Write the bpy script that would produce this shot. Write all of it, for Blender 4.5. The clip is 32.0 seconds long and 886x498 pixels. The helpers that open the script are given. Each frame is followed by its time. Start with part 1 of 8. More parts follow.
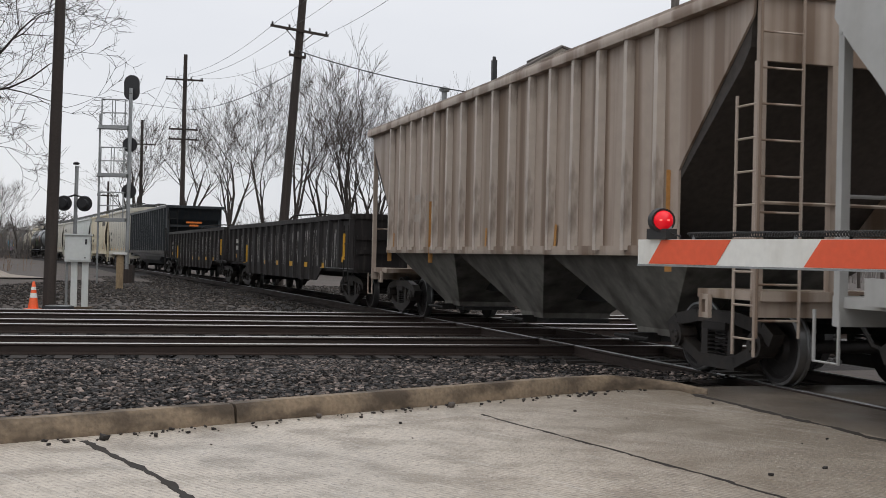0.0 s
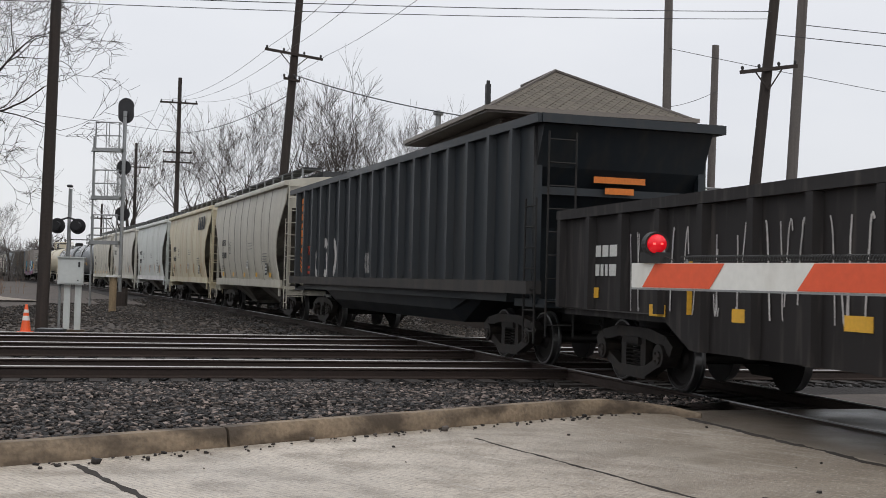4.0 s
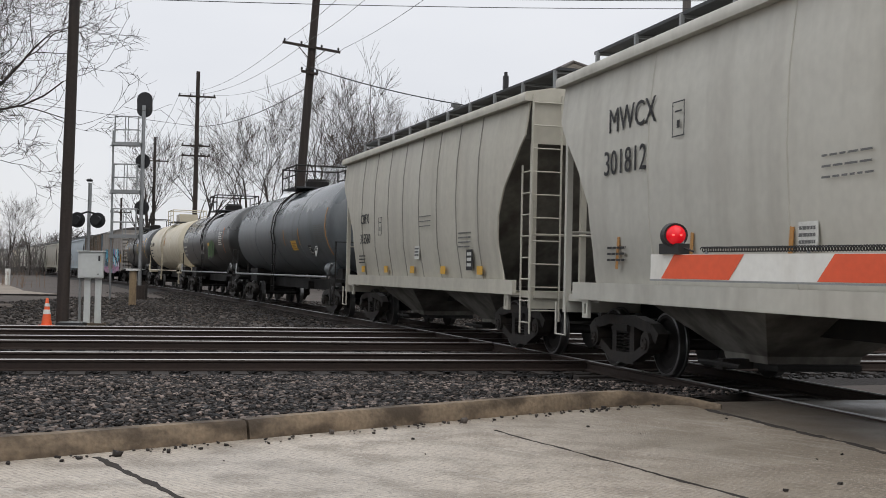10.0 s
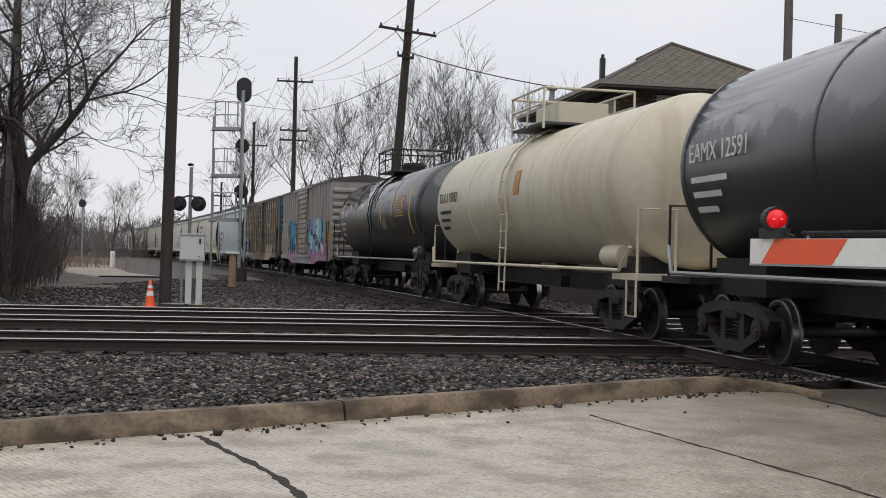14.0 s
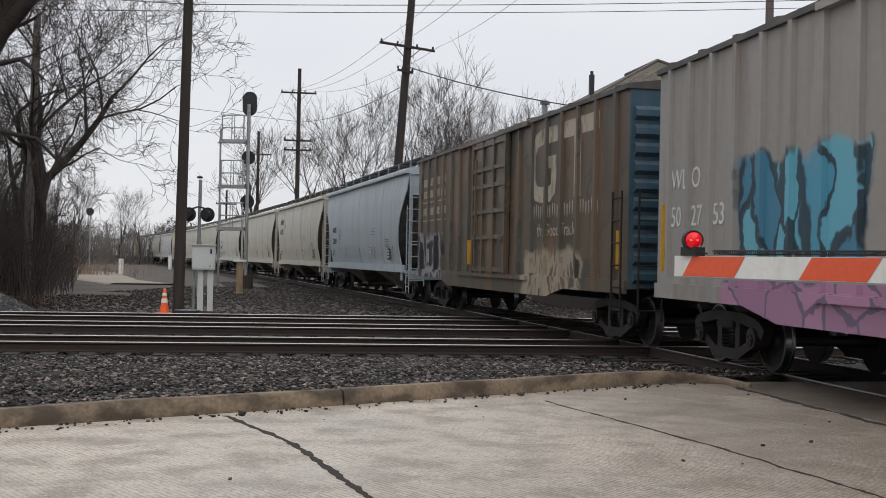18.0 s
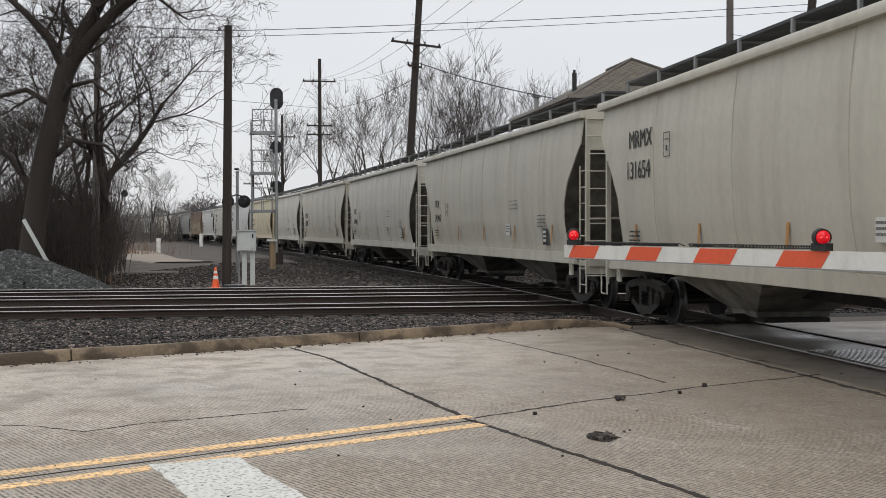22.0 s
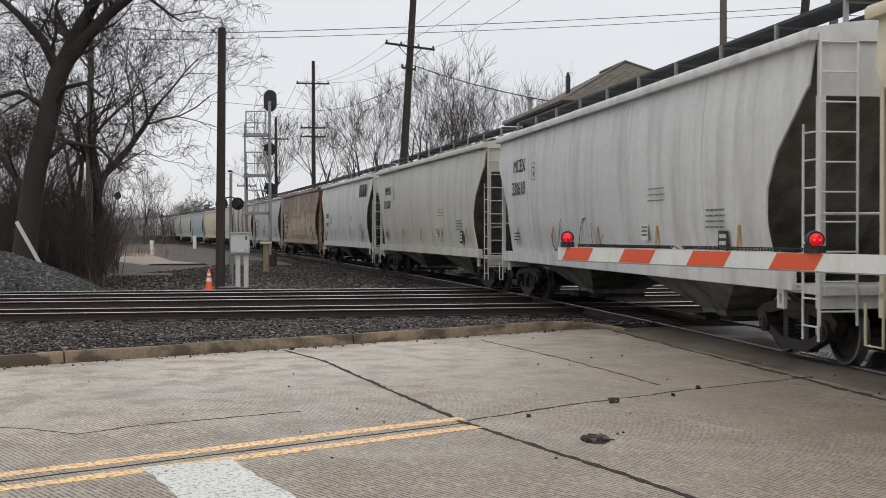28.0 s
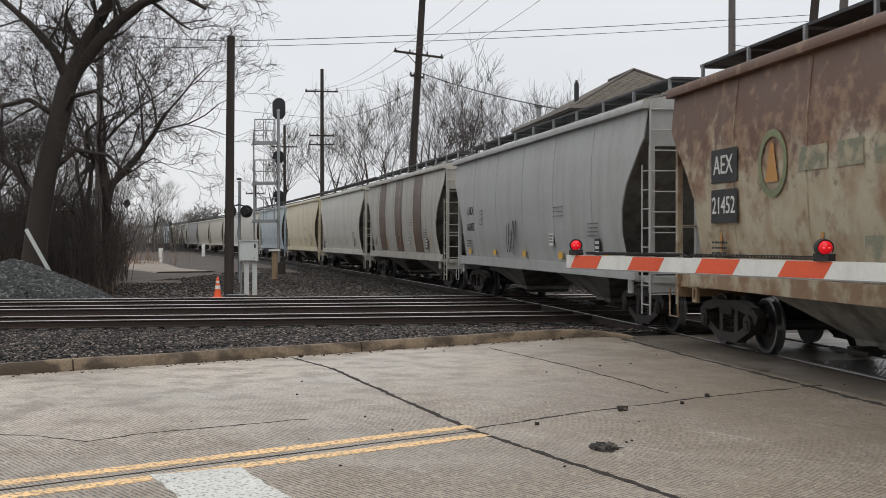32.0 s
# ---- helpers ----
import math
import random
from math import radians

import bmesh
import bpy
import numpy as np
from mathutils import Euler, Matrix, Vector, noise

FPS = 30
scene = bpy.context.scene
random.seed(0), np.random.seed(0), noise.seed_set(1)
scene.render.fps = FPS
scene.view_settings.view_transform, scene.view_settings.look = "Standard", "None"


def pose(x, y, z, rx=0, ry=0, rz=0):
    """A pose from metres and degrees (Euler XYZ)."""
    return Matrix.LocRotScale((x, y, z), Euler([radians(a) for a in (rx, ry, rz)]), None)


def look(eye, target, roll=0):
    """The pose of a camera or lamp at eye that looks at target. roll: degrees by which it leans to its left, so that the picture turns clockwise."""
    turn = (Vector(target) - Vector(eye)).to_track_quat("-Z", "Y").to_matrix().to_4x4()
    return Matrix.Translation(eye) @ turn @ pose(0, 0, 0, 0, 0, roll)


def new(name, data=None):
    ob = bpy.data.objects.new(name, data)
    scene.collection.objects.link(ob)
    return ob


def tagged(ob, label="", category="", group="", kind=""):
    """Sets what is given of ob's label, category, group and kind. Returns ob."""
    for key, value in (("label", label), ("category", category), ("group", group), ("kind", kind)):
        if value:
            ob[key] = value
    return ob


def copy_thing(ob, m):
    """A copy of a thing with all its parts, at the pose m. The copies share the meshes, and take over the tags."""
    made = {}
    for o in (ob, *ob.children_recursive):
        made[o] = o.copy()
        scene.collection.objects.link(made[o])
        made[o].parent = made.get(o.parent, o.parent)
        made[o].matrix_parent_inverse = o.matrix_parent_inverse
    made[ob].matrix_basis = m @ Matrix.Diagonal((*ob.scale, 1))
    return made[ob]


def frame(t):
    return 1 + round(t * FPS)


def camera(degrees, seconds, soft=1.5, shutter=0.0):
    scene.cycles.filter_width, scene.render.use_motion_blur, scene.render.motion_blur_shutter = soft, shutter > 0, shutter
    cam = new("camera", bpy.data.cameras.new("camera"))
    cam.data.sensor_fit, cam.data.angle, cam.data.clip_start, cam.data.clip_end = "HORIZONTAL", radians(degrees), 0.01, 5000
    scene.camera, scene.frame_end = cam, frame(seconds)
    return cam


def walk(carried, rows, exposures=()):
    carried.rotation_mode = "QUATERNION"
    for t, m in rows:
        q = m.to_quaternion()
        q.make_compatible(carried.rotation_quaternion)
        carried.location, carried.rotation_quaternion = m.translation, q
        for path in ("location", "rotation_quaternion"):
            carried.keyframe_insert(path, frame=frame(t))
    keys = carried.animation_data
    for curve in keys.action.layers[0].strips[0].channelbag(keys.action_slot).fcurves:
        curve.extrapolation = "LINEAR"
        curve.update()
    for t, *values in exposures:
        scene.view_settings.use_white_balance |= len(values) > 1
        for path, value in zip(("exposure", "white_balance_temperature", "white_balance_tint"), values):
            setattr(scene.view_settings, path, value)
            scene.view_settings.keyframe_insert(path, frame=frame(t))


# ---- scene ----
EXPOSURES = [(0, 0.07, 6500, 12), (17.5, 0.07, 6500, 12), (20, 0.07, 6560, 11), (32, 0.07, 6560, 11)]
# Camera and its walk: time, x, y, z, yaw, pitch, roll
cam = camera(40.3, 32.0, soft=0.9, shutter=0.05)
PATH = [
    (0, 0, 0, 1.3, 0.052, 0.421, -1.355),
    (0.5, 0, 0, 1.3, -0.182, 0.450, -1.339),
    (1, 0, 0, 1.3, -0.521, 0.569, -1.343),
    (1.5, 0, 0, 1.3, -0.735, 0.811, -1.427),
    (2, 0, 0, 1.3, -0.641, 1.069, -1.466),
    (2.5, 0, 0, 1.3, -0.391, 1.261, -1.418),
    (4.5, 0, 0, 1.3, -0.133, 1.546, -1.468),
    (5, 0, 0, 1.3, 0.237, 1.334, -1.360),
    (5.5, 0, 0, 1.3, 0.543, 1.211, -1.266),
    (6, 0, 0, 1.3, 0.675, 1.010, -1.299),
    (6.5, 0, 0, 1.3, 0.940, 1.090, -1.342),
    (7, 0, 0, 1.3, 1.231, 1.230, -1.278),
    (7.5, 0, 0, 1.3, 1.289, 1.194, -1.197),
    (8, 0, 0, 1.3, 1.328, 1.263, -1.085),
    (8.5, 0, 0, 1.3, 1.302, 1.244, -1.000),
    (9, 0, 0, 1.3, 1.100, 1.150, -1.100),
    (9.5, 0, 0, 1.3, 0.828, 1.124, -1.255),
    (10, 0, 0, 1.3, 0.630, 1.142, -1.197),
    (10.5, 0, 0, 1.3, 0.477, 1.190, -1.069),
    (11, 0, 0, 1.3, 0.261, 1.235, -1.001),
    (11.5, 0, 0, 1.3, 0.179, 1.124, -1.005),
    (12, 0, 0, 1.3, 0.635, 0.909, -1.200),
    (12.5, 0, 0, 1.3, 2.635, 0.681, -1.403),
    (13, 0, 0, 1.3, 4.428, 0.319, -1.342),
    (13.5, 0, 0, 1.3, 5.189, 0.238, -1.372),
    (15.5, 0, 0, 1.3, 4.785, 0.431, -1.439),
    (16, 0, 0, 1.3, 4.617, 0.196, -1.185),
    (16.5, 0, 0, 1.3, 4.531, 0.287, -1.208),
    (17, 0, 0, 1.3, 4.547, 0.490, -1.279),
    (17.5, 0, 0, 1.3, 4.420, 0.610, -1.247),
    (17.8, 0.294, -1.5, 1.373, 4.950, 0.560, -1.200),
    (18, 0.418, -2.13, 1.403, 5.324, 0.504, -1.176),
    (18.3, 0.598, -3.05, 1.448, 5.440, 0.530, -1.030),
    (18.6, 0.696, -3.55, 1.472, 5.548, 0.540, -0.915),
    (19, 0.932, -4.75, 1.531, 5.950, 0.280, -0.810),
    (19.2, 1.185, -6.04, 1.593, 6.260, 0.090, -0.748),
    (19.4, 1.461, -7.45, 1.662, 6.525, -0.092, -0.533),
    (19.6, 1.716, -8.75, 1.725, 6.734, -0.268, -0.281),
    (20, 1.789, -9.122, 1.743, 6.670, -0.404, 0.061),
    (20.5, 1.789, -9.122, 1.743, 6.459, -0.551, 0.326),
    (21, 1.789, -9.122, 1.743, 6.364, -0.722, 0.178),
    (21.5, 1.789, -9.122, 1.743, 6.388, -0.874, 0.084),
    (22, 1.789, -9.122, 1.743, 6.385, -0.968, 0.119),
    (22.5, 1.789, -9.122, 1.743, 6.356, -1.006, 0.093),
    (23, 1.789, -9.122, 1.743, 6.448, -0.992, -0.018),
    (23.5, 1.789, -9.122, 1.743, 6.528, -0.933, -0.072),
    (24, 1.789, -9.122, 1.743, 6.491, -0.885, -0.117),
    (24.5, 1.789, -9.122, 1.743, 6.527, -0.856, -0.071),
    (25, 1.789, -9.122, 1.743, 6.566, -0.839, -0.026),
    (25.5, 1.789, -9.122, 1.743, 6.566, -0.834, 0.013),
    (27.5, 1.789, -9.122, 1.743, 6.102, -0.879, 0.132),
    (28, 1.789, -9.122, 1.743, 6.087, -0.861, 0.091),
    (28.5, 1.789, -9.122, 1.743, 6.196, -0.890, 0.060),
    (29, 1.789, -9.122, 1.743, 6.287, -0.870, 0.002),
    (29.5, 1.789, -9.122, 1.743, 6.366, -0.904, 0.050),
    (30, 1.789, -9.122, 1.743, 6.417, -0.961, 0.160),
    (30.5, 1.789, -9.122, 1.743, 6.442, -0.932, 0.091),
    (31, 1.789, -9.122, 1.743, 6.464, -0.794, 0.018),
    (31.5, 1.789, -9.122, 1.743, 6.484, -0.635, 0.031),
    (32, 1.789, -9.122, 1.743, 6.487, -0.493, 0.066),
]
walk(cam, [(t, pose(x, y, z, 90 + pitch, roll, yaw)) for t, x, y, z, yaw, pitch, roll in PATH], EXPOSURES)

# ---------------- world and light ----------------
def sky_world():
    w = bpy.data.worlds.new("overcast_sky")
    scene.world = w
    w.use_nodes = True
    n, l = w.node_tree.nodes, w.node_tree.links
    n.clear()
    out, bg = n.new("ShaderNodeOutputWorld"), n.new("ShaderNodeBackground")
    sky = n.new("ShaderNodeTexSky")
    sky.sky_type, sky.sun_disc = "NISHITA", False
    sky.sun_elevation, sky.sun_rotation = radians(62), radians(160)
    sky_gain = n.new("ShaderNodeMixRGB")
    sky_gain.blend_type, sky_gain.inputs[0].default_value = "MULTIPLY", 1.0
    sky_gain.inputs[2].default_value = (0.1, 0.1, 0.1, 1)
    l.new(sky.outputs[0], sky_gain.inputs[1])
    co = n.new("ShaderNodeTexCoord")
    mp = n.new("ShaderNodeMapping")
    mp.inputs[3].default_value = (1.2, 1.2, 3.5)
    l.new(co.outputs["Generated"], mp.inputs[0])
    cloud = n.new("ShaderNodeTexNoise")
    cloud.inputs["Scale"].default_value, cloud.inputs["Detail"].default_value = 2.2, 4
    l.new(mp.outputs[0], cloud.inputs["Vector"])
    ramp = n.new("ShaderNodeValToRGB")
    ramp.color_ramp.elements[0].position, ramp.color_ramp.elements[1].position = 0.3, 0.7
    ramp.color_ramp.elements[0].color = (0.73, 0.755, 0.79, 1)
    ramp.color_ramp.elements[1].color = (0.82, 0.84, 0.86, 1)
    l.new(cloud.outputs[0], ramp.inputs[0])
    mix = n.new("ShaderNodeMixRGB")
    mix.inputs[0].default_value = 0.92
    l.new(sky_gain.outputs[0], mix.inputs[1])
    l.new(ramp.outputs[0], mix.inputs[2])
    up = n.new("ShaderNodeSeparateXYZ")
    l.new(co.outputs["Generated"], up.inputs[0])
    dome = n.new("ShaderNodeMapRange")
    for i, v in enumerate((0.0, 1.0, 0.93, 1.32)):
        dome.inputs[i + 1].default_value = v
    l.new(up.outputs[2], dome.inputs[0])
    shade = n.new("ShaderNodeVectorMath")
    shade.operation = "SCALE"
    l.new(mix.outputs[0], shade.inputs[0])
    l.new(dome.outputs[0], shade.inputs["Scale"])
    l.new(shade.outputs[0], bg.inputs[0])
    bg.inputs[1].default_value = 1.0
    l.new(bg.outputs[0], out.inputs[0])


sky_world()
sun = new("sun", bpy.data.lights.new("sun", "SUN"))
sun.data.energy, sun.data.angle, sun.data.color = 0.9, radians(70), (1.0, 0.96, 0.9)
sun.matrix_world = look((8, -12, 45), (0, 10, 0))


# ---------------- materials ----------------
KX, KY = 0.736, 0.677          # along the kerb, towards the crossing
NX, NY = 0.677, -0.736         # across the road, towards the viewer's side


def mat(name, base, rough=0.6, metal=0.0, var=0.12, scale=3.0, dirt=None, dirt_amt=0.0, dirt_scale=(1, 1, 0.25), bump=0.0, bump_scale=60.0, spec=0.5, rnd=0.0, dirt_lo=0.5, dirt_hi=0.75, dscale=2.0, rough_var=0.1):
    """Paint or mineral surface: two scales of noise on the colour, optional stains of a second colour, optional relief."""
    m = bpy.data.materials.new(name)
    m.use_nodes = True
    n, l = m.node_tree.nodes, m.node_tree.links
    bsdf = n["Principled BSDF"]
    bsdf.inputs["Roughness"].default_value, bsdf.inputs["Metallic"].default_value = rough, metal
    bsdf.inputs["Specular IOR Level"].default_value = spec
    co = n.new("ShaderNodeTexCoord")
    big, fine = n.new("ShaderNodeTexNoise"), n.new("ShaderNodeTexNoise")
    big.inputs["Scale"].default_value, big.inputs["Detail"].default_value = scale * 0.25, 3
    fine.inputs["Scale"].default_value, fine.inputs["Detail"].default_value = scale * 6, 5
    for k in (big, fine):
        l.new(co.outputs["Object"], k.inputs["Vector"])
    add = n.new("ShaderNodeMath")
    add.operation = "ADD"
    l.new(big.outputs[0], add.inputs[0])
    l.new(fine.outputs[0], add.inputs[1])
    last = add.outputs[0]
    if rnd:
        oi = n.new("ShaderNodeObjectInfo")
        mul = n.new("ShaderNodeMath")
        mul.operation, mul.inputs[1].default_value = "MULTIPLY_ADD", rnd
        l.new(oi.outputs["Random"], mul.inputs[0])
        l.new(last, mul.inputs[2])
        last = mul.outputs[0]
    rng = n.new("ShaderNodeMapRange")
    rng.inputs[1].default_value, rng.inputs[2].default_value = 0.6, 1.4 + rnd
    rng.inputs[3].default_value, rng.inputs[4].default_value = 1 - var, 1 + var
    l.new(last, rng.inputs[0])
    sc = n.new("ShaderNodeVectorMath")
    sc.operation = "SCALE"
    sc.inputs[0].default_value = base
    l.new(rng.outputs[0], sc.inputs["Scale"])
    col = sc.outputs[0]
    if dirt:
        mp = n.new("ShaderNodeMapping")
        mp.inputs[3].default_value = dirt_scale
        l.new(co.outputs["Object"], mp.inputs[0])
        dn = n.new("ShaderNodeTexNoise")
        dn.inputs["Scale"].default_value, dn.inputs["Detail"].default_value = dscale, 6
        l.new(mp.outputs[0], dn.inputs["Vector"])
        dr = n.new("ShaderNodeMapRange")
        dr.inputs[1].default_value, dr.inputs[2].default_value = dirt_lo, dirt_hi
        dr.inputs[3].default_value, dr.inputs[4].default_value = 0, dirt_amt
        l.new(dn.outputs[0], dr.inputs[0])
        mx = n.new("ShaderNodeMixRGB")
        l.new(dr.outputs[0], mx.inputs[0])
        l.new(col, mx.inputs[1])
        mx.inputs[2].default_value = (*dirt, 1)
        col = mx.outputs[0]
    l.new(col, bsdf.inputs["Base Color"])
    if rough_var:
        rr = n.new("ShaderNodeMapRange")
        rr.inputs[3].default_value, rr.inputs[4].default_value = max(0.02, rough - rough_var), min(1, rough + rough_var)
        rr.inputs[1].default_value, rr.inputs[2].default_value = 0.3, 0.7
        l.new(big.outputs[0], rr.inputs[0])
        l.new(rr.outputs[0], bsdf.inputs["Roughness"])
    if bump:
        bt = n.new("ShaderNodeTexNoise")
        bt.inputs["Scale"].default_value, bt.inputs["Detail"].default_value = bump_scale, 4
        l.new(co.outputs["Object"], bt.inputs["Vector"])
        bp = n.new("ShaderNodeBump")
        bp.inputs["Strength"].default_value, bp.inputs["Distance"].default_value = bump, 0.02
        l.new(bt.outputs[0], bp.inputs["Height"])
        l.new(bp.outputs[0], bsdf.inputs["Normal"])
    return m


def glow(name, color, strength):
    m = bpy.data.materials.new(name)
    m.use_nodes = True
    b = m.node_tree.nodes["Principled BSDF"]
    b.inputs["Base Color"].default_value = (*color, 1)
    b.inputs["Emission Color"].default_value = (*color, 1)
    b.inputs["Emission Strength"].default_value = strength
    b.inputs["Roughness"].default_value = 0.25
    return m


GRIME = (0.05, 0.043, 0.036)
RUST = (0.16, 0.07, 0.035)


def concrete_mat():
    m = mat("road_concrete", (0.49, 0.435, 0.365), 0.46, var=0.22, scale=1.6, dirt=(0.19, 0.155, 0.115), dirt_amt=0.62, dirt_scale=(1, 1, 1), bump=0.5, bump_scale=45, dscale=2.2, dirt_lo=0.46, dirt_hi=0.62, rough_var=0.2)
    n, l = m.node_tree.nodes, m.node_tree.links
    bsdf = n["Principled BSDF"]
    co = n.new("ShaderNodeTexCoord")
    mp = n.new("ShaderNodeMapping")
    mp.inputs["Rotation"].default_value = (0, 0, radians(-42.6))
    l.new(co.outputs["Object"], mp.inputs[0])

    def noise_node(scale, detail, rough, vec):
        k = n.new("ShaderNodeTexNoise")
        k.inputs["Scale"].default_value, k.inputs["Detail"].default_value, k.inputs["Roughness"].default_value = scale, detail, rough
        l.new(vec, k.inputs["Vector"])
        return k.outputs[0]

    def ramp(src, a, b, lo, hi):
        k = n.new("ShaderNodeMapRange")
        for i, v in enumerate((a, b, lo, hi)):
            k.inputs[i + 1].default_value = v
        l.new(src, k.inputs[0])
        return k.outputs[0]

    def calc(op, p, q):
        k = n.new("ShaderNodeMath")
        k.operation, k.use_clamp = op, True
        l.new(p, k.inputs[0])
        l.new(q, k.inputs[1])
        return k.outputs[0]

    def layer(fac, colour):
        mx = n.new("ShaderNodeMixRGB")
        l.new(fac, mx.inputs[0])
        l.new(bsdf.inputs["Base Color"].links[0].from_socket, mx.inputs[1])
        mx.inputs[2].default_value = (*colour, 1)
        l.new(mx.outputs[0], bsdf.inputs["Base Color"])

    # fine grooves cut across the lane, broken into dashes and worn away in places
    wave = n.new("ShaderNodeTexWave")
    wave.inputs["Scale"].default_value, wave.inputs["Distortion"].default_value, wave.inputs["Detail"].default_value = 7.5, 0.2, 2
    wave.inputs["Detail Scale"].default_value = 3.0
    l.new(mp.outputs[0], wave.inputs[0])
    lines = ramp(wave.outputs[1], 0.42, 0.7, 0.0, 1.0)
    dashes = ramp(noise_node(14, 3, 0.6, co.outputs["Object"]), 0.37, 0.52, 0.0, 1.0)
    patches = ramp(noise_node(0.8, 5, 0.6, co.outputs["Object"]), 0.34, 0.5, 0.5, 1.0)
    lane = n.new("ShaderNodeVectorMath")
    lane.operation = "DOT_PRODUCT"
    lane.inputs[1].default_value = (NX, NY, 0)
    l.new(co.outputs["Object"], lane.inputs[0])
    worn = ramp(lane.outputs["Value"], -5.2, -1.5, 0.28, 1.0)
    grooves = calc("MULTIPLY", calc("MULTIPLY", calc("MULTIPLY", lines, dashes), patches), worn)
    # brown film of oil and soil over the stretch nearest the rails
    lean = n.new("ShaderNodeVectorMath")
    lean.operation = "DOT_PRODUCT"
    lean.inputs[1].default_value = (0.5, -0.35, 0)
    l.new(co.outputs["Object"], lean.inputs[0])
    soil = calc("MULTIPLY", ramp(lean.outputs["Value"], -2.8, 0.3, 0.0, 1.0), ramp(noise_node(0.9, 6, 0.65, co.outputs["Object"]), 0.3, 0.6, 0.4, 0.95))
    layer(soil, (0.30, 0.24, 0.17))
    edge = n.new("ShaderNodeVectorMath")
    edge.operation = "DOT_PRODUCT"
    edge.inputs[1].default_value = (0.952, 0.305, 0)
    l.new(co.outputs["Object"], edge.inputs[0])
    layer(calc("MULTIPLY", ramp(edge.outputs["Value"], 2.4, 6.0, 0.0, 0.95), ramp(noise_node(1.4, 6, 0.65, co.outputs["Object"]), 0.3, 0.55, 0.45, 1.0)), (0.19, 0.15, 0.105))
    # streaks that run with the grooves
    st = n.new("ShaderNodeMapping")
    st.inputs["Scale"].default_value = (9, 0.7, 1)
    l.new(mp.outputs[0], st.inputs[0])
    layer(ramp(noise_node(1.0, 5, 0.7, st.outputs[0]), 0.55, 0.75, 0.0, 0.6), (0.62, 0.585, 0.53))
    layer(ramp(noise_node(1.3, 5, 0.7, st.outputs[0]), 0.56, 0.74, 0.0, 0.6), (0.16, 0.13, 0.10))
    layer(grooves, (0.075, 0.062, 0.05))
    # exposed aggregate and grit
    layer(ramp(noise_node(26, 6, 0.75, co.outputs["Object"]), 0.53, 0.62, 0.0, 0.75), (0.10, 0.085, 0.07))
    layer(ramp(noise_node(31, 5, 0.7, mp.outputs[0]), 0.56, 0.66, 0.0, 0.6), (0.68, 0.64, 0.57))
    layer(ramp(noise_node(3.2, 7, 0.75, st.outputs[0]), 0.60, 0.70, 0.0, 0.7), (0.09, 0.072, 0.055))
    return m


M_CONCRETE = concrete_mat()
M_ASPHALT = mat("wet_asphalt", (0.12, 0.098, 0.076), 0.45, var=0.3, scale=3, dirt=(0.09, 0.08, 0.07), dirt_amt=0.6, dirt_scale=(1, 1, 1), bump=0.3, bump_scale=60, rough_var=0.2)
M_KERB = mat("kerb_concrete", (0.20, 0.15, 0.10), 0.8, var=0.45, scale=5, dirt=(0.06, 0.043, 0.028), dirt_amt=0.95, dirt_scale=(1, 1, 1.6), bump=0.7, bump_scale=24, dscale=2.4, dirt_lo=0.44, dirt_hi=0.6)
M_CRACK = mat("crack_filler", (0.02, 0.015, 0.011), 0.9, var=0.4, scale=8)
M_YELLOW_LINE = mat("yellow_road_paint", (0.84, 0.55, 0.26), 0.6, var=0.25, scale=5, dirt=(0.28, 0.22, 0.16), dirt_amt=1.0, dirt_scale=(1, 1, 1), dscale=26, dirt_lo=0.49, dirt_hi=0.62)
M_WHITE_LINE = mat("white_road_paint", (0.62, 0.62, 0.58), 0.6, var=0.15, scale=5, dirt=(0.2, 0.18, 0.15), dirt_amt=1.0, dirt_scale=(1, 1, 1), dscale=34, dirt_lo=0.52, dirt_hi=0.66)
M_GROUND = mat("ground_dirt_gravel", (0.075, 0.062, 0.053), 0.95, var=0.35, scale=0.8, dirt=(0.035, 0.029, 0.025), dirt_amt=0.8, dirt_scale=(1, 1, 1), bump=0.6, bump_scale=18, dscale=0.25)
M_BALLAST = mat("ballast_bed", (0.02, 0.017, 0.0155), 0.95, var=0.5, scale=6, bump=0.9, bump_scale=22)
M_STONE = mat("ballast_stone", (0.027, 0.0215, 0.0185), 0.6, var=0.3, scale=8, spec=0.3)


def per_island(m, lo, hi):
    """Every stone of a heap gets its own shade."""
    n, l = m.node_tree.nodes, m.node_tree.links
    bsdf = n["Principled BSDF"]
    g = n.new("ShaderNodeNewGeometry")
    pw = n.new("ShaderNodeMath")
    pw.operation, pw.inputs[1].default_value = "POWER", 5.0
    l.new(g.outputs["Random Per Island"], pw.inputs[0])
    r = n.new("ShaderNodeMapRange")
    r.inputs[3].default_value, r.inputs[4].default_value = lo, hi
    l.new(pw.outputs[0], r.inputs[0])
    sc = n.new("ShaderNodeVectorMath")
    sc.operation = "SCALE"
    l.new(bsdf.inputs["Base Color"].links[0].from_socket, sc.inputs[0])
    l.new(r.outputs[0], sc.inputs["Scale"])
    l.new(sc.outputs[0], bsdf.inputs["Base Color"])


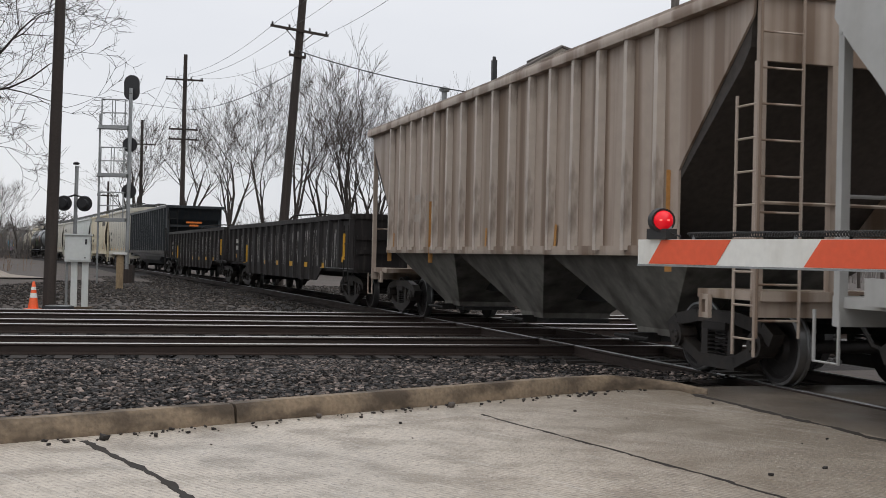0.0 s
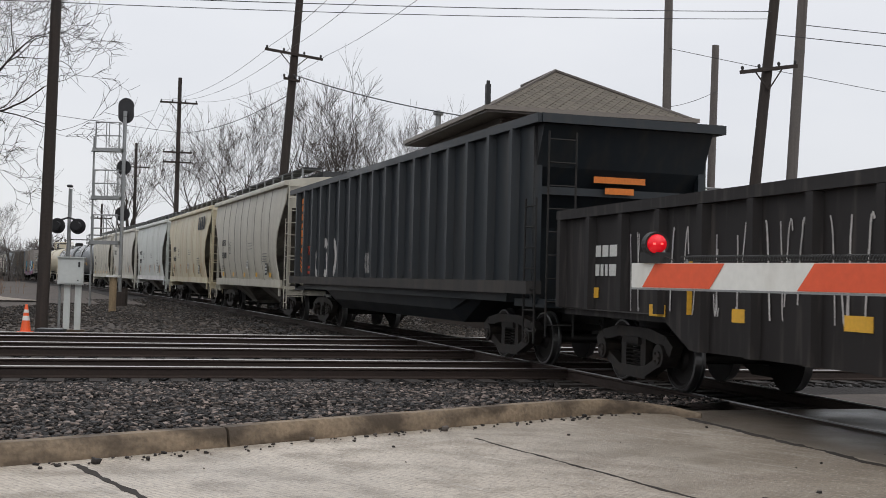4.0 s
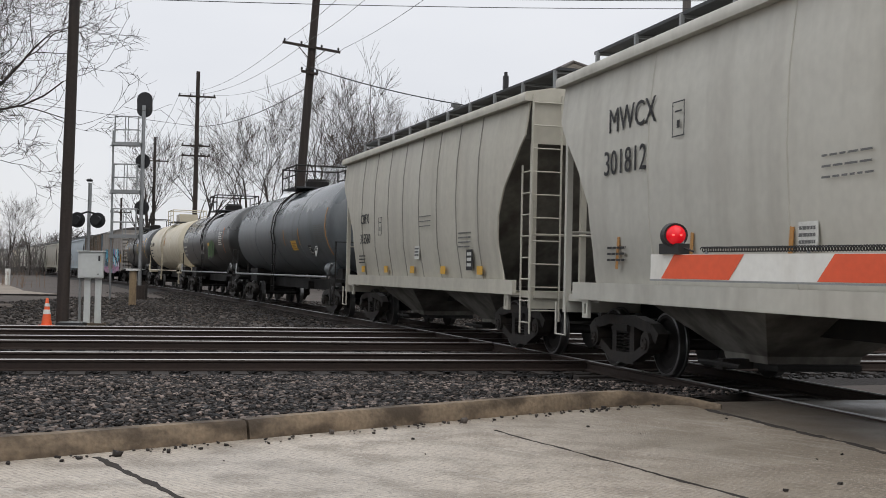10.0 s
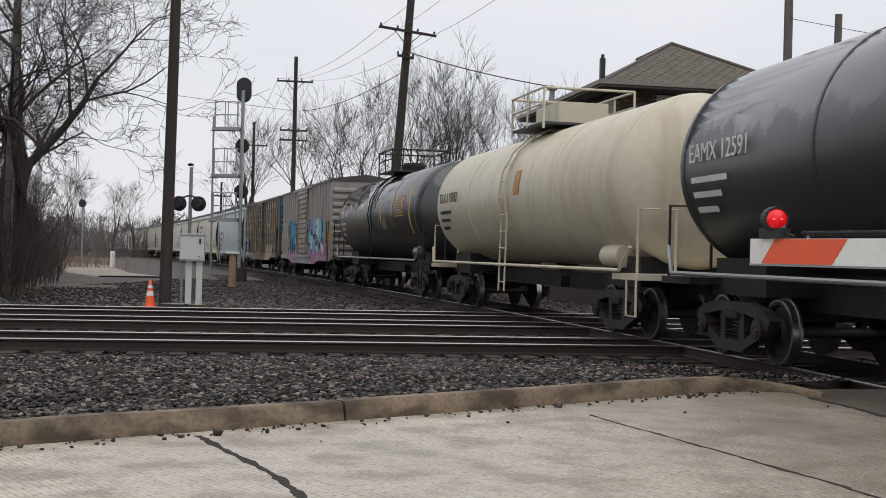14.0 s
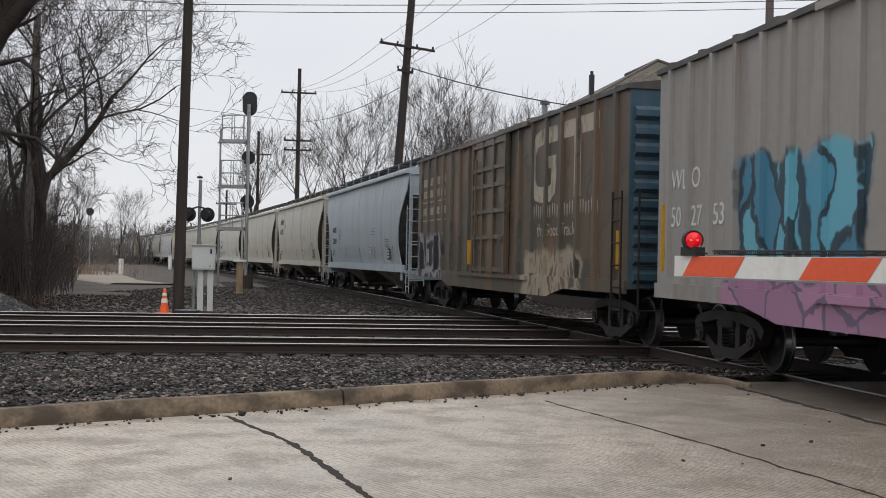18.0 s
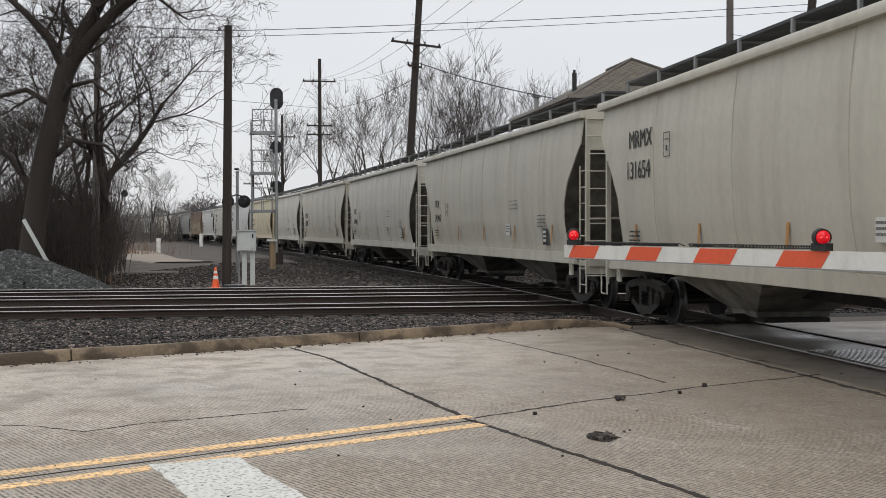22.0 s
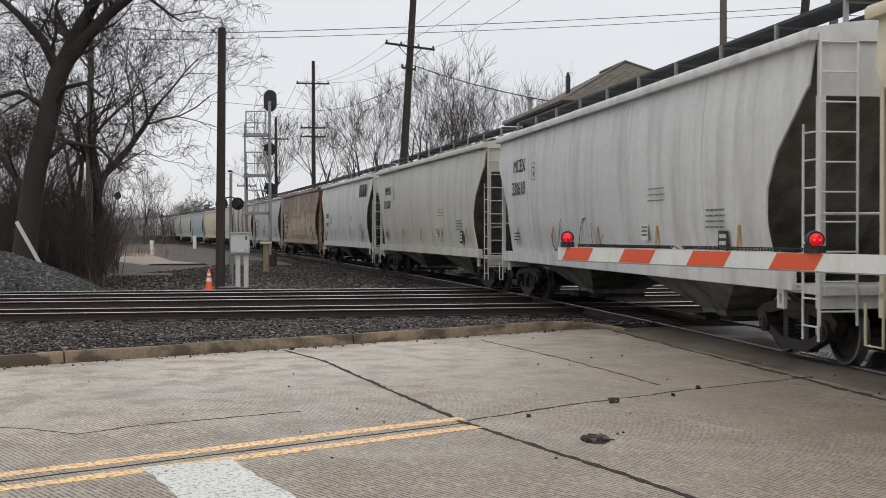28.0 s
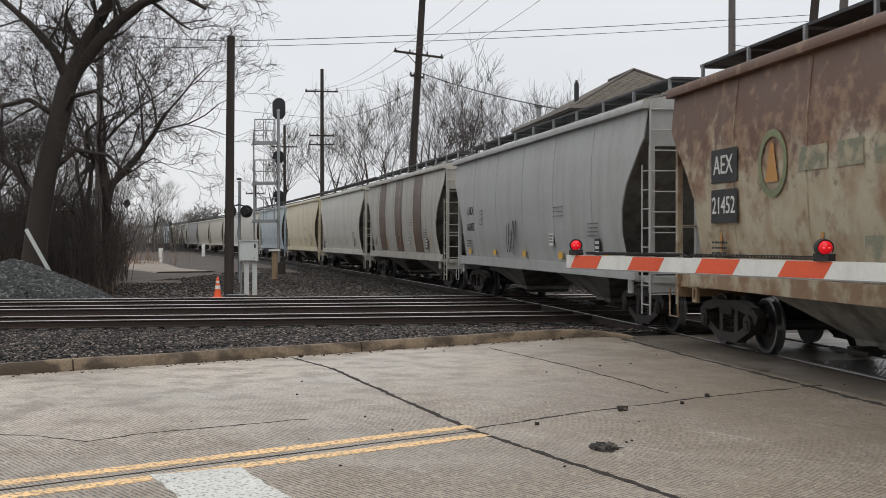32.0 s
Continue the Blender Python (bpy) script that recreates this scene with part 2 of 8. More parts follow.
# A few stones go very pale, colour standing in for wet highlights.
per_island(M_STONE, 0.22, 11.0)
M_RAIL = mat("rail_steel_rusted", (0.035, 0.023, 0.018), 0.7, metal=0.3, var=0.3, scale=4)
M_RAILTOP = mat("rail_head_polished", (0.30, 0.295, 0.29), 0.36, metal=1.0, var=0.1, scale=4)
M_TIE = mat("tie_creosoted_wood", (0.03, 0.024, 0.020), 0.9, var=0.35, scale=5, bump=0.4, bump_scale=30)
M_POLE = mat("pole_wood_dark", (0.032, 0.024, 0.02), 0.85, var=0.35, scale=3, dirt=(0.075, 0.056, 0.045), dirt_amt=0.6, dirt_scale=(3, 3, 0.15), bump=0.3, bump_scale=25)
M_POLE_GREY = mat("pole_wood_weathered", (0.13, 0.115, 0.105), 0.85, var=0.25, scale=3, dirt=(0.07, 0.06, 0.055), dirt_amt=0.7, dirt_scale=(3, 3, 0.15), bump=0.3, bump_scale=25)
M_WIRE = mat("wire_black", (0.03, 0.03, 0.032), 0.6, var=0.05, rough_var=0)
M_GALV = mat("galvanized_steel", (0.30, 0.31, 0.31), 0.5, metal=0.6, var=0.2, scale=4)
M_SIGNAL = mat("signal_black_paint", (0.018, 0.018, 0.02), 0.5, var=0.2)
M_BOXPAINT = mat("cabinet_grey_paint", (0.52, 0.54, 0.52), 0.5, var=0.08, scale=2, dirt=(0.3, 0.27, 0.22), dirt_amt=0.5, dscale=3)
M_ORANGE = mat("cone_orange_plastic", (0.85, 0.12, 0.03), 0.45, var=0.12, scale=6)
M_WHITE = mat("reflective_white", (0.72, 0.72, 0.68), 0.45, var=0.08, scale=3, dirt=(0.45, 0.42, 0.36), dirt_amt=0.4, dscale=4)
M_RED = mat("reflective_red", (0.72, 0.10, 0.035), 0.4, var=0.1, scale=3)
M_BARK = mat("bark_grey_brown", (0.036, 0.028, 0.023), 0.9, var=0.35, scale=5, bump=0.6, bump_scale=14)
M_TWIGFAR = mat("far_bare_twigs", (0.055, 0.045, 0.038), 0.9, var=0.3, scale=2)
M_TWIG = mat("bare_twigs", (0.042, 0.033, 0.027), 0.9, var=0.3, scale=2)



# ---------------- mesh helpers ----------------
class Build:
    """Collects verts and faces of one part."""

    def __init__(self):
        self.v, self.f = [], []

    def add(self, verts, faces):
        k = len(self.v)
        self.v += [tuple(p) for p in verts]
        self.f += [tuple(i + k for i in f) for f in faces]
        return self

    def box(self, c, s, m=None):
        x, y, z = (a / 2 for a in s)
        vs = [Vector((c[0] + i * x, c[1] + j * y, c[2] + k * z)) for k in (-1, 1) for j in (-1, 1) for i in (-1, 1)]
        if m is not None:
            vs = [m @ p for p in vs]
        return self.add(vs, [(0, 2, 3, 1), (4, 5, 7, 6), (0, 1, 5, 4), (2, 6, 7, 3), (0, 4, 6, 2), (1, 3, 7, 5)])

    def beam(self, a, b, w, h):
        """A box from a to b, w wide, h high."""
        a, b = Vector(a), Vector(b)
        d = (b - a).normalized()
        u = d.cross(Vector((0, 0, 1)))
        u = u.normalized() if u.length > 1e-4 else Vector((1, 0, 0))
        t = u.cross(d).normalized()
        q = [p + u * (i * w / 2) + t * (j * h / 2) for p in (a, b) for i, j in ((-1, -1), (1, -1), (1, 1), (-1, 1))]
        return self.add(q, [(0, 1, 2, 3), (7, 6, 5, 4), (0, 4, 5, 1), (1, 5, 6, 2), (2, 6, 7, 3), (3, 7, 4, 0)])

    def tube(self, pts, r, n=8, caps=True):
        """A round bar along points; r is one radius or one for each point."""
        pts = [Vector(p) for p in pts]
        rs = r if isinstance(r, (list, tuple)) else [r] * len(pts)
        vs = []
        u = None
        for i, p in enumerate(pts):
            d = (pts[min(i + 1, len(pts) - 1)] - pts[max(i - 1, 0)]).normalized()
            if u is None:
                u = d.orthogonal().normalized()
            u = (u - d * u.dot(d)).normalized()
            w = d.cross(u)
            vs += [p + (u * math.cos(2 * math.pi * k / n) + w * math.sin(2 * math.pi * k / n)) * rs[i] for k in range(n)]
        fs = [(i * n + k, i * n + (k + 1) % n, (i + 1) * n + (k + 1) % n, (i + 1) * n + k) for i in range(len(pts) - 1) for k in range(n)]
        if caps:
            fs += [tuple(range(n - 1, -1, -1)), tuple((len(pts) - 1) * n + k for k in range(n))]
        return self.add(vs, fs)

    def loft(self, rings, closed=True, caps=True):
        """Skin through rings of equal length."""
        n = len(rings[0])
        vs = [p for r in rings for p in r]
        fs = [(i * n + k, i * n + (k + 1) % n, (i + 1) * n + (k + 1) % n, (i + 1) * n + k) for i in range(len(rings) - 1) for k in range(n if closed else n - 1)]
        if caps and closed:
            fs += [tuple(range(n - 1, -1, -1)), tuple((len(rings) - 1) * n + k for k in range(n))]
        return self.add(vs, fs)

    def lathe(self, c, axis, prof, n=16):
        """Rings of (along, radius) about an axis ('x', 'y' or 'z') through c."""
        rings = []
        for a, r in prof:
            ring = []
            for k in range(n):
                t = 2 * math.pi * k / n
                p, q = r * math.cos(t), r * math.sin(t)
                o = {"x": (a, p, q), "y": (p, a, q), "z": (p, q, a)}[axis]
                ring.append((c[0] + o[0], c[1] + o[1], c[2] + o[2]))
            rings.append(ring)
        return self.loft(rings)

    def mesh(self, name, smooth=False):
        me = bpy.data.meshes.new(name)
        me.from_pydata(self.v, [], self.f)
        bm = bmesh.new()
        bm.from_mesh(me)
        bmesh.ops.recalc_face_normals(bm, faces=bm.faces[:])
        bm.to_mesh(me)
        bm.free()
        if smooth:
            me.polygons.foreach_set("use_smooth", [True] * len(me.polygons))
            me.set_sharp_from_angle(angle=radians(40))
        return me


def part(name, b, material, parent=None, label="", smooth=False):
    """One mesh object from a Build or a mesh, under a thing or a part."""
    me = b.mesh(name, smooth) if isinstance(b, Build) else b
    if material and not me.materials:
        me.materials.append(material)
    ob = new(name, me)
    ob.parent = parent
    if label:
        tagged(ob, label)
    return ob


def thing(name, label, category, m=None, group="", kind=""):
    ob = new(name)
    ob.empty_display_size = 0.1
    if m is not None:
        ob.matrix_basis = m
    return tagged(ob, label, category, group, kind)


MESHES = {}


def shared(key, make, smooth=False):
    if key not in MESHES:
        MESHES[key] = make().mesh(key, smooth)
    return MESHES[key]


# ---------------- plan ----------------
K0 = Vector((-3.03, 7.87, 0))  # a point at the kerb's face
SL_Y = [-80, 12, 30, 50, 80, 130, 200, 300, 600]
SL_M = [-0.27, -0.27, -0.345, -0.35, -0.382, -0.41, -0.44, -0.48, -0.58]


def track_table():
    ys = np.arange(-80, 600, 0.5)
    m = np.interp(ys, SL_Y, SL_M)
    x = np.concatenate([[0], np.cumsum((m[1:] + m[:-1]) / 2 * 0.5)])
    i = int(np.argmin(abs(ys - 15.5)))
    x = x - x[i] + 3.80
    s = np.concatenate([[0], np.cumsum(np.hypot(np.diff(x), 0.5))])
    return ys, x, s - s[i]


TY, TX, TS = track_table()


def track_at(s):
    """The train's track at s metres from the road: place (s grows with the distance)."""
    return Vector((float(np.interp(s, TS, TX)), float(np.interp(s, TS, TY)), 0.0))


MAINS = [(18.98, 0.272), (23.6, 0.272), (27.5, 0.28)]   # centre lines y = a + b x of the crossing tracks


def along_kerb(u, v, z=0.0):
    """u metres along the kerb from K0, v metres into the road."""
    return Vector((K0.x + KX * u + NX * v, K0.y + KY * u + NY * v, z))


# ---------------- ground, road, kerb ----------------
def ground():
    b = Build()
    xs = sorted(set([-3000, -1200, -500, -250, 250, 500, 1200, 3000] + list(range(-150, 151, 10))))
    ys = sorted(set([-3000, -1000, -300, 500, 1000, 2000, 3500] + list(range(-100, 321, 10))))
    zs = [[-0.32 + 0.1 * noise.noise((x * 0.05, y * 0.05, 0)) if -160 < x < 160 and -110 < y < 330 else -0.32 for x in xs] for y in ys]
    b.add([(x, y, zs[j][i]) for j, y in enumerate(ys) for i, x in enumerate(xs)],
          [(j * len(xs) + i, j * len(xs) + i + 1, (j + 1) * len(xs) + i + 1, (j + 1) * len(xs) + i) for j in range(len(ys) - 1) for i in range(len(xs) - 1)])
    tagged(part("ground", b, M_GROUND), "bare brown dirt and gravel ground beside the tracks", "ground", kind="structure")


ROAD_W = 15.6
EDGE = Vector((0.305, -0.952, 0))      # the concrete ends along the rails
EDGE0 = Vector((2.42, 12.35, 0))


def slab(name, pts, z, material, label, depth=0.3):
    n = len(pts)
    b = Build().add([(p.x, p.y, z) for p in pts] + [(p.x, p.y, z - depth) for p in pts], [tuple(range(n)), tuple(range(2 * n - 1, n - 1, -1))] + [(i, n + i, n + (i + 1) % n, (i + 1) % n) for i in range(n)])
    return tagged(part(name, b, material), label, "road", kind="structure")


def road():
    e1 = EDGE0 + EDGE * 24
    slab("road", [along_kerb(-90, 0.0), along_kerb(6.9, 0.0), EDGE0, e1, along_kerb(-90, ROAD_W + 2)], 0.0, M_CONCRETE, "damp grey concrete road slabs with fine grooves and dirt")
    q = Vector((0.952, 0.305, 0))
    g = EDGE0 + EDGE * 0.004 + q * 0.006 - EDGE * 0.6
    slab("crossing_apron", [g, g + q * 7.5, g + q * 7.5 + EDGE * 26, g + EDGE * 26], -0.03, M_ASPHALT, "wet dark asphalt apron between and beside the crossing rails")


def strip(name, pts, w, material, label, jitter=0.3, z=0.003, cat="crack", step=0.05):
    """A ragged flat band along a line, a few millimetres proud of the road."""
    fine = []
    for a, b in zip(pts, pts[1:]):
        a, b = Vector((*a, 0)), Vector((*b, 0))
        n = max(1, int((b - a).length / step))
        fine += [a.lerp(b, i / n) for i in range(n)]
    fine.append(Vector((*pts[-1], 0)))
    top = []
    for i, p in enumerate(fine):
        d = (fine[min(i + 1, len(fine) - 1)] - fine[max(i - 1, 0)]).normalized()
        q = Vector((-d.y, d.x, 0))
        k = 1 + jitter * (1.6 * noise.noise(p * 5) + 1.3 * noise.noise(p * 17))
        o = jitter * (0.06 * noise.noise(p * 2.1 + Vector((9, 4, 0))) + 0.03 * noise.noise(p * 9))
        top.append([p + q * (o - w / 2 * k), p + q * (o + w / 2 * k)])
    b = Build().loft([[(l.x, l.y, z), (r.x, r.y, z), (r.x, r.y, -0.02), (l.x, l.y, -0.02)] for l, r in top])
    return tagged(part(name, b, material), label, cat, kind="structure")


JOINT = [(-2.42, 8.2), (-2.3, 8.03), (-1.9, 7.4), (-1.48, 6.7), (-0.35, 4.28), (0.78, 1.86), (1.29, 1.0), (1.68, 0.35), (2.09, -0.32), (2.6, -1.2), (4.4, -4.2), (6.0, -6.8)]


def road_marks():
    strip("joint_crack", JOINT, 0.055, M_CRACK, "open dark slab joint filled with grit", 0.45)
    strip("joint_crack", [(0.35, 10.1), (1.0, 8.72), (1.65, 7.45), (2.2, 6.1), (2.76, 4.68)], 0.026, M_CRACK, "thin slab joint darkened by grit", 0.6)
    strip("joint_crack", [(0.82, 1.9), (1.64, 2.87), (3.17, 4.35), (4.63, 5.6)], 0.028, M_CRACK, "thin ragged crack across the slab", 0.7)
    strip("edge_crack", [(2.5, 12.05), (2.75, 11.2), (3.1, 10.0), (3.6, 8.3), (4.15, 6.5), (4.65, 4.8), (5.2, 3.0)], 0.075, M_CRACK, "broken dark crack where concrete meets asphalt", 0.6)
    strip("hairline_crack", [(-6.5, 0.2), (-4.6, 1.0), (-3.35, 1.11), (-2.96, 1.07), (-2.44, 0.83), (-2.22, 1.16), (-1.71, 1.65), (-0.8, 2.3)], 0.017, M_CRACK, "wandering hairline crack in the slab", 0.9)
    d = Vector((0.72, 0.694))
    for x, y in ((0.77, 2.03), (0.95, 1.56)):
        strip("yellow_line", [(x - d.x * 40, y - d.y * 40), (x - d.x * 2, y - d.y * 2), (x, y)], 0.165, M_YELLOW_LINE, "worn double yellow centre line", 0.12, 0.004, "road marking", 0.2)
    strip("centre_joint", [(0.86 - d.x * 40, 1.8 - d.y * 40), (0.86, 1.8)], 0.028, M_CRACK, "narrow joint between the yellow lines", 0.4, 0.003, "crack", 0.25)
    strip("stop_line", [(-1.07, -0.37), (-0.6, -1.12), (1.9, -5.1)], 0.68, M_WHITE_LINE, "worn white stop line across one lane", 0.06, 0.009, "road marking", 0.15)
    # a shallow pothole with a ragged rim and loose grit
    b = Build()
    ring = [(1.99 + 0.115 * math.cos(t) * (1 + 0.9 * noise.noise((1.7 * math.cos(t), 1.7 * math.sin(t), 2))), 0.97 + 0.13 * math.sin(t) * (1 + 0.9 * noise.noise((1.7 * math.sin(t), 3, 1.7 * math.cos(t)))), 0.004) for t in np.linspace(0, 6.28, 23)[:-1]]
    b.add(ring + [(1.99, 0.97, 0.006)], [(i, (i + 1) % 22, 22) for i in range(22)])
    tagged(part("pothole_patch", b, M_CRACK), "small dark pothole full of grit", "pothole", kind="structure")


def kerb():
    root = thing("kerb", "weathered concrete kerb with brown stains and chips", "kerb", kind="structure")
    line = [along_kerb(u, 0.0) for u in np.arange(-60, 6.01, 0.5)]
    # the corner turns into the crossing and sinks
    line += [along_kerb(6.5, 0.03), along_kerb(6.85, 0.15), along_kerb(7.1, 0.38), along_kerb(7.25, 0.62)]
    hs = [0.15] * (len(line) - 4) + [0.14, 0.11, 0.06, 0.01]
    joints = [0, 60, 115, 124] + [len(line) - 1]
    for a, c in zip(joints, joints[1:]):
        rings = []
        for i in range(a, c + 1):
            p = line[i]
            d = (line[min(i + 1, len(line) - 1)] - line[max(i - 1, 0)]).normalized()
            q = Vector((-d.y, d.x, 0))
            h = hs[i] + 0.010 * noise.noise(p * 1.7) + 0.008 * noise.noise(p * 6.1)
            e = 0.012 if i in (a, c) else 0.0
            w = 0.014 * noise.noise(p * 2.3 + Vector((3, 0, 0))) + 0.010 * noise.noise(p * 7.3)
            shift = d * (e if i == a else -e)
            rings.append([p + shift + q * o + Vector((0, 0, z)) for o, z in ((0.0 + w, -0.2), (0.0 + w, 0.0), (0.02 + w, h * 0.8), (0.045 + w, h), (0.16, h), (0.17, -0.3))])
        part("kerb_stone", Build().loft(rings), M_KERB, root, smooth=True)


def crossing_panels():
    """Ribbed rubber panels that fill the gauge where the road crosses the rails."""
    root = thing("crossing_panels", "wet ribbed rubber panels between the crossing rails", "crossing panel", kind="structure")
    mesh = shared("crossing_panel", lambda: Build().box((0, 0, -0.09), (1.2, 1.17, 0.11)))
    ridge = shared("panel_ridge", lambda: Build().box((0, 0, -0.028), (1.16, 0.035, 0.018)))
    for k in range(13):
        a, b = track_at(-22.4 + 1.2 * k), track_at(-21.2 + 1.2 * k)
        c, d = (a + b) / 2, b - a
        p = part("panel", mesh, M_PANEL, root)
        p.matrix_basis = pose(c.x, c.y, 0, 0, 0, math.degrees(math.atan2(d.y, d.x)))
        for i in range(15):
            part("ridge", ridge, M_PANEL, p).location = (0, -0.525 + 0.075 * i, 0)


M_PANEL = mat("crossing_rubber_wet", (0.05, 0.047, 0.045), 0.22, var=0.3, scale=5, dirt=(0.1, 0.085, 0.065), dirt_amt=0.5, dirt_scale=(1, 1, 1), dscale=3)
crossing_panels()
ground()
road()
road_marks()
kerb()


# ---------------- tracks ----------------
def rail_prof():
    return [(-0.07, -0.165), (0.07, -0.165), (0.07, -0.15), (0.012, -0.13), (0.012, -0.05), (0.034, -0.035), (0.034, -0.012), (-0.034, -0.012), (-0.034, -0.035), (-0.012, -0.05), (-0.012, -0.13), (-0.07, -0.15)]


def lay_rail(root, pts, name="rail"):
    rings, tops = [], []
    for i, p in enumerate(pts):
        d = (pts[min(i + 1, len(pts) - 1)] - pts[max(i - 1, 0)]).normalized()
        q = Vector((d.y, -d.x, 0))
        rings.append([p + q * o + Vector((0, 0, z)) for o, z in rail_prof()])
        tops.append([p + q * o + Vector((0, 0, z)) for o, z in ((-0.02, -0.016), (0.02, -0.016), (0.011, 0.0), (-0.011, 0.0))])
    r = part(name, Build().loft(rings), M_RAIL, root)
    part("rail_head", Build().loft(tops), M_RAILTOP, r, "polished rail head")


def offset(pts, o):
    out = []
    for i, p in enumerate(pts):
        d = (pts[min(i + 1, len(pts) - 1)] - pts[max(i - 1, 0)]).normalized()
        out.append(p + Vector((d.y, -d.x, 0)) * o)
    return out


def railway():
    lines = []
    for k, (a, s) in enumerate(MAINS):
        pts = [Vector((x, a + s * x, 0)) for x in (-160, -80, -40, -20, -12, -6, 0, 6, 12, 30, 70, 150)]
        lines.append(("main_track", "dark main-line track with bright worn rails crossing the other line", pts))
    lines.append(("train_track", "curving track that carries the freight train over the road", [track_at(s) for s in list(range(-60, 60, 4)) + list(range(60, 420, 12))]))
    for nm, lab, pts in lines:
        root = thing(nm, lab, "railway track", kind="structure")
        for o in (-0.755, 0.755):
            lay_rail(root, offset(pts, o))
        # ballast bed
        bed = Build()
        rings = []
        for i, p in enumerate(pts):
            d = (pts[min(i + 1, len(pts) - 1)] - pts[max(i - 1, 0)]).normalized()
            q = Vector((d.y, -d.x, 0))
            lim = 1.7 if nm == "main_track" else 1.9
            rings.append([p + q * o + Vector((0, 0, z)) for o, z in ((-3.2, -0.6), (-lim, -0.215), (lim, -0.215), (3.2, -0.6))])
        bed.loft(rings, closed=False)
        part("ballast_bed", bed, M_BALLAST, root, "dark oily ballast")
        # ties
        tie = shared("tie", lambda: Build().box((0, 0, -0.255), (0.23, 2.6, 0.18)))
        run = []
        acc = 0.0
        for p, q in zip(pts, pts[1:]):
            d = (q - p)
            while acc < d.length:
                c = p + d * (acc / d.length)
                if abs(c.x) < 24 and c.y < 60 and (nm == "main_track" or c.y > 13):
                    run.append((c, math.degrees(math.atan2(d.y, d.x)) + 2.5 * noise.noise(c)))
                acc += 0.56
            acc -= d.length
        for c, turn in run:
            part("tie", tie, M_TIE, root).matrix_basis = pose(c.x, c.y, 0, 0, 0, turn)


def shoulder():
    # ballast shoulder between the kerb and the first main track
    b = Build()
    us = np.arange(-34, 9.01, 0.5)
    n = 14
    rows = []
    for u in us:
        p = along_kerb(u, -0.165)
        q = Vector((p.x - NX * 0.0, p.y, 0))
        # walk across to the track
        far = Vector((p.x - 3.2, MAINS[0][0] + MAINS[0][1] * (p.x - 3.2) - 1.35, 0))
        row = []
        for k in range(n + 1):
            t = k / n
            r = p.lerp(far, t)
            z = 0.10 * (1 - t) - 0.2 * t + 0.05 * noise.noise(r * 0.9) * (1 if 0 < k < n else 0.2)
            if u > 6.4:
                z -= 0.10 * min(1, (u - 6.4) / 1.0) * (1 - t)
            row.append((r.x, r.y, z))
        rows.append(row)
    b.add([p for r in rows for p in r], [(i * (n + 1) + k, i * (n + 1) + k + 1, (i + 1) * (n + 1) + k + 1, (i + 1) * (n + 1) + k) for i in range(len(rows) - 1) for k in range(n)])
    tagged(part("ballast_shoulder", b, M_BALLAST, smooth=True), "bed of dark crushed stone between kerb and rails", "ballast", kind="structure")
    return rows


SHOULDER = shoulder()
railway()



# ---------------- freight train: paints ----------------
def car_paint(name, c, dirt=(0.22, 0.195, 0.155), amt=0.36, lo=0.45, hi=0.8, rough=0.5, var=0.1, dscale=2.0, streak=(1.4, 1.4, 0.16), spec=0.5):
    return mat("car_paint_" + name, c, rough, var=var, scale=1.2, dirt=dirt, dirt_amt=amt, dirt_scale=streak, dscale=dscale, dirt_lo=lo, dirt_hi=hi, spec=spec)


P_TAN = car_paint("grey_beige", (0.52, 0.495, 0.415))
P_CREAM = car_paint("faded_cream", (0.60, 0.55, 0.40), dirt=(0.44, 0.31, 0.16), amt=0.6, lo=0.42, hi=0.7)
P_PALEBLUE = car_paint("pale_green_grey", (0.57, 0.60, 0.565))
P_LTGREY = car_paint("light_grey", (0.55, 0.535, 0.47))
P_BLUEGREY = car_paint("blue_grey", (0.38, 0.44, 0.475), amt=0.4)
P_OLIVE = car_paint("olive_grey", (0.50, 0.475, 0.40))
P_WHITE = car_paint("dull_white", (0.62, 0.62, 0.60), amt=0.45)
P_GREY = car_paint("mid_grey", (0.39, 0.39, 0.375), amt=0.4)


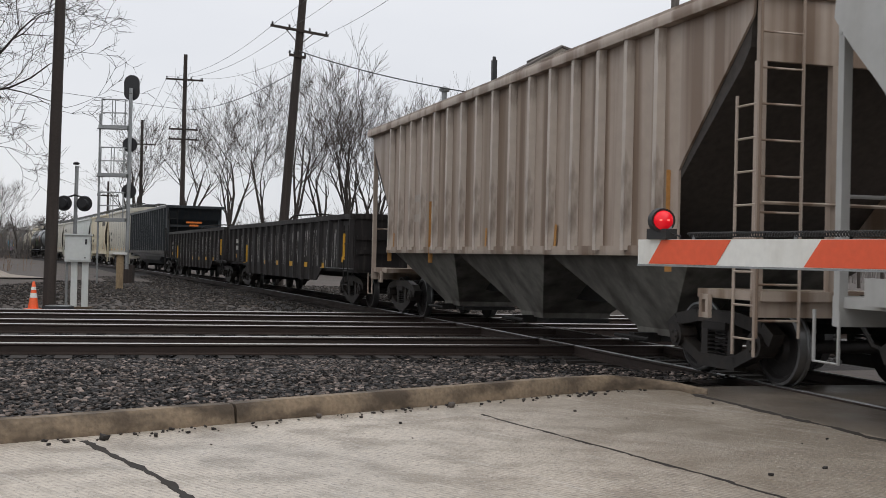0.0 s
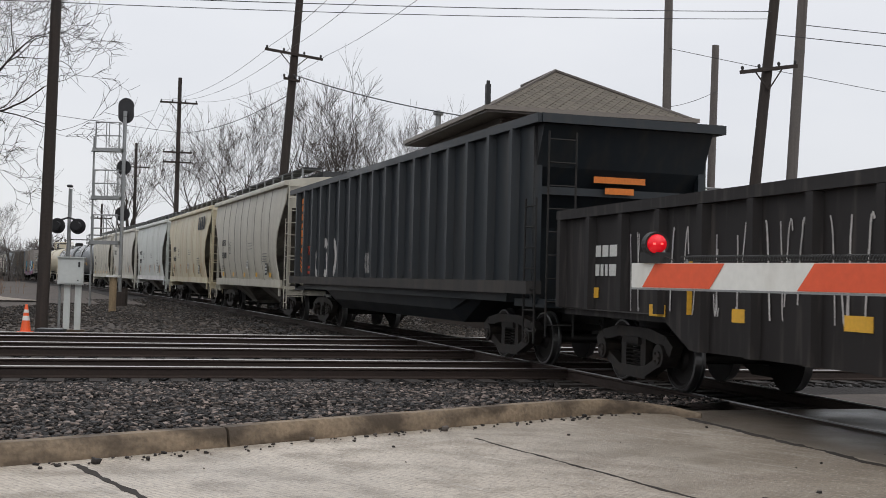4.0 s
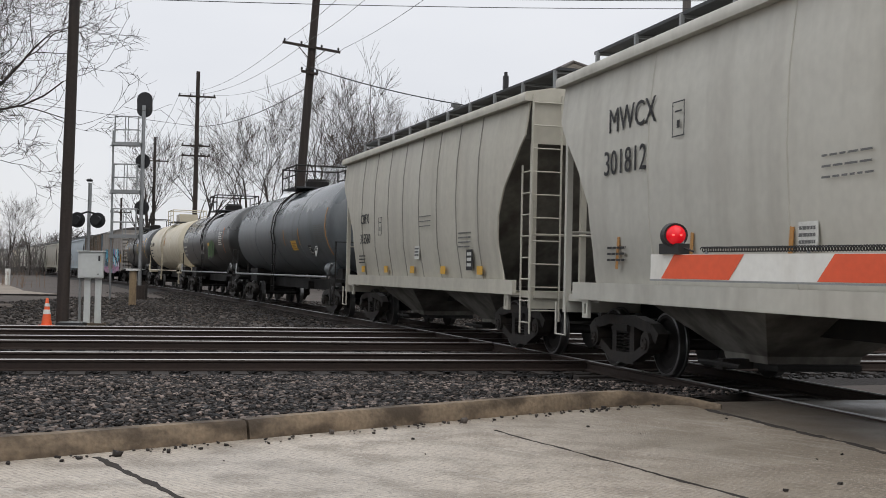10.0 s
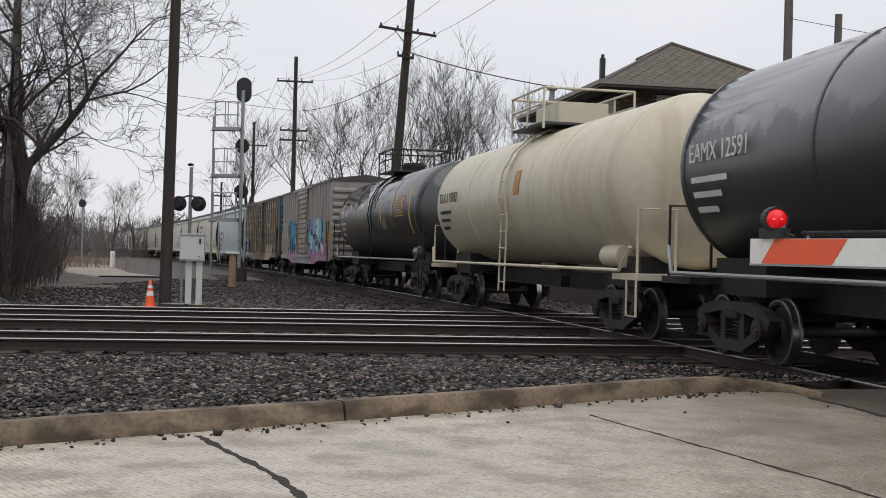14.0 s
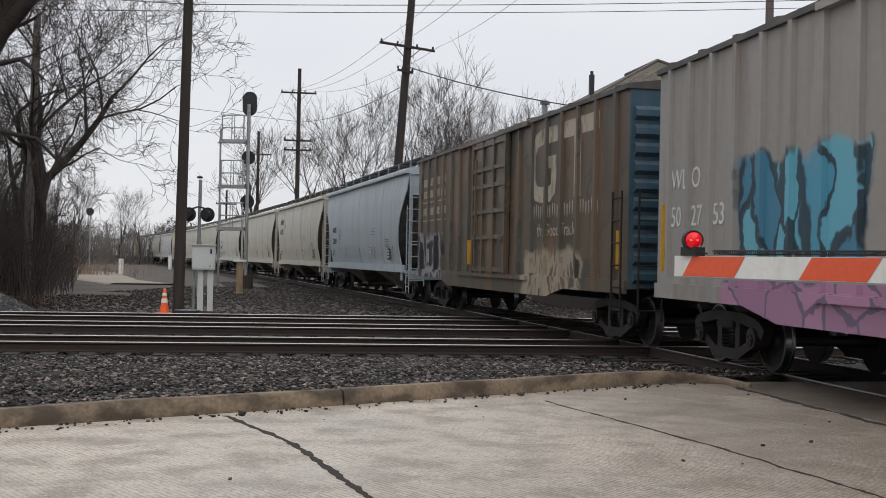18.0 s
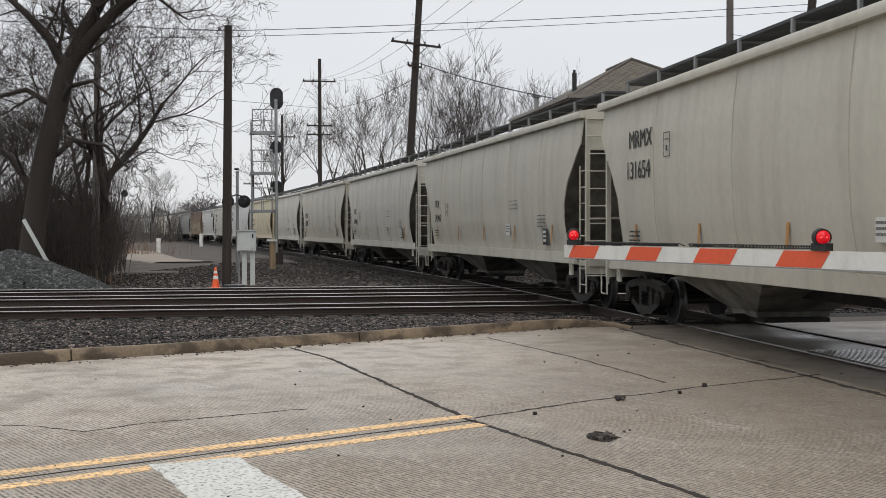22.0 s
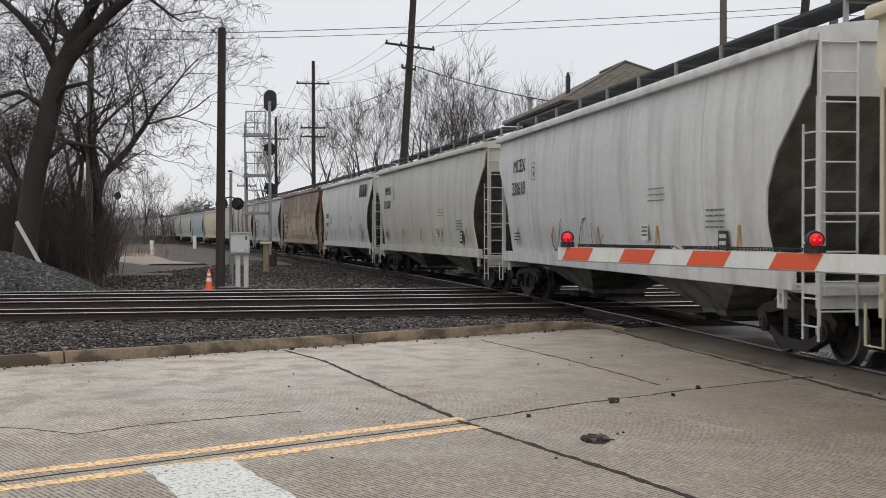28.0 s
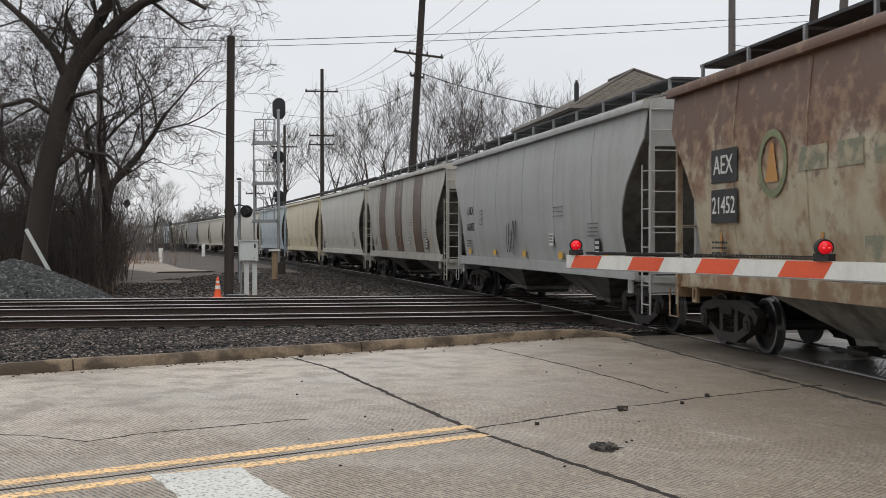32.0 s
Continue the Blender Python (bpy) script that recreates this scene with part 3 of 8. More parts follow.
def masked(m, colours, box, soft=0.25, wobble=0.35, cells=(1.6, 1.0), line=0.05, seed=0.0, amount=1.0):
    """Sprayed lettering worked into a paint: cells of several colours with dark outlines, inside an uneven patch x0, x1, z0, z1 of the car's side."""
    n, l = m.node_tree.nodes, m.node_tree.links
    bsdf = n["Principled BSDF"]
    co = n.new("ShaderNodeTexCoord")
    wob = n.new("ShaderNodeTexNoise")
    wob.inputs["Scale"].default_value, wob.inputs["Detail"].default_value = 1.6, 3
    l.new(co.outputs["Object"], wob.inputs["Vector"])
    sh = n.new("ShaderNodeVectorMath")
    sh.operation = "MULTIPLY_ADD"
    sh.inputs[1].default_value = (wobble * 2, 0, wobble * 2)
    l.new(wob.outputs["Color"], sh.inputs[0])
    l.new(co.outputs["Object"], sh.inputs[2])
    sep = n.new("ShaderNodeSeparateXYZ")
    l.new(sh.outputs[0], sep.inputs[0])
    x0, x1, z0, z1 = (v + wobble for v in box)
    fac = None
    for axis, lo, up in ((0, x0, 1), (0, x1, -1), (2, z0, 1), (2, z1, -1)):
        k = n.new("ShaderNodeMapRange")
        k.inputs[1].default_value, k.inputs[2].default_value = (lo - soft / 2, lo + soft / 2)
        k.inputs[3].default_value, k.inputs[4].default_value = (0, amount) if up > 0 else (amount, 0)
        l.new(sep.outputs[axis], k.inputs[0])
        if fac is None:
            fac = k.outputs[0]
        else:
            mn = n.new("ShaderNodeMath")
            mn.operation = "MINIMUM"
            l.new(fac, mn.inputs[0])
            l.new(k.outputs[0], mn.inputs[1])
            fac = mn.outputs[0]
    mp = n.new("ShaderNodeMapping")
    mp.inputs["Scale"].default_value, mp.inputs["Location"].default_value = (cells[0], 0.0, cells[1]), (seed, 0, seed)
    l.new(sh.outputs[0], mp.inputs[0])
    vo = n.new("ShaderNodeTexVoronoi")
    l.new(mp.outputs[0], vo.inputs["Vector"])
    vo.inputs["Scale"].default_value = 1.0
    rp = n.new("ShaderNodeValToRGB")
    rp.color_ramp.interpolation = "CONSTANT"
    while len(rp.color_ramp.elements) < len(colours) - 1:
        rp.color_ramp.elements.new(0.5)
    for i, (e, c) in enumerate(zip(rp.color_ramp.elements, colours[1:])):
        e.position, e.color = i / (len(colours) - 1), (*c, 1)
    l.new(vo.outputs["Color"], rp.inputs[0])
    ve = n.new("ShaderNodeTexVoronoi")
    ve.feature = "DISTANCE_TO_EDGE"
    ve.inputs["Scale"].default_value = 1.0
    l.new(mp.outputs[0], ve.inputs["Vector"])
    ed = n.new("ShaderNodeMapRange")
    ed.inputs[1].default_value, ed.inputs[2].default_value, ed.inputs[3].default_value, ed.inputs[4].default_value = line, line * 1.6, 0.9, 0.0
    l.new(ve.outputs["Distance"], ed.inputs[0])
    inner = n.new("ShaderNodeMixRGB")
    l.new(ed.outputs[0], inner.inputs[0])
    l.new(rp.outputs[0], inner.inputs[1])
    inner.inputs[2].default_value = (*colours[0], 1)
    mx = n.new("ShaderNodeMixRGB")
    l.new(fac, mx.inputs[0])
    l.new(bsdf.inputs["Base Color"].links[0].from_socket, mx.inputs[1])
    l.new(inner.outputs[0], mx.inputs[2])
    l.new(mx.outputs[0], bsdf.inputs["Base Color"])
    return m


def rusty_paint():
    m = car_paint("rusty_tan", (0.43, 0.385, 0.28), dirt=(0.33, 0.25, 0.16), amt=0.8, lo=0.42, hi=0.62, dscale=2.2, streak=(1.2, 1.2, 0.8))
    n, l = m.node_tree.nodes, m.node_tree.links
    bsdf = n["Principled BSDF"]
    co = n.new("ShaderNodeTexCoord")
    sep = n.new("ShaderNodeSeparateXYZ")
    l.new(co.outputs["Object"], sep.inputs[0])
    for scale, lo, hi, z0, z1, c in ((1.5, 0.36, 0.52, 1.9, 3.7, (0.22, 0.115, 0.06)), (3.6, 0.40, 0.54, 2.1, 3.9, (0.10, 0.045, 0.027)), (2.2, 0.5, 0.62, 3.0, 1.0, (0.22, 0.13, 0.07))):
        k = n.new("ShaderNodeTexNoise")
        k.inputs["Scale"].default_value, k.inputs["Detail"].default_value, k.inputs["Roughness"].default_value = scale, 7, 0.65
        l.new(co.outputs["Object"], k.inputs["Vector"])
        up = n.new("ShaderNodeMapRange")
        up.inputs[1].default_value, up.inputs[2].default_value, up.inputs[3].default_value, up.inputs[4].default_value = min(z0, z1), max(z0, z1), -0.2 if z1 > z0 else 0.1, 0.1 if z1 > z0 else -0.2
        l.new(sep.outputs[2], up.inputs[0])
        ad = n.new("ShaderNodeMath")
        l.new(k.outputs[0], ad.inputs[0])
        l.new(up.outputs[0], ad.inputs[1])
        rr = n.new("ShaderNodeMapRange")
        rr.inputs[1].default_value, rr.inputs[2].default_value, rr.inputs[3].default_value, rr.inputs[4].default_value = lo, hi, 0.0, 0.85
        l.new(ad.outputs[0], rr.inputs[0])
        mx = n.new("ShaderNodeMixRGB")
        l.new(rr.outputs[0], mx.inputs[0])
        l.new(bsdf.inputs["Base Color"].links[0].from_socket, mx.inputs[1])
        mx.inputs[2].default_value = (*c, 1)
        l.new(mx.outputs[0], bsdf.inputs["Base Color"])
    return m


P_RUSTY = rusty_paint()
P_BROWNWHITE = car_paint("white_panel", (0.45, 0.43, 0.38), amt=0.6)
P_BROWN = car_paint("weathered_brown_grey", (0.40, 0.325, 0.265), dirt=(0.18, 0.12, 0.08), amt=0.9, lo=0.45, hi=0.57, dscale=1.2, streak=(1.7, 1.7, 0.05))
# Posts coloured paler than the panels, as if their faces caught the light.
P_BROWNPOST = car_paint("post_brown_grey_lit", (0.52, 0.455, 0.39), dirt=(0.10, 0.065, 0.045), amt=0.7, lo=0.5, hi=0.62, dscale=3, streak=(1, 1, 0.3))
# Dirty paint, darkened further for the shadow the neighbouring car throws into the end.
M_SLOPE = mat("slope_sheet_grimed_shaded", (0.17, 0.16, 0.14), 0.75, var=0.3, scale=1.5, dirt=(0.07, 0.06, 0.05), dirt_amt=0.8, dirt_scale=(1.2, 1.2, 0.4), dscale=2, dirt_lo=0.45, dirt_hi=0.65)
# Near-black colour stands for the shade inside the ribbed hopper's open ends.
M_CAVITY = mat("end_cavity_shade", (0.05, 0.042, 0.036), 0.8, var=0.4, scale=2)
P_GONDOLA = car_paint("sooty_black", (0.011, 0.0085, 0.008), dirt=(0.08, 0.068, 0.06), amt=0.6, spec=0.4, rough=0.65, lo=0.52, hi=0.72, dscale=2.2, streak=(3.2, 3.2, 0.35))
P_TUB_SILL = car_paint("dusty_sill", (0.03, 0.027, 0.025), dirt=(0.075, 0.062, 0.05), amt=0.6, rough=0.75, lo=0.45, hi=0.7)
P_TUB = car_paint("dark_slate", (0.015, 0.02, 0.0245), dirt=(0.04, 0.035, 0.03), amt=0.5, rough=0.45, lo=0.48, hi=0.7, streak=(2.5, 2.5, 0.2))
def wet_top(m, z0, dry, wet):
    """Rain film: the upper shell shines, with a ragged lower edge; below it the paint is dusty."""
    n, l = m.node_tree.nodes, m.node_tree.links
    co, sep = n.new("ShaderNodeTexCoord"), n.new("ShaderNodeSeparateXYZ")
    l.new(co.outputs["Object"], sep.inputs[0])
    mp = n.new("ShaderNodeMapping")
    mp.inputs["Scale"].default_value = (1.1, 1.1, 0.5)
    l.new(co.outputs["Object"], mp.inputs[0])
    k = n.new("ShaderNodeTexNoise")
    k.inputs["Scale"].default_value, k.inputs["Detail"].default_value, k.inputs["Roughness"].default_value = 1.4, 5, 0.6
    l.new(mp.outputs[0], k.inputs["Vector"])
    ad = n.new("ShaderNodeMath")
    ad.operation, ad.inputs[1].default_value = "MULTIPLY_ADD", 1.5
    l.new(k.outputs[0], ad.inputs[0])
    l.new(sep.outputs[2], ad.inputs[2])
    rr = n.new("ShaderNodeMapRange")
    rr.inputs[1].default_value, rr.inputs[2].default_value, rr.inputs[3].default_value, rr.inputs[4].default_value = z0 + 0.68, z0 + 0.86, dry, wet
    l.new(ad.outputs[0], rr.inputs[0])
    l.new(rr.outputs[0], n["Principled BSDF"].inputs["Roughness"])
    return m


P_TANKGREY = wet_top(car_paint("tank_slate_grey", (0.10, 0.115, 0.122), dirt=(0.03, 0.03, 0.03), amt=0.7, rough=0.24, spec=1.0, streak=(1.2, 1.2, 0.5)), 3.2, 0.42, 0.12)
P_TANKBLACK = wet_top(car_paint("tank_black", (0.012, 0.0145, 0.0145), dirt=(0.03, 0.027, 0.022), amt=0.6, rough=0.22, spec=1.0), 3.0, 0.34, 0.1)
P_TANKWHITE = car_paint("tank_cream", (0.55, 0.50, 0.38), dirt=(0.33, 0.22, 0.11), amt=0.5, rough=0.4)
P_BOXGREY = car_paint("boxcar_grey", (0.29, 0.272, 0.248), dirt=(0.15, 0.085, 0.05), amt=0.6, lo=0.5, hi=0.78)
P_BOXDOOR = car_paint("boxcar_door_tan", (0.25, 0.215, 0.175), dirt=(0.15, 0.075, 0.04), amt=0.8, lo=0.45, hi=0.65, dscale=1.5, streak=(1.2, 1.2, 0.5))
P_ROOFDARK = car_paint("roof_dark", (0.05, 0.045, 0.042), rough=0.5)
P_GT = car_paint("boxcar_rusted_brown", (0.088, 0.08, 0.06), dirt=(0.19, 0.1, 0.048), amt=0.85, lo=0.47, hi=0.62, dscale=1.6, streak=(1.3, 1.3, 0.22))
masked(P_GT, [(0.035, 0.03, 0.024), (0.06, 0.048, 0.036), (0.13, 0.085, 0.048), (0.085, 0.07, 0.052)], (-9.5, 9.5, 0.5, 4.4), 0.2, 0.6, (0.9, 0.25), 0.02, 11.0, 0.55)
masked(P_BOXGREY, [(0.10, 0.08, 0.14), (0.42, 0.20, 0.33), (0.36, 0.17, 0.28), (0.30, 0.16, 0.26), (0.16, 0.33, 0.40)], (0.9, 7.1, 0.6, 1.75), 0.2, 0.3, (1.2, 1.6), 0.03, 3.0, 0.9)
masked(P_BOXGREY, [(0.10, 0.08, 0.14), (0.40, 0.19, 0.31), (0.34, 0.16, 0.27)], (-5.6, -1.4, 0.6, 1.5), 0.2, 0.3, (1.2, 1.6), 0.03, 5.0, 0.9)
masked(P_BOXGREY, [(0.015, 0.015, 0.03), (0.09, 0.33, 0.44), (0.17, 0.46, 0.55), (0.55, 0.60, 0.64), (0.06, 0.20, 0.31), (0.33, 0.18, 0.36)], (1.5, 6.2, 1.35, 2.75), 0.12, 0.35, (2.3, 0.9), 0.05, 0.0)
masked(P_BOXGREY, [(0.015, 0.02, 0.03), (0.07, 0.28, 0.40), (0.12, 0.38, 0.48), (0.05, 0.19, 0.29)], (-5.2, -2.0, 1.3, 2.7), 0.12, 0.4, (1.8, 0.85), 0.05, 8.0)
masked(P_GT, [(0.30, 0.29, 0.30), (0.012, 0.012, 0.015), (0.016, 0.015, 0.02), (0.02, 0.018, 0.03)], (-8.6, -5.0, 0.6, 2.1), 0.12, 0.35, (1.3, 0.8), 0.05, 2.0)
masked(P_GT, [(0.42, 0.36, 0.27), (0.03, 0.025, 0.02), (0.16, 0.11, 0.06), (0.32, 0.26, 0.18), (0.10, 0.07, 0.05)], (2.6, 6.2, 0.6, 1.6), 0.15, 0.35, (5.0, 1.6), 0.10, 6.0, 0.75)
P_GTEND = car_paint("boxcar_blue_end", (0.03, 0.075, 0.11), amt=0.5)
M_BAY = mat("hopper_chute_grimed", (0.21, 0.20, 0.175), 0.7, var=0.25, scale=2, dirt=(0.06, 0.05, 0.042), dirt_amt=0.85, dirt_scale=(1.2, 1.2, 0.6), dscale=1.8, dirt_lo=0.42, dirt_hi=0.66)
M_SEAM = mat("weld_seam_dirt", (0.27, 0.255, 0.22), 0.6, var=0.2, scale=4)
# Undergear colours take in the shade below the cars, besides grime and rust.
M_UNDER = mat("underframe_grime_shaded", (0.010, 0.009, 0.008), 0.8, var=0.4, scale=3, dirt=(0.03, 0.022, 0.017), dirt_amt=0.6, dirt_scale=(1, 1, 1), dscale=4)
M_FRAME = mat("truck_casting_rusty_shaded", (0.018, 0.0145, 0.012), 0.6, var=0.5, scale=4, dirt=(0.055, 0.038, 0.028), dirt_amt=0.6, dirt_scale=(1, 1, 1), dscale=5)
M_WHEEL = mat("wheel_steel", (0.022, 0.019, 0.018), 0.6, metal=0.3, var=0.3, scale=4)
M_TREAD = mat("wheel_tread_polished", (0.3, 0.3, 0.3), 0.35, metal=1.0, var=0.1, scale=4)
M_GRATE = mat("grating_dark", (0.05, 0.052, 0.055), 0.6, metal=0.4, var=0.25, scale=8)
M_SPRING = mat("spring_steel", (0.03, 0.026, 0.024), 0.6, metal=0.5, var=0.3, scale=6)
M_BLACKTXT = mat("stencil_black", (0.02, 0.02, 0.02), 0.6, var=0.2, scale=5)
M_GREYTXT = mat("stencil_faded_grey", (0.13, 0.13, 0.125), 0.6, var=0.2, scale=5)
M_WHITETXT = mat("stencil_white", (0.62, 0.62, 0.58), 0.6, var=0.2, scale=5)
M_REFLECT = mat("reflector_yellow", (0.72, 0.40, 0.04), 0.45, var=0.15, scale=5)
M_OCHRE = mat("stencil_ochre", (0.45, 0.22, 0.06), 0.6, var=0.2, scale=5)
M_ORANGEBAR = mat("stencil_orange", (0.70, 0.20, 0.03), 0.6, var=0.2, scale=5)
M_REDTXT = mat("stencil_red", (0.5, 0.07, 0.04), 0.6, var=0.2, scale=5)
M_SPRAYBLUE = mat("spray_blue", (0.10, 0.38, 0.52), 0.55, var=0.3, scale=3)
M_SPRAYPINK = mat("spray_pink", (0.55, 0.22, 0.36), 0.55, var=0.3, scale=3)
M_SPRAYPALE = mat("spray_pale", (0.50, 0.48, 0.46), 0.6, var=0.35, scale=3)
M_FADEDGREEN = mat("faded_green", (0.17, 0.19, 0.10), 0.6, var=0.4, scale=3)
M_SPRAYGREEN = mat("spray_green", (0.07, 0.16, 0.04), 0.55, var=0.3, scale=3)
M_SPRAYVIOLET = mat("spray_violet", (0.16, 0.12, 0.22), 0.55, var=0.3, scale=3)
SPEED, SPEED_LATE = 12.9, 17.2


# ---------------- freight train: trucks ----------------
def side_frame_mesh():
    b = Build()
    # cast frame with two windows around the spring nest
    outer = [(-1.15, 0.50), (-1.15, 0.36), (-0.98, 0.34), (-0.62, 0.34), (-0.40, 0.16), (0.40, 0.16), (0.62, 0.34), (0.98, 0.34), (1.15, 0.36), (1.15, 0.50), (0.95, 0.62), (0.45, 0.70), (-0.45, 0.70), (-0.95, 0.62)]
    bars = [(outer[0], outer[13], 0.16), (outer[13], outer[12], 0.15), (outer[12], outer[11], 0.14), (outer[11], outer[10], 0.15), (outer[10], outer[9], 0.16),
            ((-0.95, 0.42), (-0.40, 0.21), 0.13), ((-0.42, 0.19), (0.42, 0.19), 0.15), ((0.40, 0.21), (0.95, 0.42), 0.13), ((-0.30, 0.22), (-0.30, 0.66), 0.10), ((0.30, 0.22), (0.30, 0.66), 0.10)]
    for (x0, z0), (x1, z1), h in bars:
        b.beam((x0, 0, z0), (x1, 0, z1), 0.15, h)
    for x in (-0.88, 0.88):
        b.lathe((x, 0, 0.44), "y", [(-0.12, 0.10), (-0.12, 0.145), (0.10, 0.145), (0.10, 0.10)], 12)
    return b


def spring_mesh():
    b = Build()
    for x in (-0.17, 0.0, 0.17):
        for k in range(6):
            b.lathe((x, 0, 0.27 + 0.048 * k), "z", [(0, 0.05), (0.012, 0.078), (0.026, 0.05)], 8)
    b.box((0, 0, 0.60), (0.5, 0.2, 0.09))
    return b


def wheelset_mesh():
    b = Build()
    for y, s in ((-0.755, -1), (0.755, 1)):
        b.lathe((0, y, 0), "y", [(-0.07 * s, 0.30), (-0.07 * s, 0.44), (-0.035 * s, 0.44), (-0.03 * s, 0.42), (0.06 * s, 0.42), (0.066 * s, 0.39), (0.062 * s, 0.35), (0.02 * s, 0.32), (0.03 * s, 0.18), (0.08 * s, 0.14), (0.08 * s, 0.09)], 28)
    b.tube([(0, -1.08, 0), (0, 1.08, 0)], 0.075, 10)
    return b


def bearing_mesh():
    b = Build()
    b.lathe((0, 0, 0), "y", [(-0.05, 0.0), (-0.05, 0.085), (0.06, 0.10), (0.06, 0.02)], 12)
    for k in range(3):
        t = 2 * math.pi * k / 3
        b.lathe((0.055 * math.cos(t), -0.055, 0.055 * math.sin(t)), "y", [(-0.012, 0.016), (0.01, 0.018)], 6)
    return b


WHEELSETS = []


def add_truck(root, x):
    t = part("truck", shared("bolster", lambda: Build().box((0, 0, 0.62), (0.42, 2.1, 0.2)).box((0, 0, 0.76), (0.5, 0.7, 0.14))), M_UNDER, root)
    t.location = (x, 0, 0)
    for y in (-1.0, 1.0):
        o = part("side_frame", shared("side_frame", side_frame_mesh), M_FRAME, t)
        o.location = (0, y, 0)
        o = part("spring_nest", shared("spring_nest", spring_mesh), M_SPRING, t)
        o.location = (0, y, 0)
    for wx in (-0.88, 0.88):
        w = part("wheelset", shared("wheelset", wheelset_mesh, True), M_WHEEL, t)
        w.location = (wx, 0, 0.42)
        if len(w.data.materials) == 1:
            # the running surface is worn bright
            w.data.materials.append(M_TREAD)
            for f in w.data.polygons:
                if math.hypot(f.center.x, f.center.z) > 0.398 and abs(abs(f.center.y) - 0.755) < 0.09:
                    f.material_index = 1
        WHEELSETS.append((root, w, wx))
        for y in (-1.09, 1.09):
            o = part("bearing_cap", shared("bearing_cap", bearing_mesh), M_FRAME, t)
            o.location = (wx, y, 0.42)
            if y > 0:
                o.rotation_euler = (0, 0, math.pi)


def add_ends(root, L, frame_z=0.92):
    """Centre sill, couplers, air hoses and cut levers at both ends."""
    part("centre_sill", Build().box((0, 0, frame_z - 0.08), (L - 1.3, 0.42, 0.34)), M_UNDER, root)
    for s in (-1, 1):
        b = Build()
        b.box((s * (L / 2 - 0.42), 0, 0.86), (0.62, 0.16, 0.2))
        b.box((s * (L / 2 - 0.08), 0.03 * s, 0.86), (0.24, 0.26, 0.28))
        part("coupler", b, M_FRAME, root)
        part("air_hose", Build().tube([(s * (L / 2 - 0.5), -0.35, 0.75), (s * (L / 2 - 0.3), -0.32, 0.5), (s * (L / 2 - 0.05), -0.2, 0.42)], 0.025, 6), M_UNDER, root)


def lettering(root, text, x, z, size, material, y=-1.5, tilt=0.0, name="lettering"):
    cu = bpy.data.curves.new(name, "FONT")
    cu.body, cu.size, cu.extrude, cu.align_y, cu.resolution_u = text, size, 0.003, "CENTER", 3
    tmp = bpy.data.objects.new(name, cu)
    scene.collection.objects.link(tmp)
    me = bpy.data.meshes.new_from_object(tmp.evaluated_get(bpy.context.evaluated_depsgraph_get()))
    bpy.data.objects.remove(tmp)
    o = part(name, me, material, root)
    o.matrix_basis = pose(x, y, z, 90 + tilt, 0, 0)
    return o


def bars(rows, x, z, w, h, n=None, gap=0.4):
    """Unreadable small print: rows of short bars, in a plane that faces -y at y = 0."""
    b = Build()
    rnd = random.Random(int(x * 97 + z * 31 + rows * 7))
    step = h / rows
    for r in range(rows):
        u = 0.0
        while u < w:
            k = rnd.uniform(0.05, 0.16) * (w / 0.6)
            k = min(k, w - u)
            b.box((x + u + k / 2, 0, z - r * step), (k, 0.004, step * (1 - gap)))
            u += k + 0.03 * (w / 0.6)
    return b


def strokes(rnd, x0, x1, z0, z1, n, r, curl=0.5):
    """Sprayed flat strokes that wind over a side, in a plane that faces -y at y = 0."""
    b = Build()
    w, h = x1 - x0, z1 - z0
    for i in range(n):
        cx, cz = x0 + w * (i + 0.5) / n, (z0 + z1) / 2
        sx, sz = w / n * 0.55, h / 2
        a0 = rnd.uniform(0, 6.28)
        pts = []
        for k in range(9):
            t = k / 8
            pts.append((cx + sx * math.sin(a0 + curl * 5 * t) + rnd.uniform(-0.05, 0.05) * sx, cz + sz * math.cos(a0 * 0.7 + (2.4 + curl * 3) * t)))
        rr = r * rnd.uniform(0.7, 1.3)
        for p, q in zip(pts, pts[1:]):
            d = Vector((q[0] - p[0], q[1] - p[1]))
            if d.length < 1e-3:
                continue
            nrm = Vector((-d.y, d.x)).normalized() * rr
            e = d.normalized() * rr * 0.5
            b.add([(p[0] - e.x + nrm.x, 0, p[1] - e.y + nrm.y), (p[0] - e.x - nrm.x, 0, p[1] - e.y - nrm.y), (q[0] + e.x - nrm.x, 0, q[1] + e.y - nrm.y), (q[0] + e.x + nrm.x, 0, q[1] + e.y + nrm.y)], [(0, 1, 2, 3)])
    return b


def patch(root, name, b, material, y, label=""):
    o = part(name, b, material, root, label)
    o.location = (0, y, 0)
    return o


def ladder_mesh(w, z0, z1, n, axis):
    b = Build()
    for u in (-w / 2, w / 2):
        p = (u, 0) if axis == "x" else (0, u)
        b.tube([(*p, z0), (*p, z1)], 0.018, 6)
    for k in range(n):
        z = z0 + 0.18 + (z1 - z0 - 0.3) * k / (n - 1)
        a, c = ((-w / 2, 0, z), (w / 2, 0, z)) if axis == "x" else ((0, -w / 2, z), (0, w / 2, z))
        b.tube([a, c], 0.013, 6)
    return b


# ---------------- freight train: covered hoppers ----------------
def hopper_half_width(z):
    return float(np.interp(z, [1.0, 1.25, 1.9, 2.7, 3.4, 4.0, 4.2], [1.36, 1.42, 1.53, 1.57, 1.55, 1.48, 1.45]))


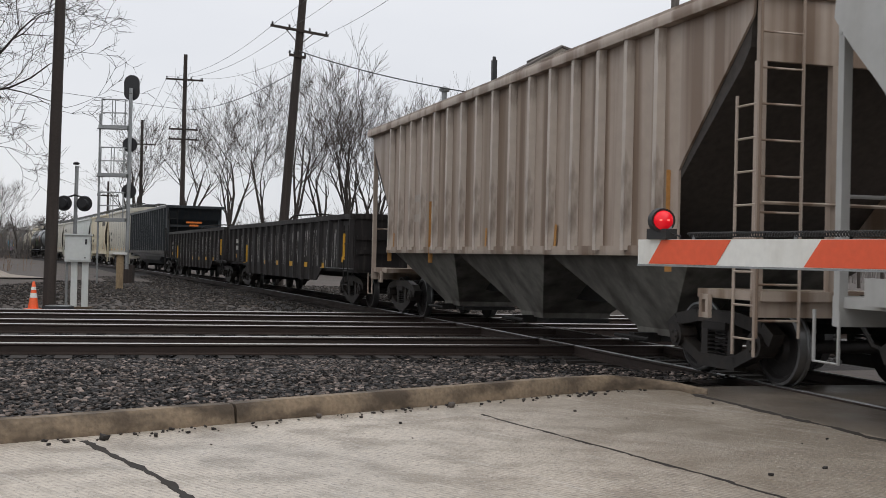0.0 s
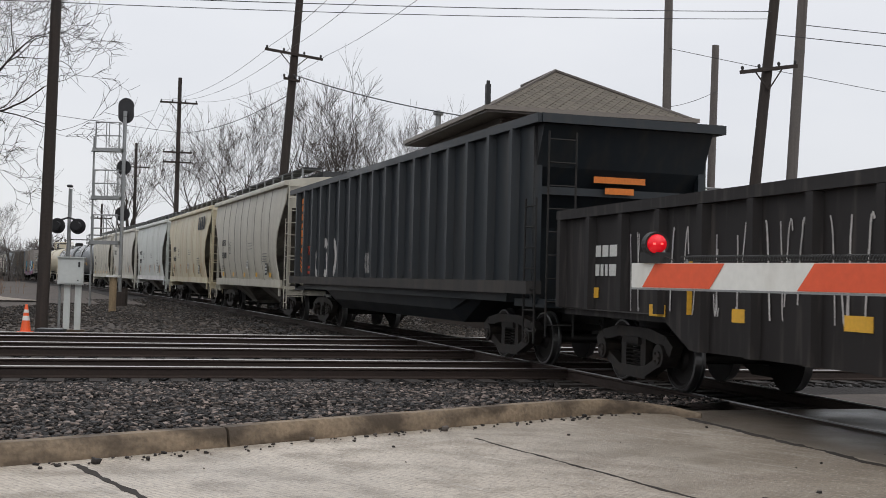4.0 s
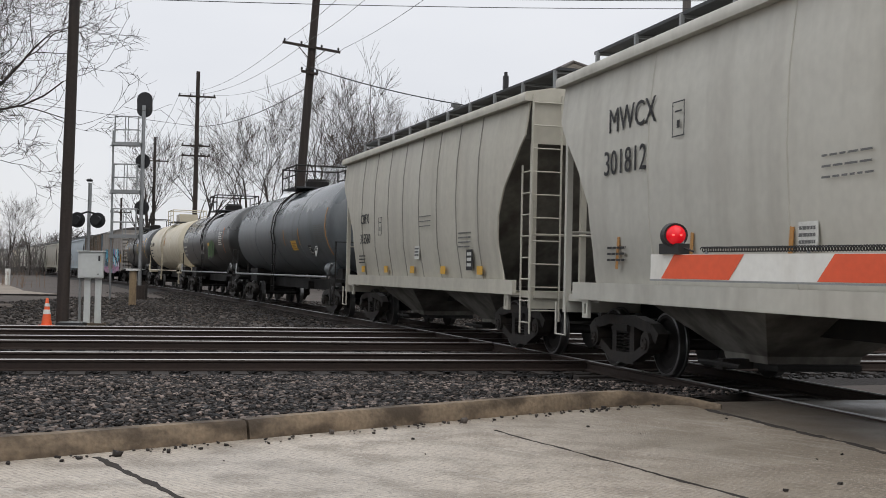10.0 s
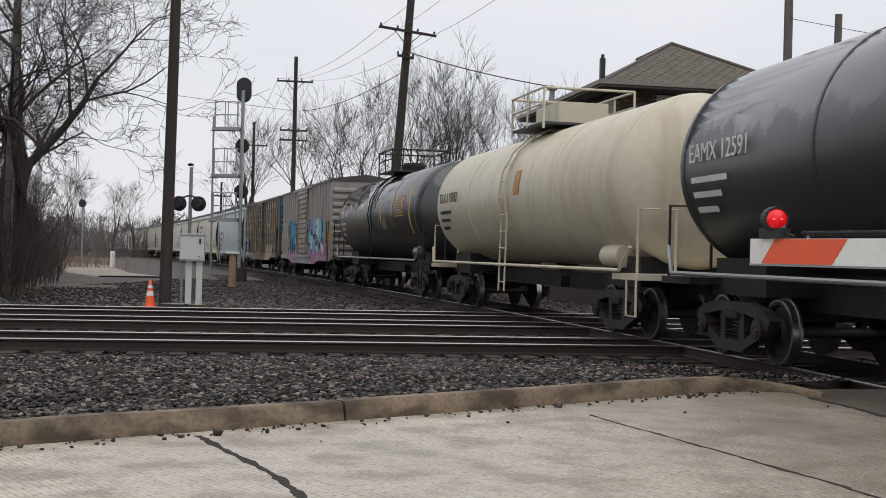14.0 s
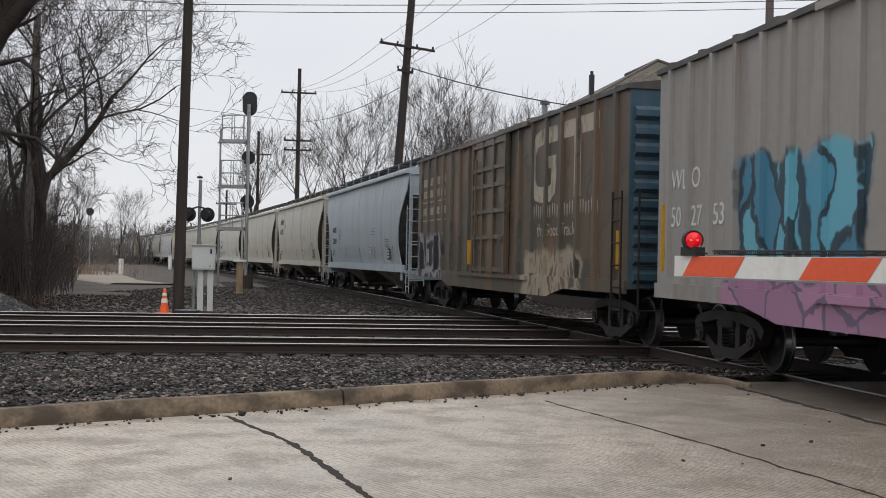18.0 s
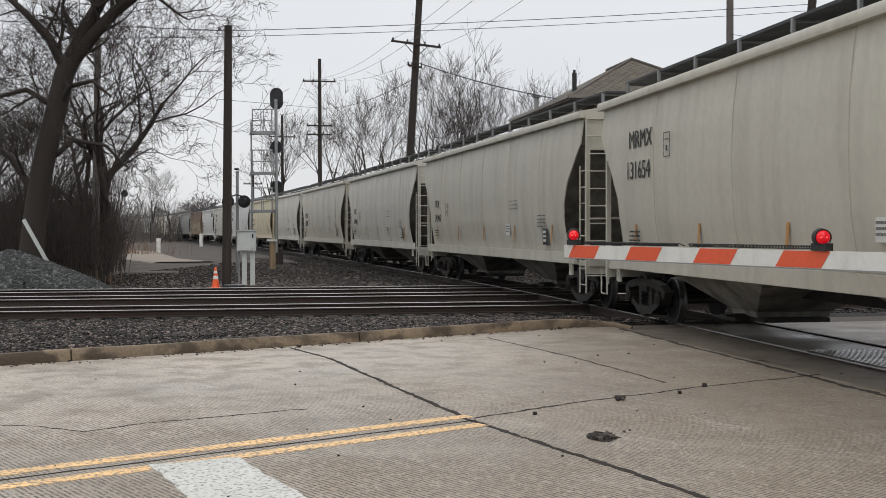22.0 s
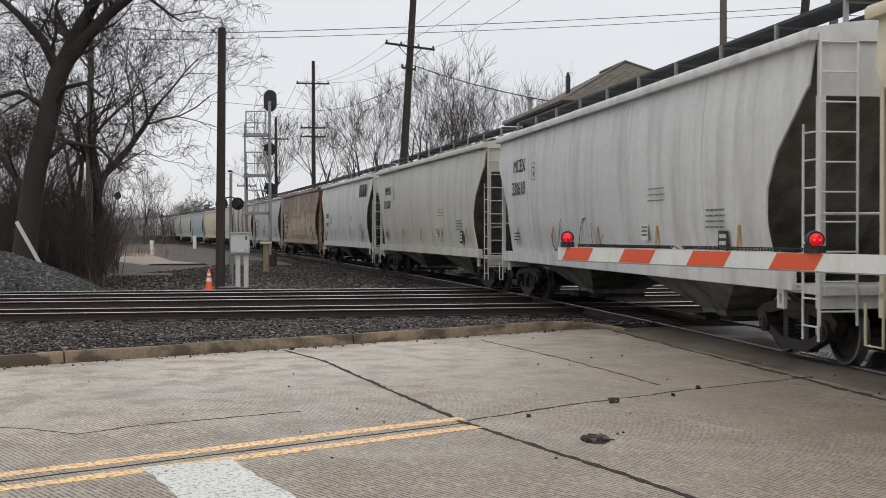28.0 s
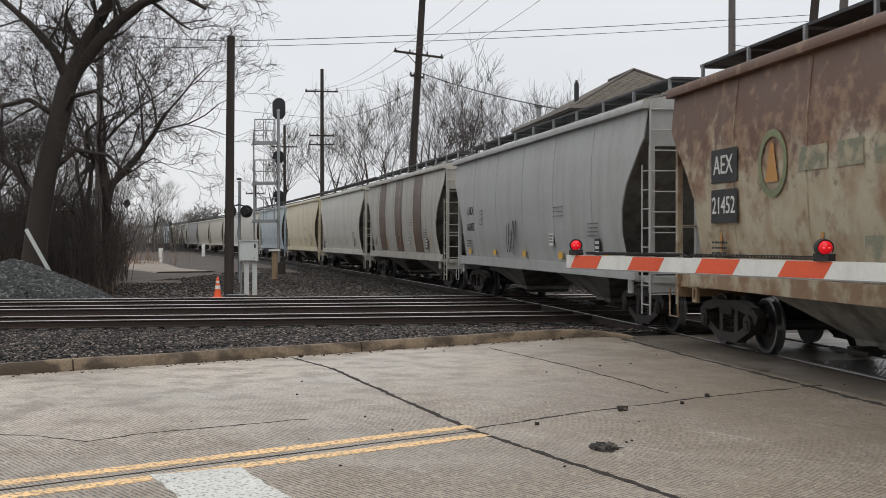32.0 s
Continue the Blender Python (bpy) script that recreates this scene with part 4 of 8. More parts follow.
def hopper_inset(z, straight):
    if straight:
        return float(np.interp(z, [1.0, 2.4, 3.9, 4.3], [2.4, 2.4, 0.85, 0.8]))
    return float(np.interp(z, [1.0, 1.3, 1.8, 2.3, 2.8, 3.2, 3.55, 4.3], [1.98, 2.02, 2.08, 2.0, 1.65, 1.2, 0.85, 0.8]))


def hopper_body(L, straight=False):
    """The inner hull with its slope sheets, which lie deep behind the ends of the side sheets."""
    b = Build()
    rings = []
    for z in np.linspace(1.4 if straight else 1.05, 4.18, 15):
        w = (1.46 if straight else hopper_half_width(z)) - 0.03
        e = L / 2 - float(np.interp(z, [1.0, 3.35, 3.5, 4.3], [3.9, 1.15, 0.95, 0.85]))
        rings.append([(-e, -w, z), (e, -w, z), (e, w, z), (-e, w, z)])
    b.loft(rings)
    return b


def side_sheet(L, straight):
    b = Build()
    rings = []
    for z in np.linspace(1.42 if straight else 1.05, 4.18, 21):
        w, e = (1.46 if straight else hopper_half_width(z)), L / 2 - hopper_inset(z, straight)
        rings.append([(-e, -w, z), (-e / 2, -w, z), (0, -w, z), (e / 2, -w, z), (e, -w, z), (e, -w + 0.03, z), (0, -w + 0.028, z), (-e, -w + 0.03, z)])
    b.loft(rings)
    return b


def hopper_roof(L):
    b = Build()
    e = L / 2 - 0.72
    prof = [(-1.585, 4.10), (-1.59, 4.14), (-1.59, 4.21), (-1.56, 4.25), (-1.1, 4.33), (-0.5, 4.40), (0, 4.42), (0.5, 4.40), (1.1, 4.33), (1.56, 4.25), (1.59, 4.21), (1.59, 4.14), (1.585, 4.10)]
    b.loft([[(x, y, z) for y, z in prof] for x in (-e, e)])
    return b


def seam(straight):
    rings = []
    for z in np.linspace(1.45 if straight else 1.15, 4.12, 9):
        w = (1.46 if straight else hopper_half_width(z)) + 0.002
        d = 0.105 if straight else 0.012
        t = 0.06 if straight else 0.014
        rings.append([(-t, -w, z), (t, -w, z), (t * 0.8, -w - d, z), (-t * 0.8, -w - d, z)])
    return Build().loft(rings)


def bay_mesh(w, top=1.08):
    b = Build()
    b.loft([[(-w / 2, -1.3, top), (w / 2, -1.3, top), (w / 2, 1.3, top), (-w / 2, 1.3, top)], [(-0.52, -0.62, 0.42), (0.52, -0.62, 0.42), (0.52, 0.62, 0.42), (-0.52, 0.62, 0.42)], [(-0.5, -0.6, 0.33), (0.5, -0.6, 0.33), (0.5, 0.6, 0.33), (-0.5, 0.6, 0.33)]])
    return b


def gate_mesh():
    b = Build()
    b.box((0, 0, 0.29), (1.25, 1.1, 0.07))
    b.tube([(-0.5, -0.95, 0.30), (0.5, -0.95, 0.30)], 0.03, 6)
    b.box((0, -0.75, 0.30), (0.16, 0.4, 0.12))
    return b


def end_rail_mesh():
    return Build().tube([(0, -1.38, 2.5), (0, -1.38, 1.95), (0, 1.38, 1.95), (0, 1.38, 2.5)], 0.02, 6)


def covered_hopper(L, paint, label, marks=None, straight=False, nseam=8, nbay=2, sill=None, letter=M_BLACKTXT, brand=None, tags="orange", high=False, big=1.0, detail=True):
    root = thing("covered_hopper", label, "rail car", group="freight train cars")
    k = "%.1f%d" % (L, straight)
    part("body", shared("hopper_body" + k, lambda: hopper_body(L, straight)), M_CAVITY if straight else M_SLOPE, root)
    part("roof", shared("hopper_roof" + k, lambda: hopper_roof(L), True), None, root)
    for turn in (0, 180):
        part("side_sheet", shared("side_sheet" + k, lambda: side_sheet(L, straight), True), None, root).matrix_basis = pose(0, 0, 0, 0, 0, turn)
        if detail:
            for i in range(nseam):
                x = -(L / 2 - 2.4) + (L - 4.8) * (i + 0.5) / nseam
                part("side_post" if straight else "side_seam", shared("seam%d%d" % (straight, nseam > 6), lambda: seam(straight)), P_BROWNPOST if straight else (M_SEAM if nseam > 6 else None), root).matrix_basis = pose(0, 0, 0, 0, 0, turn) @ pose(x, 0, 0)
    e = L / 2 - 1.35
    for s in (-1, 1):
        part("side_sill", shared("side_sill" + k, lambda: Build().box((0, 0, 1.46 if straight else 1.09), (2 * e - (2.2 if straight else 0), 0.07, 0.1 if straight else 0.24)).box((0, 0.05, 1.4 if straight else 0.98), (2 * e - (2.2 if straight else 0), 0.16, 0.03))), None, root).matrix_basis = pose(0, s * 1.47, 0, 0, 0, 0 if s < 0 else 180)
    for s in (-1, 1):
        rot = 0 if s > 0 else 180
        x = s * (L / 2 - 0.75)
        part("end_panel", shared("end_panel", lambda: Build().box((-0.04, 0, 3.78), (0.05, 2.86, 0.72))), None, root).matrix_basis = pose(x, 0, 0, 0, 0, rot)
        part("end_platform", shared("end_platform", lambda: Build().box((-0.62, 0, 0.98), (1.35, 2.75, 0.1)).box((-0.05, 0, 0.9), (0.1, 2.85, 0.28))), None, root).matrix_basis = pose(x, 0, 0, 0, 0, rot)
        part("end_rail", shared("end_rail", end_rail_mesh), None, root).matrix_basis = pose(x, 0, 0, 0, 0, rot)
        for y in (-1.38, -0.5, 0.5, 1.38):
            part("end_post", shared("end_post", lambda: Build().box((-0.06, 0, 2.2), (0.09, 0.09, 2.45))), None, root).matrix_basis = pose(x, y, 0, 0, 0, rot)
        part("end_ladder", shared("end_ladder", lambda: ladder_mesh(0.5, 0.55, 4.2, 10, "y")), None, root).matrix_basis = pose(x + s * 0.06, -1.2 * s, 0, 0, 0, rot)
        part("side_ladder", shared("side_ladder", lambda: ladder_mesh(0.42, 0.35, 3.1, 8, "x")), None, root).matrix_basis = pose(x - s * 0.24, -1.42 * s, 0, 0, 0, rot)
        part("grab_iron", shared("grab_iron", lambda: Build().tube([(-0.3, 0, 0.9), (-0.3, 0, 0.42), (0.1, 0, 0.42), (0.1, 0, 0.9)], 0.018, 6)), None, root).matrix_basis = pose(-x, -1.42 * s, 0, 0, 0, rot)
        part("brake_wheel", shared("brake_wheel", lambda: Build().lathe((0, 0, 0), "x", [(0, 0.24), (0.02, 0.27), (0.04, 0.24), (0.02, 0.22)], 16).beam((0.02, -0.24, 0), (0.02, 0.24, 0), 0.03, 0.03).beam((0.02, 0, -0.24), (0.02, 0, 0.24), 0.03, 0.03)), M_UNDER, root).matrix_basis = pose(x - 0.02, 0.5, 2.1, 0, 0, rot) if s > 0 else pose(x + 0.02, 0.5, 2.0, 0, 0, rot)
    if straight:
        part("top_chord", Build().box((0, -1.5, 4.2), (L - 1.45, 0.14, 0.14)).box((0, 1.5, 4.2), (L - 1.45, 0.14, 0.14)), None, root)
    rb = None if straight else shared("running_board" + k, lambda: Build().box((0, -0.72, 4.66), (L - 1.5, 0.55, 0.045)).box((0, 0.72, 4.66), (L - 1.5, 0.55, 0.045)))
    if rb:
        part("running_board", rb, M_GRATE, root, "dark steel roof walkway grating")
        for i in range(10 if detail else 0):
            for turn in (0, 180):
                part("walkway_bracket", shared("bracket", lambda: Build().beam((0, -1.0, 4.32), (0, -1.0, 4.66), 0.06, 0.05).beam((0, -1.0, 4.63), (0, -0.4, 4.63), 0.05, 0.05)), M_GALV, root).matrix_basis = pose(0, 0, 0, 0, 0, turn) @ pose(-(L / 2 - 0.9) + (L - 1.8) * i / 9, 0, 0)
        part("hatch_trough", shared("trough" + k, lambda: Build().box((0, 0, 4.5), (L - 2.2, 0.62, 0.2)).box((0, 0, 4.61), (L - 2.3, 0.56, 0.03))), M_GRATE, root)
    span = (L - 4.6) / nbay
    for i in range(nbay):
        x = -(L - 4.6) / 2 + span * (i + 0.5)
        o = part("outlet_bay", shared("bay%.1f%d" % (span, straight), lambda: bay_mesh(span * (0.97 if straight else 0.66), 1.42 if straight else 1.08)), M_BAY, root)
        o.location = (x, 0, 0)
        g = part("outlet_gate", shared("outlet_gate", gate_mesh), M_UNDER, root)
        g.location = (x, 0, 0)
    for x in (-(L / 2 - 1.75), L / 2 - 1.75) if detail else ():
        part("jacking_pad", shared("jacking_pad", lambda: Build().box((-0.07, -1.44, 0.84), (0.06, 0.05, 0.26)).box((0.07, -1.44, 0.84), (0.06, 0.05, 0.26)).box((0, -1.44, 0.74), (0.08, 0.05, 0.06)).box((0, -1.44, 0.94), (0.08, 0.05, 0.06))), None, root).location = (x, 0, 0)
    add_ends(root, L)
    for x in (-(L / 2 - 2.15), L / 2 - 2.15):
        add_truck(root, x)
    for o in root.children_recursive:
        if not o.data.materials:
            o.data.materials.append(P_TAN)
        if o.data.materials[0] == P_TAN:
            o.material_slots[0].link = "OBJECT"
            o.material_slots[0].material = sill if (sill and o.name.startswith(("side_sill",))) else paint
    if marks:
        xl = -(L / 2 - (2.85 if not straight else 3.2))
        xl -= 0.2 if high else 0.0
        z1, z2, sz = (3.34, 2.78, 0.46) if high else (2.56, 2.08, 0.34 * big)
        lettering(root, marks[0], xl + 0.1, z1, sz, letter, -hopper_half_width(z1) - 0.018)
        lettering(root, marks[1], xl, z2, sz, letter, -hopper_half_width(z2) - 0.022)
    # small print, reflectors and stencils low on the side
    dy = -1.5 if straight else -1.535
    rnd = random.Random(int(L * 100) + len(label))
    if not straight:
        patch(root, "stencilled_print", bars(3, -(L / 2 - 2.7), 1.68, 0.6, 0.24, gap=0.62), letter, dy)
        patch(root, "stencilled_print", bars(4, L / 2 - 4.1, 2.05, 0.7, 0.34, gap=0.68), M_GREYTXT, dy - 0.02)
        patch(root, "service_panel", Build().box((L / 2 - 3.5, 0, 1.55), (0.34, 0.006, 0.38)), letter, dy)
        patch(root, "service_print", bars(3, L / 2 - 3.62, 1.66, 0.24, 0.3), M_WHITETXT, dy - 0.006)
    xl, zp = -(L / 2 - (2.85 if not straight else 3.2)), 2.35 if not high else 3.15
    fx = xl + 2.05
    if marks:
        part("plate_frame", Build().box((fx - 0.15, 0, zp), (0.014, 0.004, 0.42)).box((fx + 0.15, 0, zp), (0.014, 0.004, 0.42)).box((fx, 0, zp + 0.2), (0.3, 0.004, 0.014)).box((fx, 0, zp - 0.2), (0.3, 0.004, 0.014)).box((fx, 0, zp + 0.09), (0.18, 0.004, 0.02)).box((fx, 0, zp - 0.06), (0.07, 0.004, 0.09)), letter, root).location = (0, -1.592 if not straight else -1.5, 0)
    if not straight:
        patch(root, "load_limit_print", bars(3, L / 2 - 6.6, 2.45, 0.8, 0.3, gap=0.8), M_GREYTXT, -1.59 if not straight else dy)
        patch(root, "notice_panel", Build().box((L / 2 - 6.9, 0, 1.72), (0.34, 0.006, 0.28)), M_WHITETXT, dy)
        patch(root, "notice_print", bars(3, L / 2 - 7.05, 1.8, 0.28, 0.2, gap=0.5), M_GREYTXT, dy - 0.006)
    for i in range(5):
        x = -(L / 2 - 3.0) + (L - 6.0) * i / 4
        if tags == "yellow":
            patch(root, "reflector", Build().box((x, 0, 1.36), (0.3, 0.006, 0.15)), M_REFLECT, dy + 0.03)
        else:
            patch(root, "drip_stencil", Build().beam((x, 0, 1.4), (x + 0.05, 0, 1.82), 0.006, 0.075), M_OCHRE, dy + 0.01)
    if brand:
        # a slanted trade mark, drawn as plain blocks
        b = Build()
        for i in range(4):
            x = L / 2 - 3.9 + i * 0.5
            b.add([(x, 0, 3.3), (x + 0.38, 0, 3.3), (x + 0.58, 0, 3.85), (x + 0.2, 0, 3.85)], [(0, 1, 2, 3)])
        patch(root, "trade_mark", b, M_BLACKTXT, -1.575)
    return root


# ---------------- freight train: open cars ----------------
def gondola(L, label, marks):
    root = thing("gondola", label, "rail car", group="freight train cars")
    zb, zt, w, e = 0.6, 2.28, 1.45, L / 2 - 0.7
    part("floor", Build().box((0, 0, 0.92), (2 * e, 2.8, 0.08)), P_GONDOLA, root)
    for s in (-1, 1):
        b = Build()
        # fish-belly lower edge between the trucks
        b.loft([[(x, s * (w + o), z) for o, z in ((-0.02, zz), (0.02, zz), (0.02, zt), (-0.02, zt))] for x, zz in ((-e, 0.98), (-e + 3.2, 0.98), (-e + 4.0, zb), (e - 4.0, zb), (e - 3.2, 0.98), (e, 0.98))])
        part("side_wall", b, P_GONDOLA, root)
        part("top_chord", Build().box((0, s * (w + 0.03), zt), (2 * e, 0.16, 0.13)), P_GONDOLA, root)
        n = int(2 * e / 1.05)
        for i in range(n + 1):
            x = -e + 0.1 + (2 * e - 0.2) * i / n
            lo = 0.98 if abs(x) > e - 3.6 else zb
            o = part("side_post", shared("gon_post%.2f" % lo, lambda: Build().loft([[(-0.1, 0, z), (0.1, 0, z), (0.06, -0.09, z), (-0.06, -0.09, z)] for z in (lo, zt - 0.07)])), P_GONDOLA, root)
            o.matrix_basis = pose(x, s * (w + 0.02), 0, 0, 0, 0 if s < 0 else 180)
        part("end_wall", Build().box((s * e, 0, 1.6), (0.08, 2.9, 1.28)).box((s * (e + 0.06), 0, 1.4), (0.08, 2.8, 0.1)).box((s * (e + 0.06), 0, 1.75), (0.08, 2.8, 0.1)).box((s * e, 0, zt), (0.14, 2.9, 0.13)), P_GONDOLA, root)
        part("corner_ladder", shared("gon_ladder", lambda: ladder_mesh(0.42, 0.4, 2.05, 5, "x")), M_UNDER, root).matrix_basis = pose(s * (e - 0.35), -s * 1.56, 0)
    for i in range(9):
        patch(root, "reflector", Build().box((-e + 1.2 + (2 * e - 2.4) * i / 8, 0, 1.02 if 0 < i < 8 else 1.2), (0.42, 0.006, 0.14)), M_REFLECT, -1.48)
    patch(root, "paint_stripe", Build().beam((e - 0.5, 0, 1.2), (e - 0.5, 0, 1.85), 0.006, 0.06), M_REFLECT, -1.58)
    patch(root, "paint_stripe", Build().beam((-e + 4.2, 0, 1.0), (-e + 4.2, 0, 1.6), 0.006, 0.06), M_REFLECT, -1.58)
    rnd = random.Random(len(marks) + int(L * 10))
    patch(root, "chalk_scrawl", strokes(rnd, -e + 2, e - 1, 1.0, 1.98, 70, 0.012, 0.22), M_SPRAYPALE, -1.482)
    patch(root, "stencilled_marks", bars(2, -e + 1.3, 1.75, 1.0, 0.5), M_WHITETXT, -1.482)
    part("load_tarp_hoop", Build().tube([(-e + 9, -1.2, zt), (-e + 9, -0.9, zt + 0.28), (-e + 9, 0, zt + 0.36), (-e + 9, 0.9, zt + 0.28), (-e + 9, 1.2, zt)], 0.03, 6), M_UNDER, root)
    add_ends(root, L)
    for x in (-(L / 2 - 2.3), L / 2 - 2.3):
        add_truck(root, x)
    return root


def tub_car(L, label):
    root = thing("tub_hopper", label, "rail car", group="freight train cars")
    e, w, zt = L / 2 - 0.2, 1.5, 3.8
    b = Build()
    b.loft([[(-x0, -w + 0.05, z), (x0, -w + 0.05, z), (x0, w - 0.05, z), (-x0, w - 0.05, z)] for z, x0 in ((1.0, e - 1.5), (2.2, e - 1.1), (3.1, e - 0.35), (zt, e - 0.05))], caps=False)
    part("body", b, P_TUB, root)
    part("inside", Build().box((0, 0, 3.2), (2 * e - 0.8, 2.8, 0.1)), P_GONDOLA, root)
    for s in (-1, 1):
        part("top_chord", Build().box((0, s * (w + 0.02), zt), (2 * e + 0.1, 0.2, 0.14)), P_TUB, root)
        part("side_sheet", Build().box((0, s * (w - 0.02), 2.5), (2 * e - 0.7, 0.04, 2.56)), P_TUB, root)
        part("end_chord", Build().box((s * e, 0, zt), (0.16, 3.1, 0.14)), P_TUB, root)
        part("side_sill", Build().box((0, s * 1.5, 1.24), (2 * e - 0.5, 0.26, 0.2)), P_TUB_SILL, root)
        for i in range(17):
            x = -(e - 1.0) + (2 * e - 2.0) * i / 16
            o = part("side_post", shared("tub_post", lambda: Build().loft([[(-0.09, 0, z), (0.09, 0, z), (0.06, -0.13, z), (-0.06, -0.13, z)] for z in (1.34, zt - 0.06)])), P_TUB, root)
            o.matrix_basis = pose(x, s * w, 0, 0, 0, 0 if s < 0 else 180)
        for y in (-1.42, 1.42):
            part("corner_post", Build().box((s * (e - 0.4), y, 2.38), (0.12, 0.12, 2.76)), P_TUB, root)
        part("end_sheet_rib", Build().box((s * (e - 0.55), 0, 2.75), (0.1, 2.7, 0.12)), P_TUB, root)
        part("end_platform", Build().box((s * (e - 0.6), 0, 1.0), (1.3, 2.8, 0.12)), P_TUB, root)
        part("end_ladder", shared("tub_ladder", lambda: ladder_mesh(0.45, 0.5, 3.6, 9, "y")), M_UNDER, root).matrix_basis = pose(s * (e + 0.06), -1.2 * s, 0)
        part("side_ladder", shared("tub_ladder_side", lambda: ladder_mesh(0.42, 0.4, 2.6, 7, "x")), M_UNDER, root).matrix_basis = pose(s * (e - 0.3), -1.55 * s, 0)
    part("belly", Build().loft([[(x, -1.4, 1.16), (x, -1.3, 0.6 * z + 0.45), (x, -1.05, z), (x, 1.05, z), (x, 1.3, 0.6 * z + 0.45), (x, 1.4, 1.16)] for x, z in ((-e + 3.4, 1.1), (-e + 4.6, 0.55), (e - 4.6, 0.55), (e - 3.4, 1.1))]), P_TUB, root)
    # trade mark up the first panel, drawn as plain orange shapes
    for i in range(7):
        z = 2.0 + 0.235 * i
        patch(root, "trade_mark", Build().add([(-e + 1.2, 0, z), (-e + 1.5, 0, z + (0.05 if i % 2 else 0.0)), (-e + 1.5, 0, z + 0.19), (-e + 1.2, 0, z + (0.19 if i % 3 else 0.13))], [(0, 1, 2, 3)]), M_ORANGEBAR, -1.506)
    for i in range(4):
        z = 1.44 + 0.12 * i
        patch(root, "trade_mark", Build().add([(-e + 1.18, 0, z + 0.08), (-e + 1.52, 0, z - 0.06), (-e + 1.52, 0, z + 0.01), (-e + 1.18, 0, z + 0.14)], [(0, 1, 2, 3)]), M_ORANGEBAR, -1.506)
    lettering(root, "TFOX", -e + 2.12, 2.05, 0.34, M_REDTXT, -1.508)
    patch(root, "small_print", bars(2, -e + 2.2, 1.6, 0.5, 0.3, gap=0.5), M_REDTXT, -1.508)
    # sprayed letters, broad and pale, one or two to a panel
    for cx, cz, a0, a1, q, v in ((-e + 2.75, 1.78, 0.3, 3.4, 0.16, 0.07), (-e + 3.35, 1.7, 2.0, 4.9, 0.22, 0.08), (-e + 4.3, 1.95, 0.6, 3.9, 0.24, 0.09), (-e + 4.35, 1.66, -2.2, 1.2, 0.2, 0.08), (-e + 5.2, 1.85, -1.7, 1.9, 0.3, 0.1), (-e + 5.95, 1.6, -0.4, 2.6, 0.2, 0.06)):
        rings = [[(cx + (q + o) * math.cos(t), 0, cz + (q + o) * 1.25 * math.sin(t)) for o in (-v, v)] for t in np.linspace(a0, a1, 12)]
        patch(root, "spray_tag", Build().loft(rings, closed=False), M_SPRAYPALE, -1.508)
    patch(root, "end_trade_mark", Build().box((0, 0, 2.95), (0.9, 0.01, 0.1)).box((0, 0, 2.78), (0.5, 0.01, 0.1)), M_ORANGEBAR, 0).matrix_basis = pose(e - 0.42, 0, 0, 0, 0, 90)
    rnd = random.Random(5)
    patch(root, "spray_tag", strokes(rnd, -e + 8.15, -e + 8.75, 1.45, 1.9, 9, 0.016), M_SPRAYPALE, -1.508)
    for x, z0, z1 in ((-e + 4.75, 1.4, 1.75), (-e + 7.0, 1.4, 1.9)):
        patch(root, "paint_stripe", Build().beam((x, 0, z0), (x, 0, z1), 0.006, 0.07), M_REFLECT, -1.508)
    # stencilled test box: a pale frame in two cells
    bx = -e + 13.1
    for x0, z0, x1, z1 in ((0, 0, 0.4, 0), (0, 0.26, 0.4, 0.26), (0, 0, 0, 0.26), (0.2, 0, 0.2, 0.26), (0.4, 0, 0.4, 0.26)):
        patch(root, "test_box_line", Build().beam((bx + x0, 0, 1.56 + z0), (bx + x1, 0, 1.56 + z1), 0.006, 0.02), M_WHITETXT, -1.509)
    patch(root, "small_print", bars(3, -e + 11.95, 1.66, 0.3, 0.22, gap=0.4), M_REDTXT, -1.508)
    add_ends(root, L)
    for x in (-(L / 2 - 2.5), L / 2 - 2.5):
        add_truck(root, x)
    return root


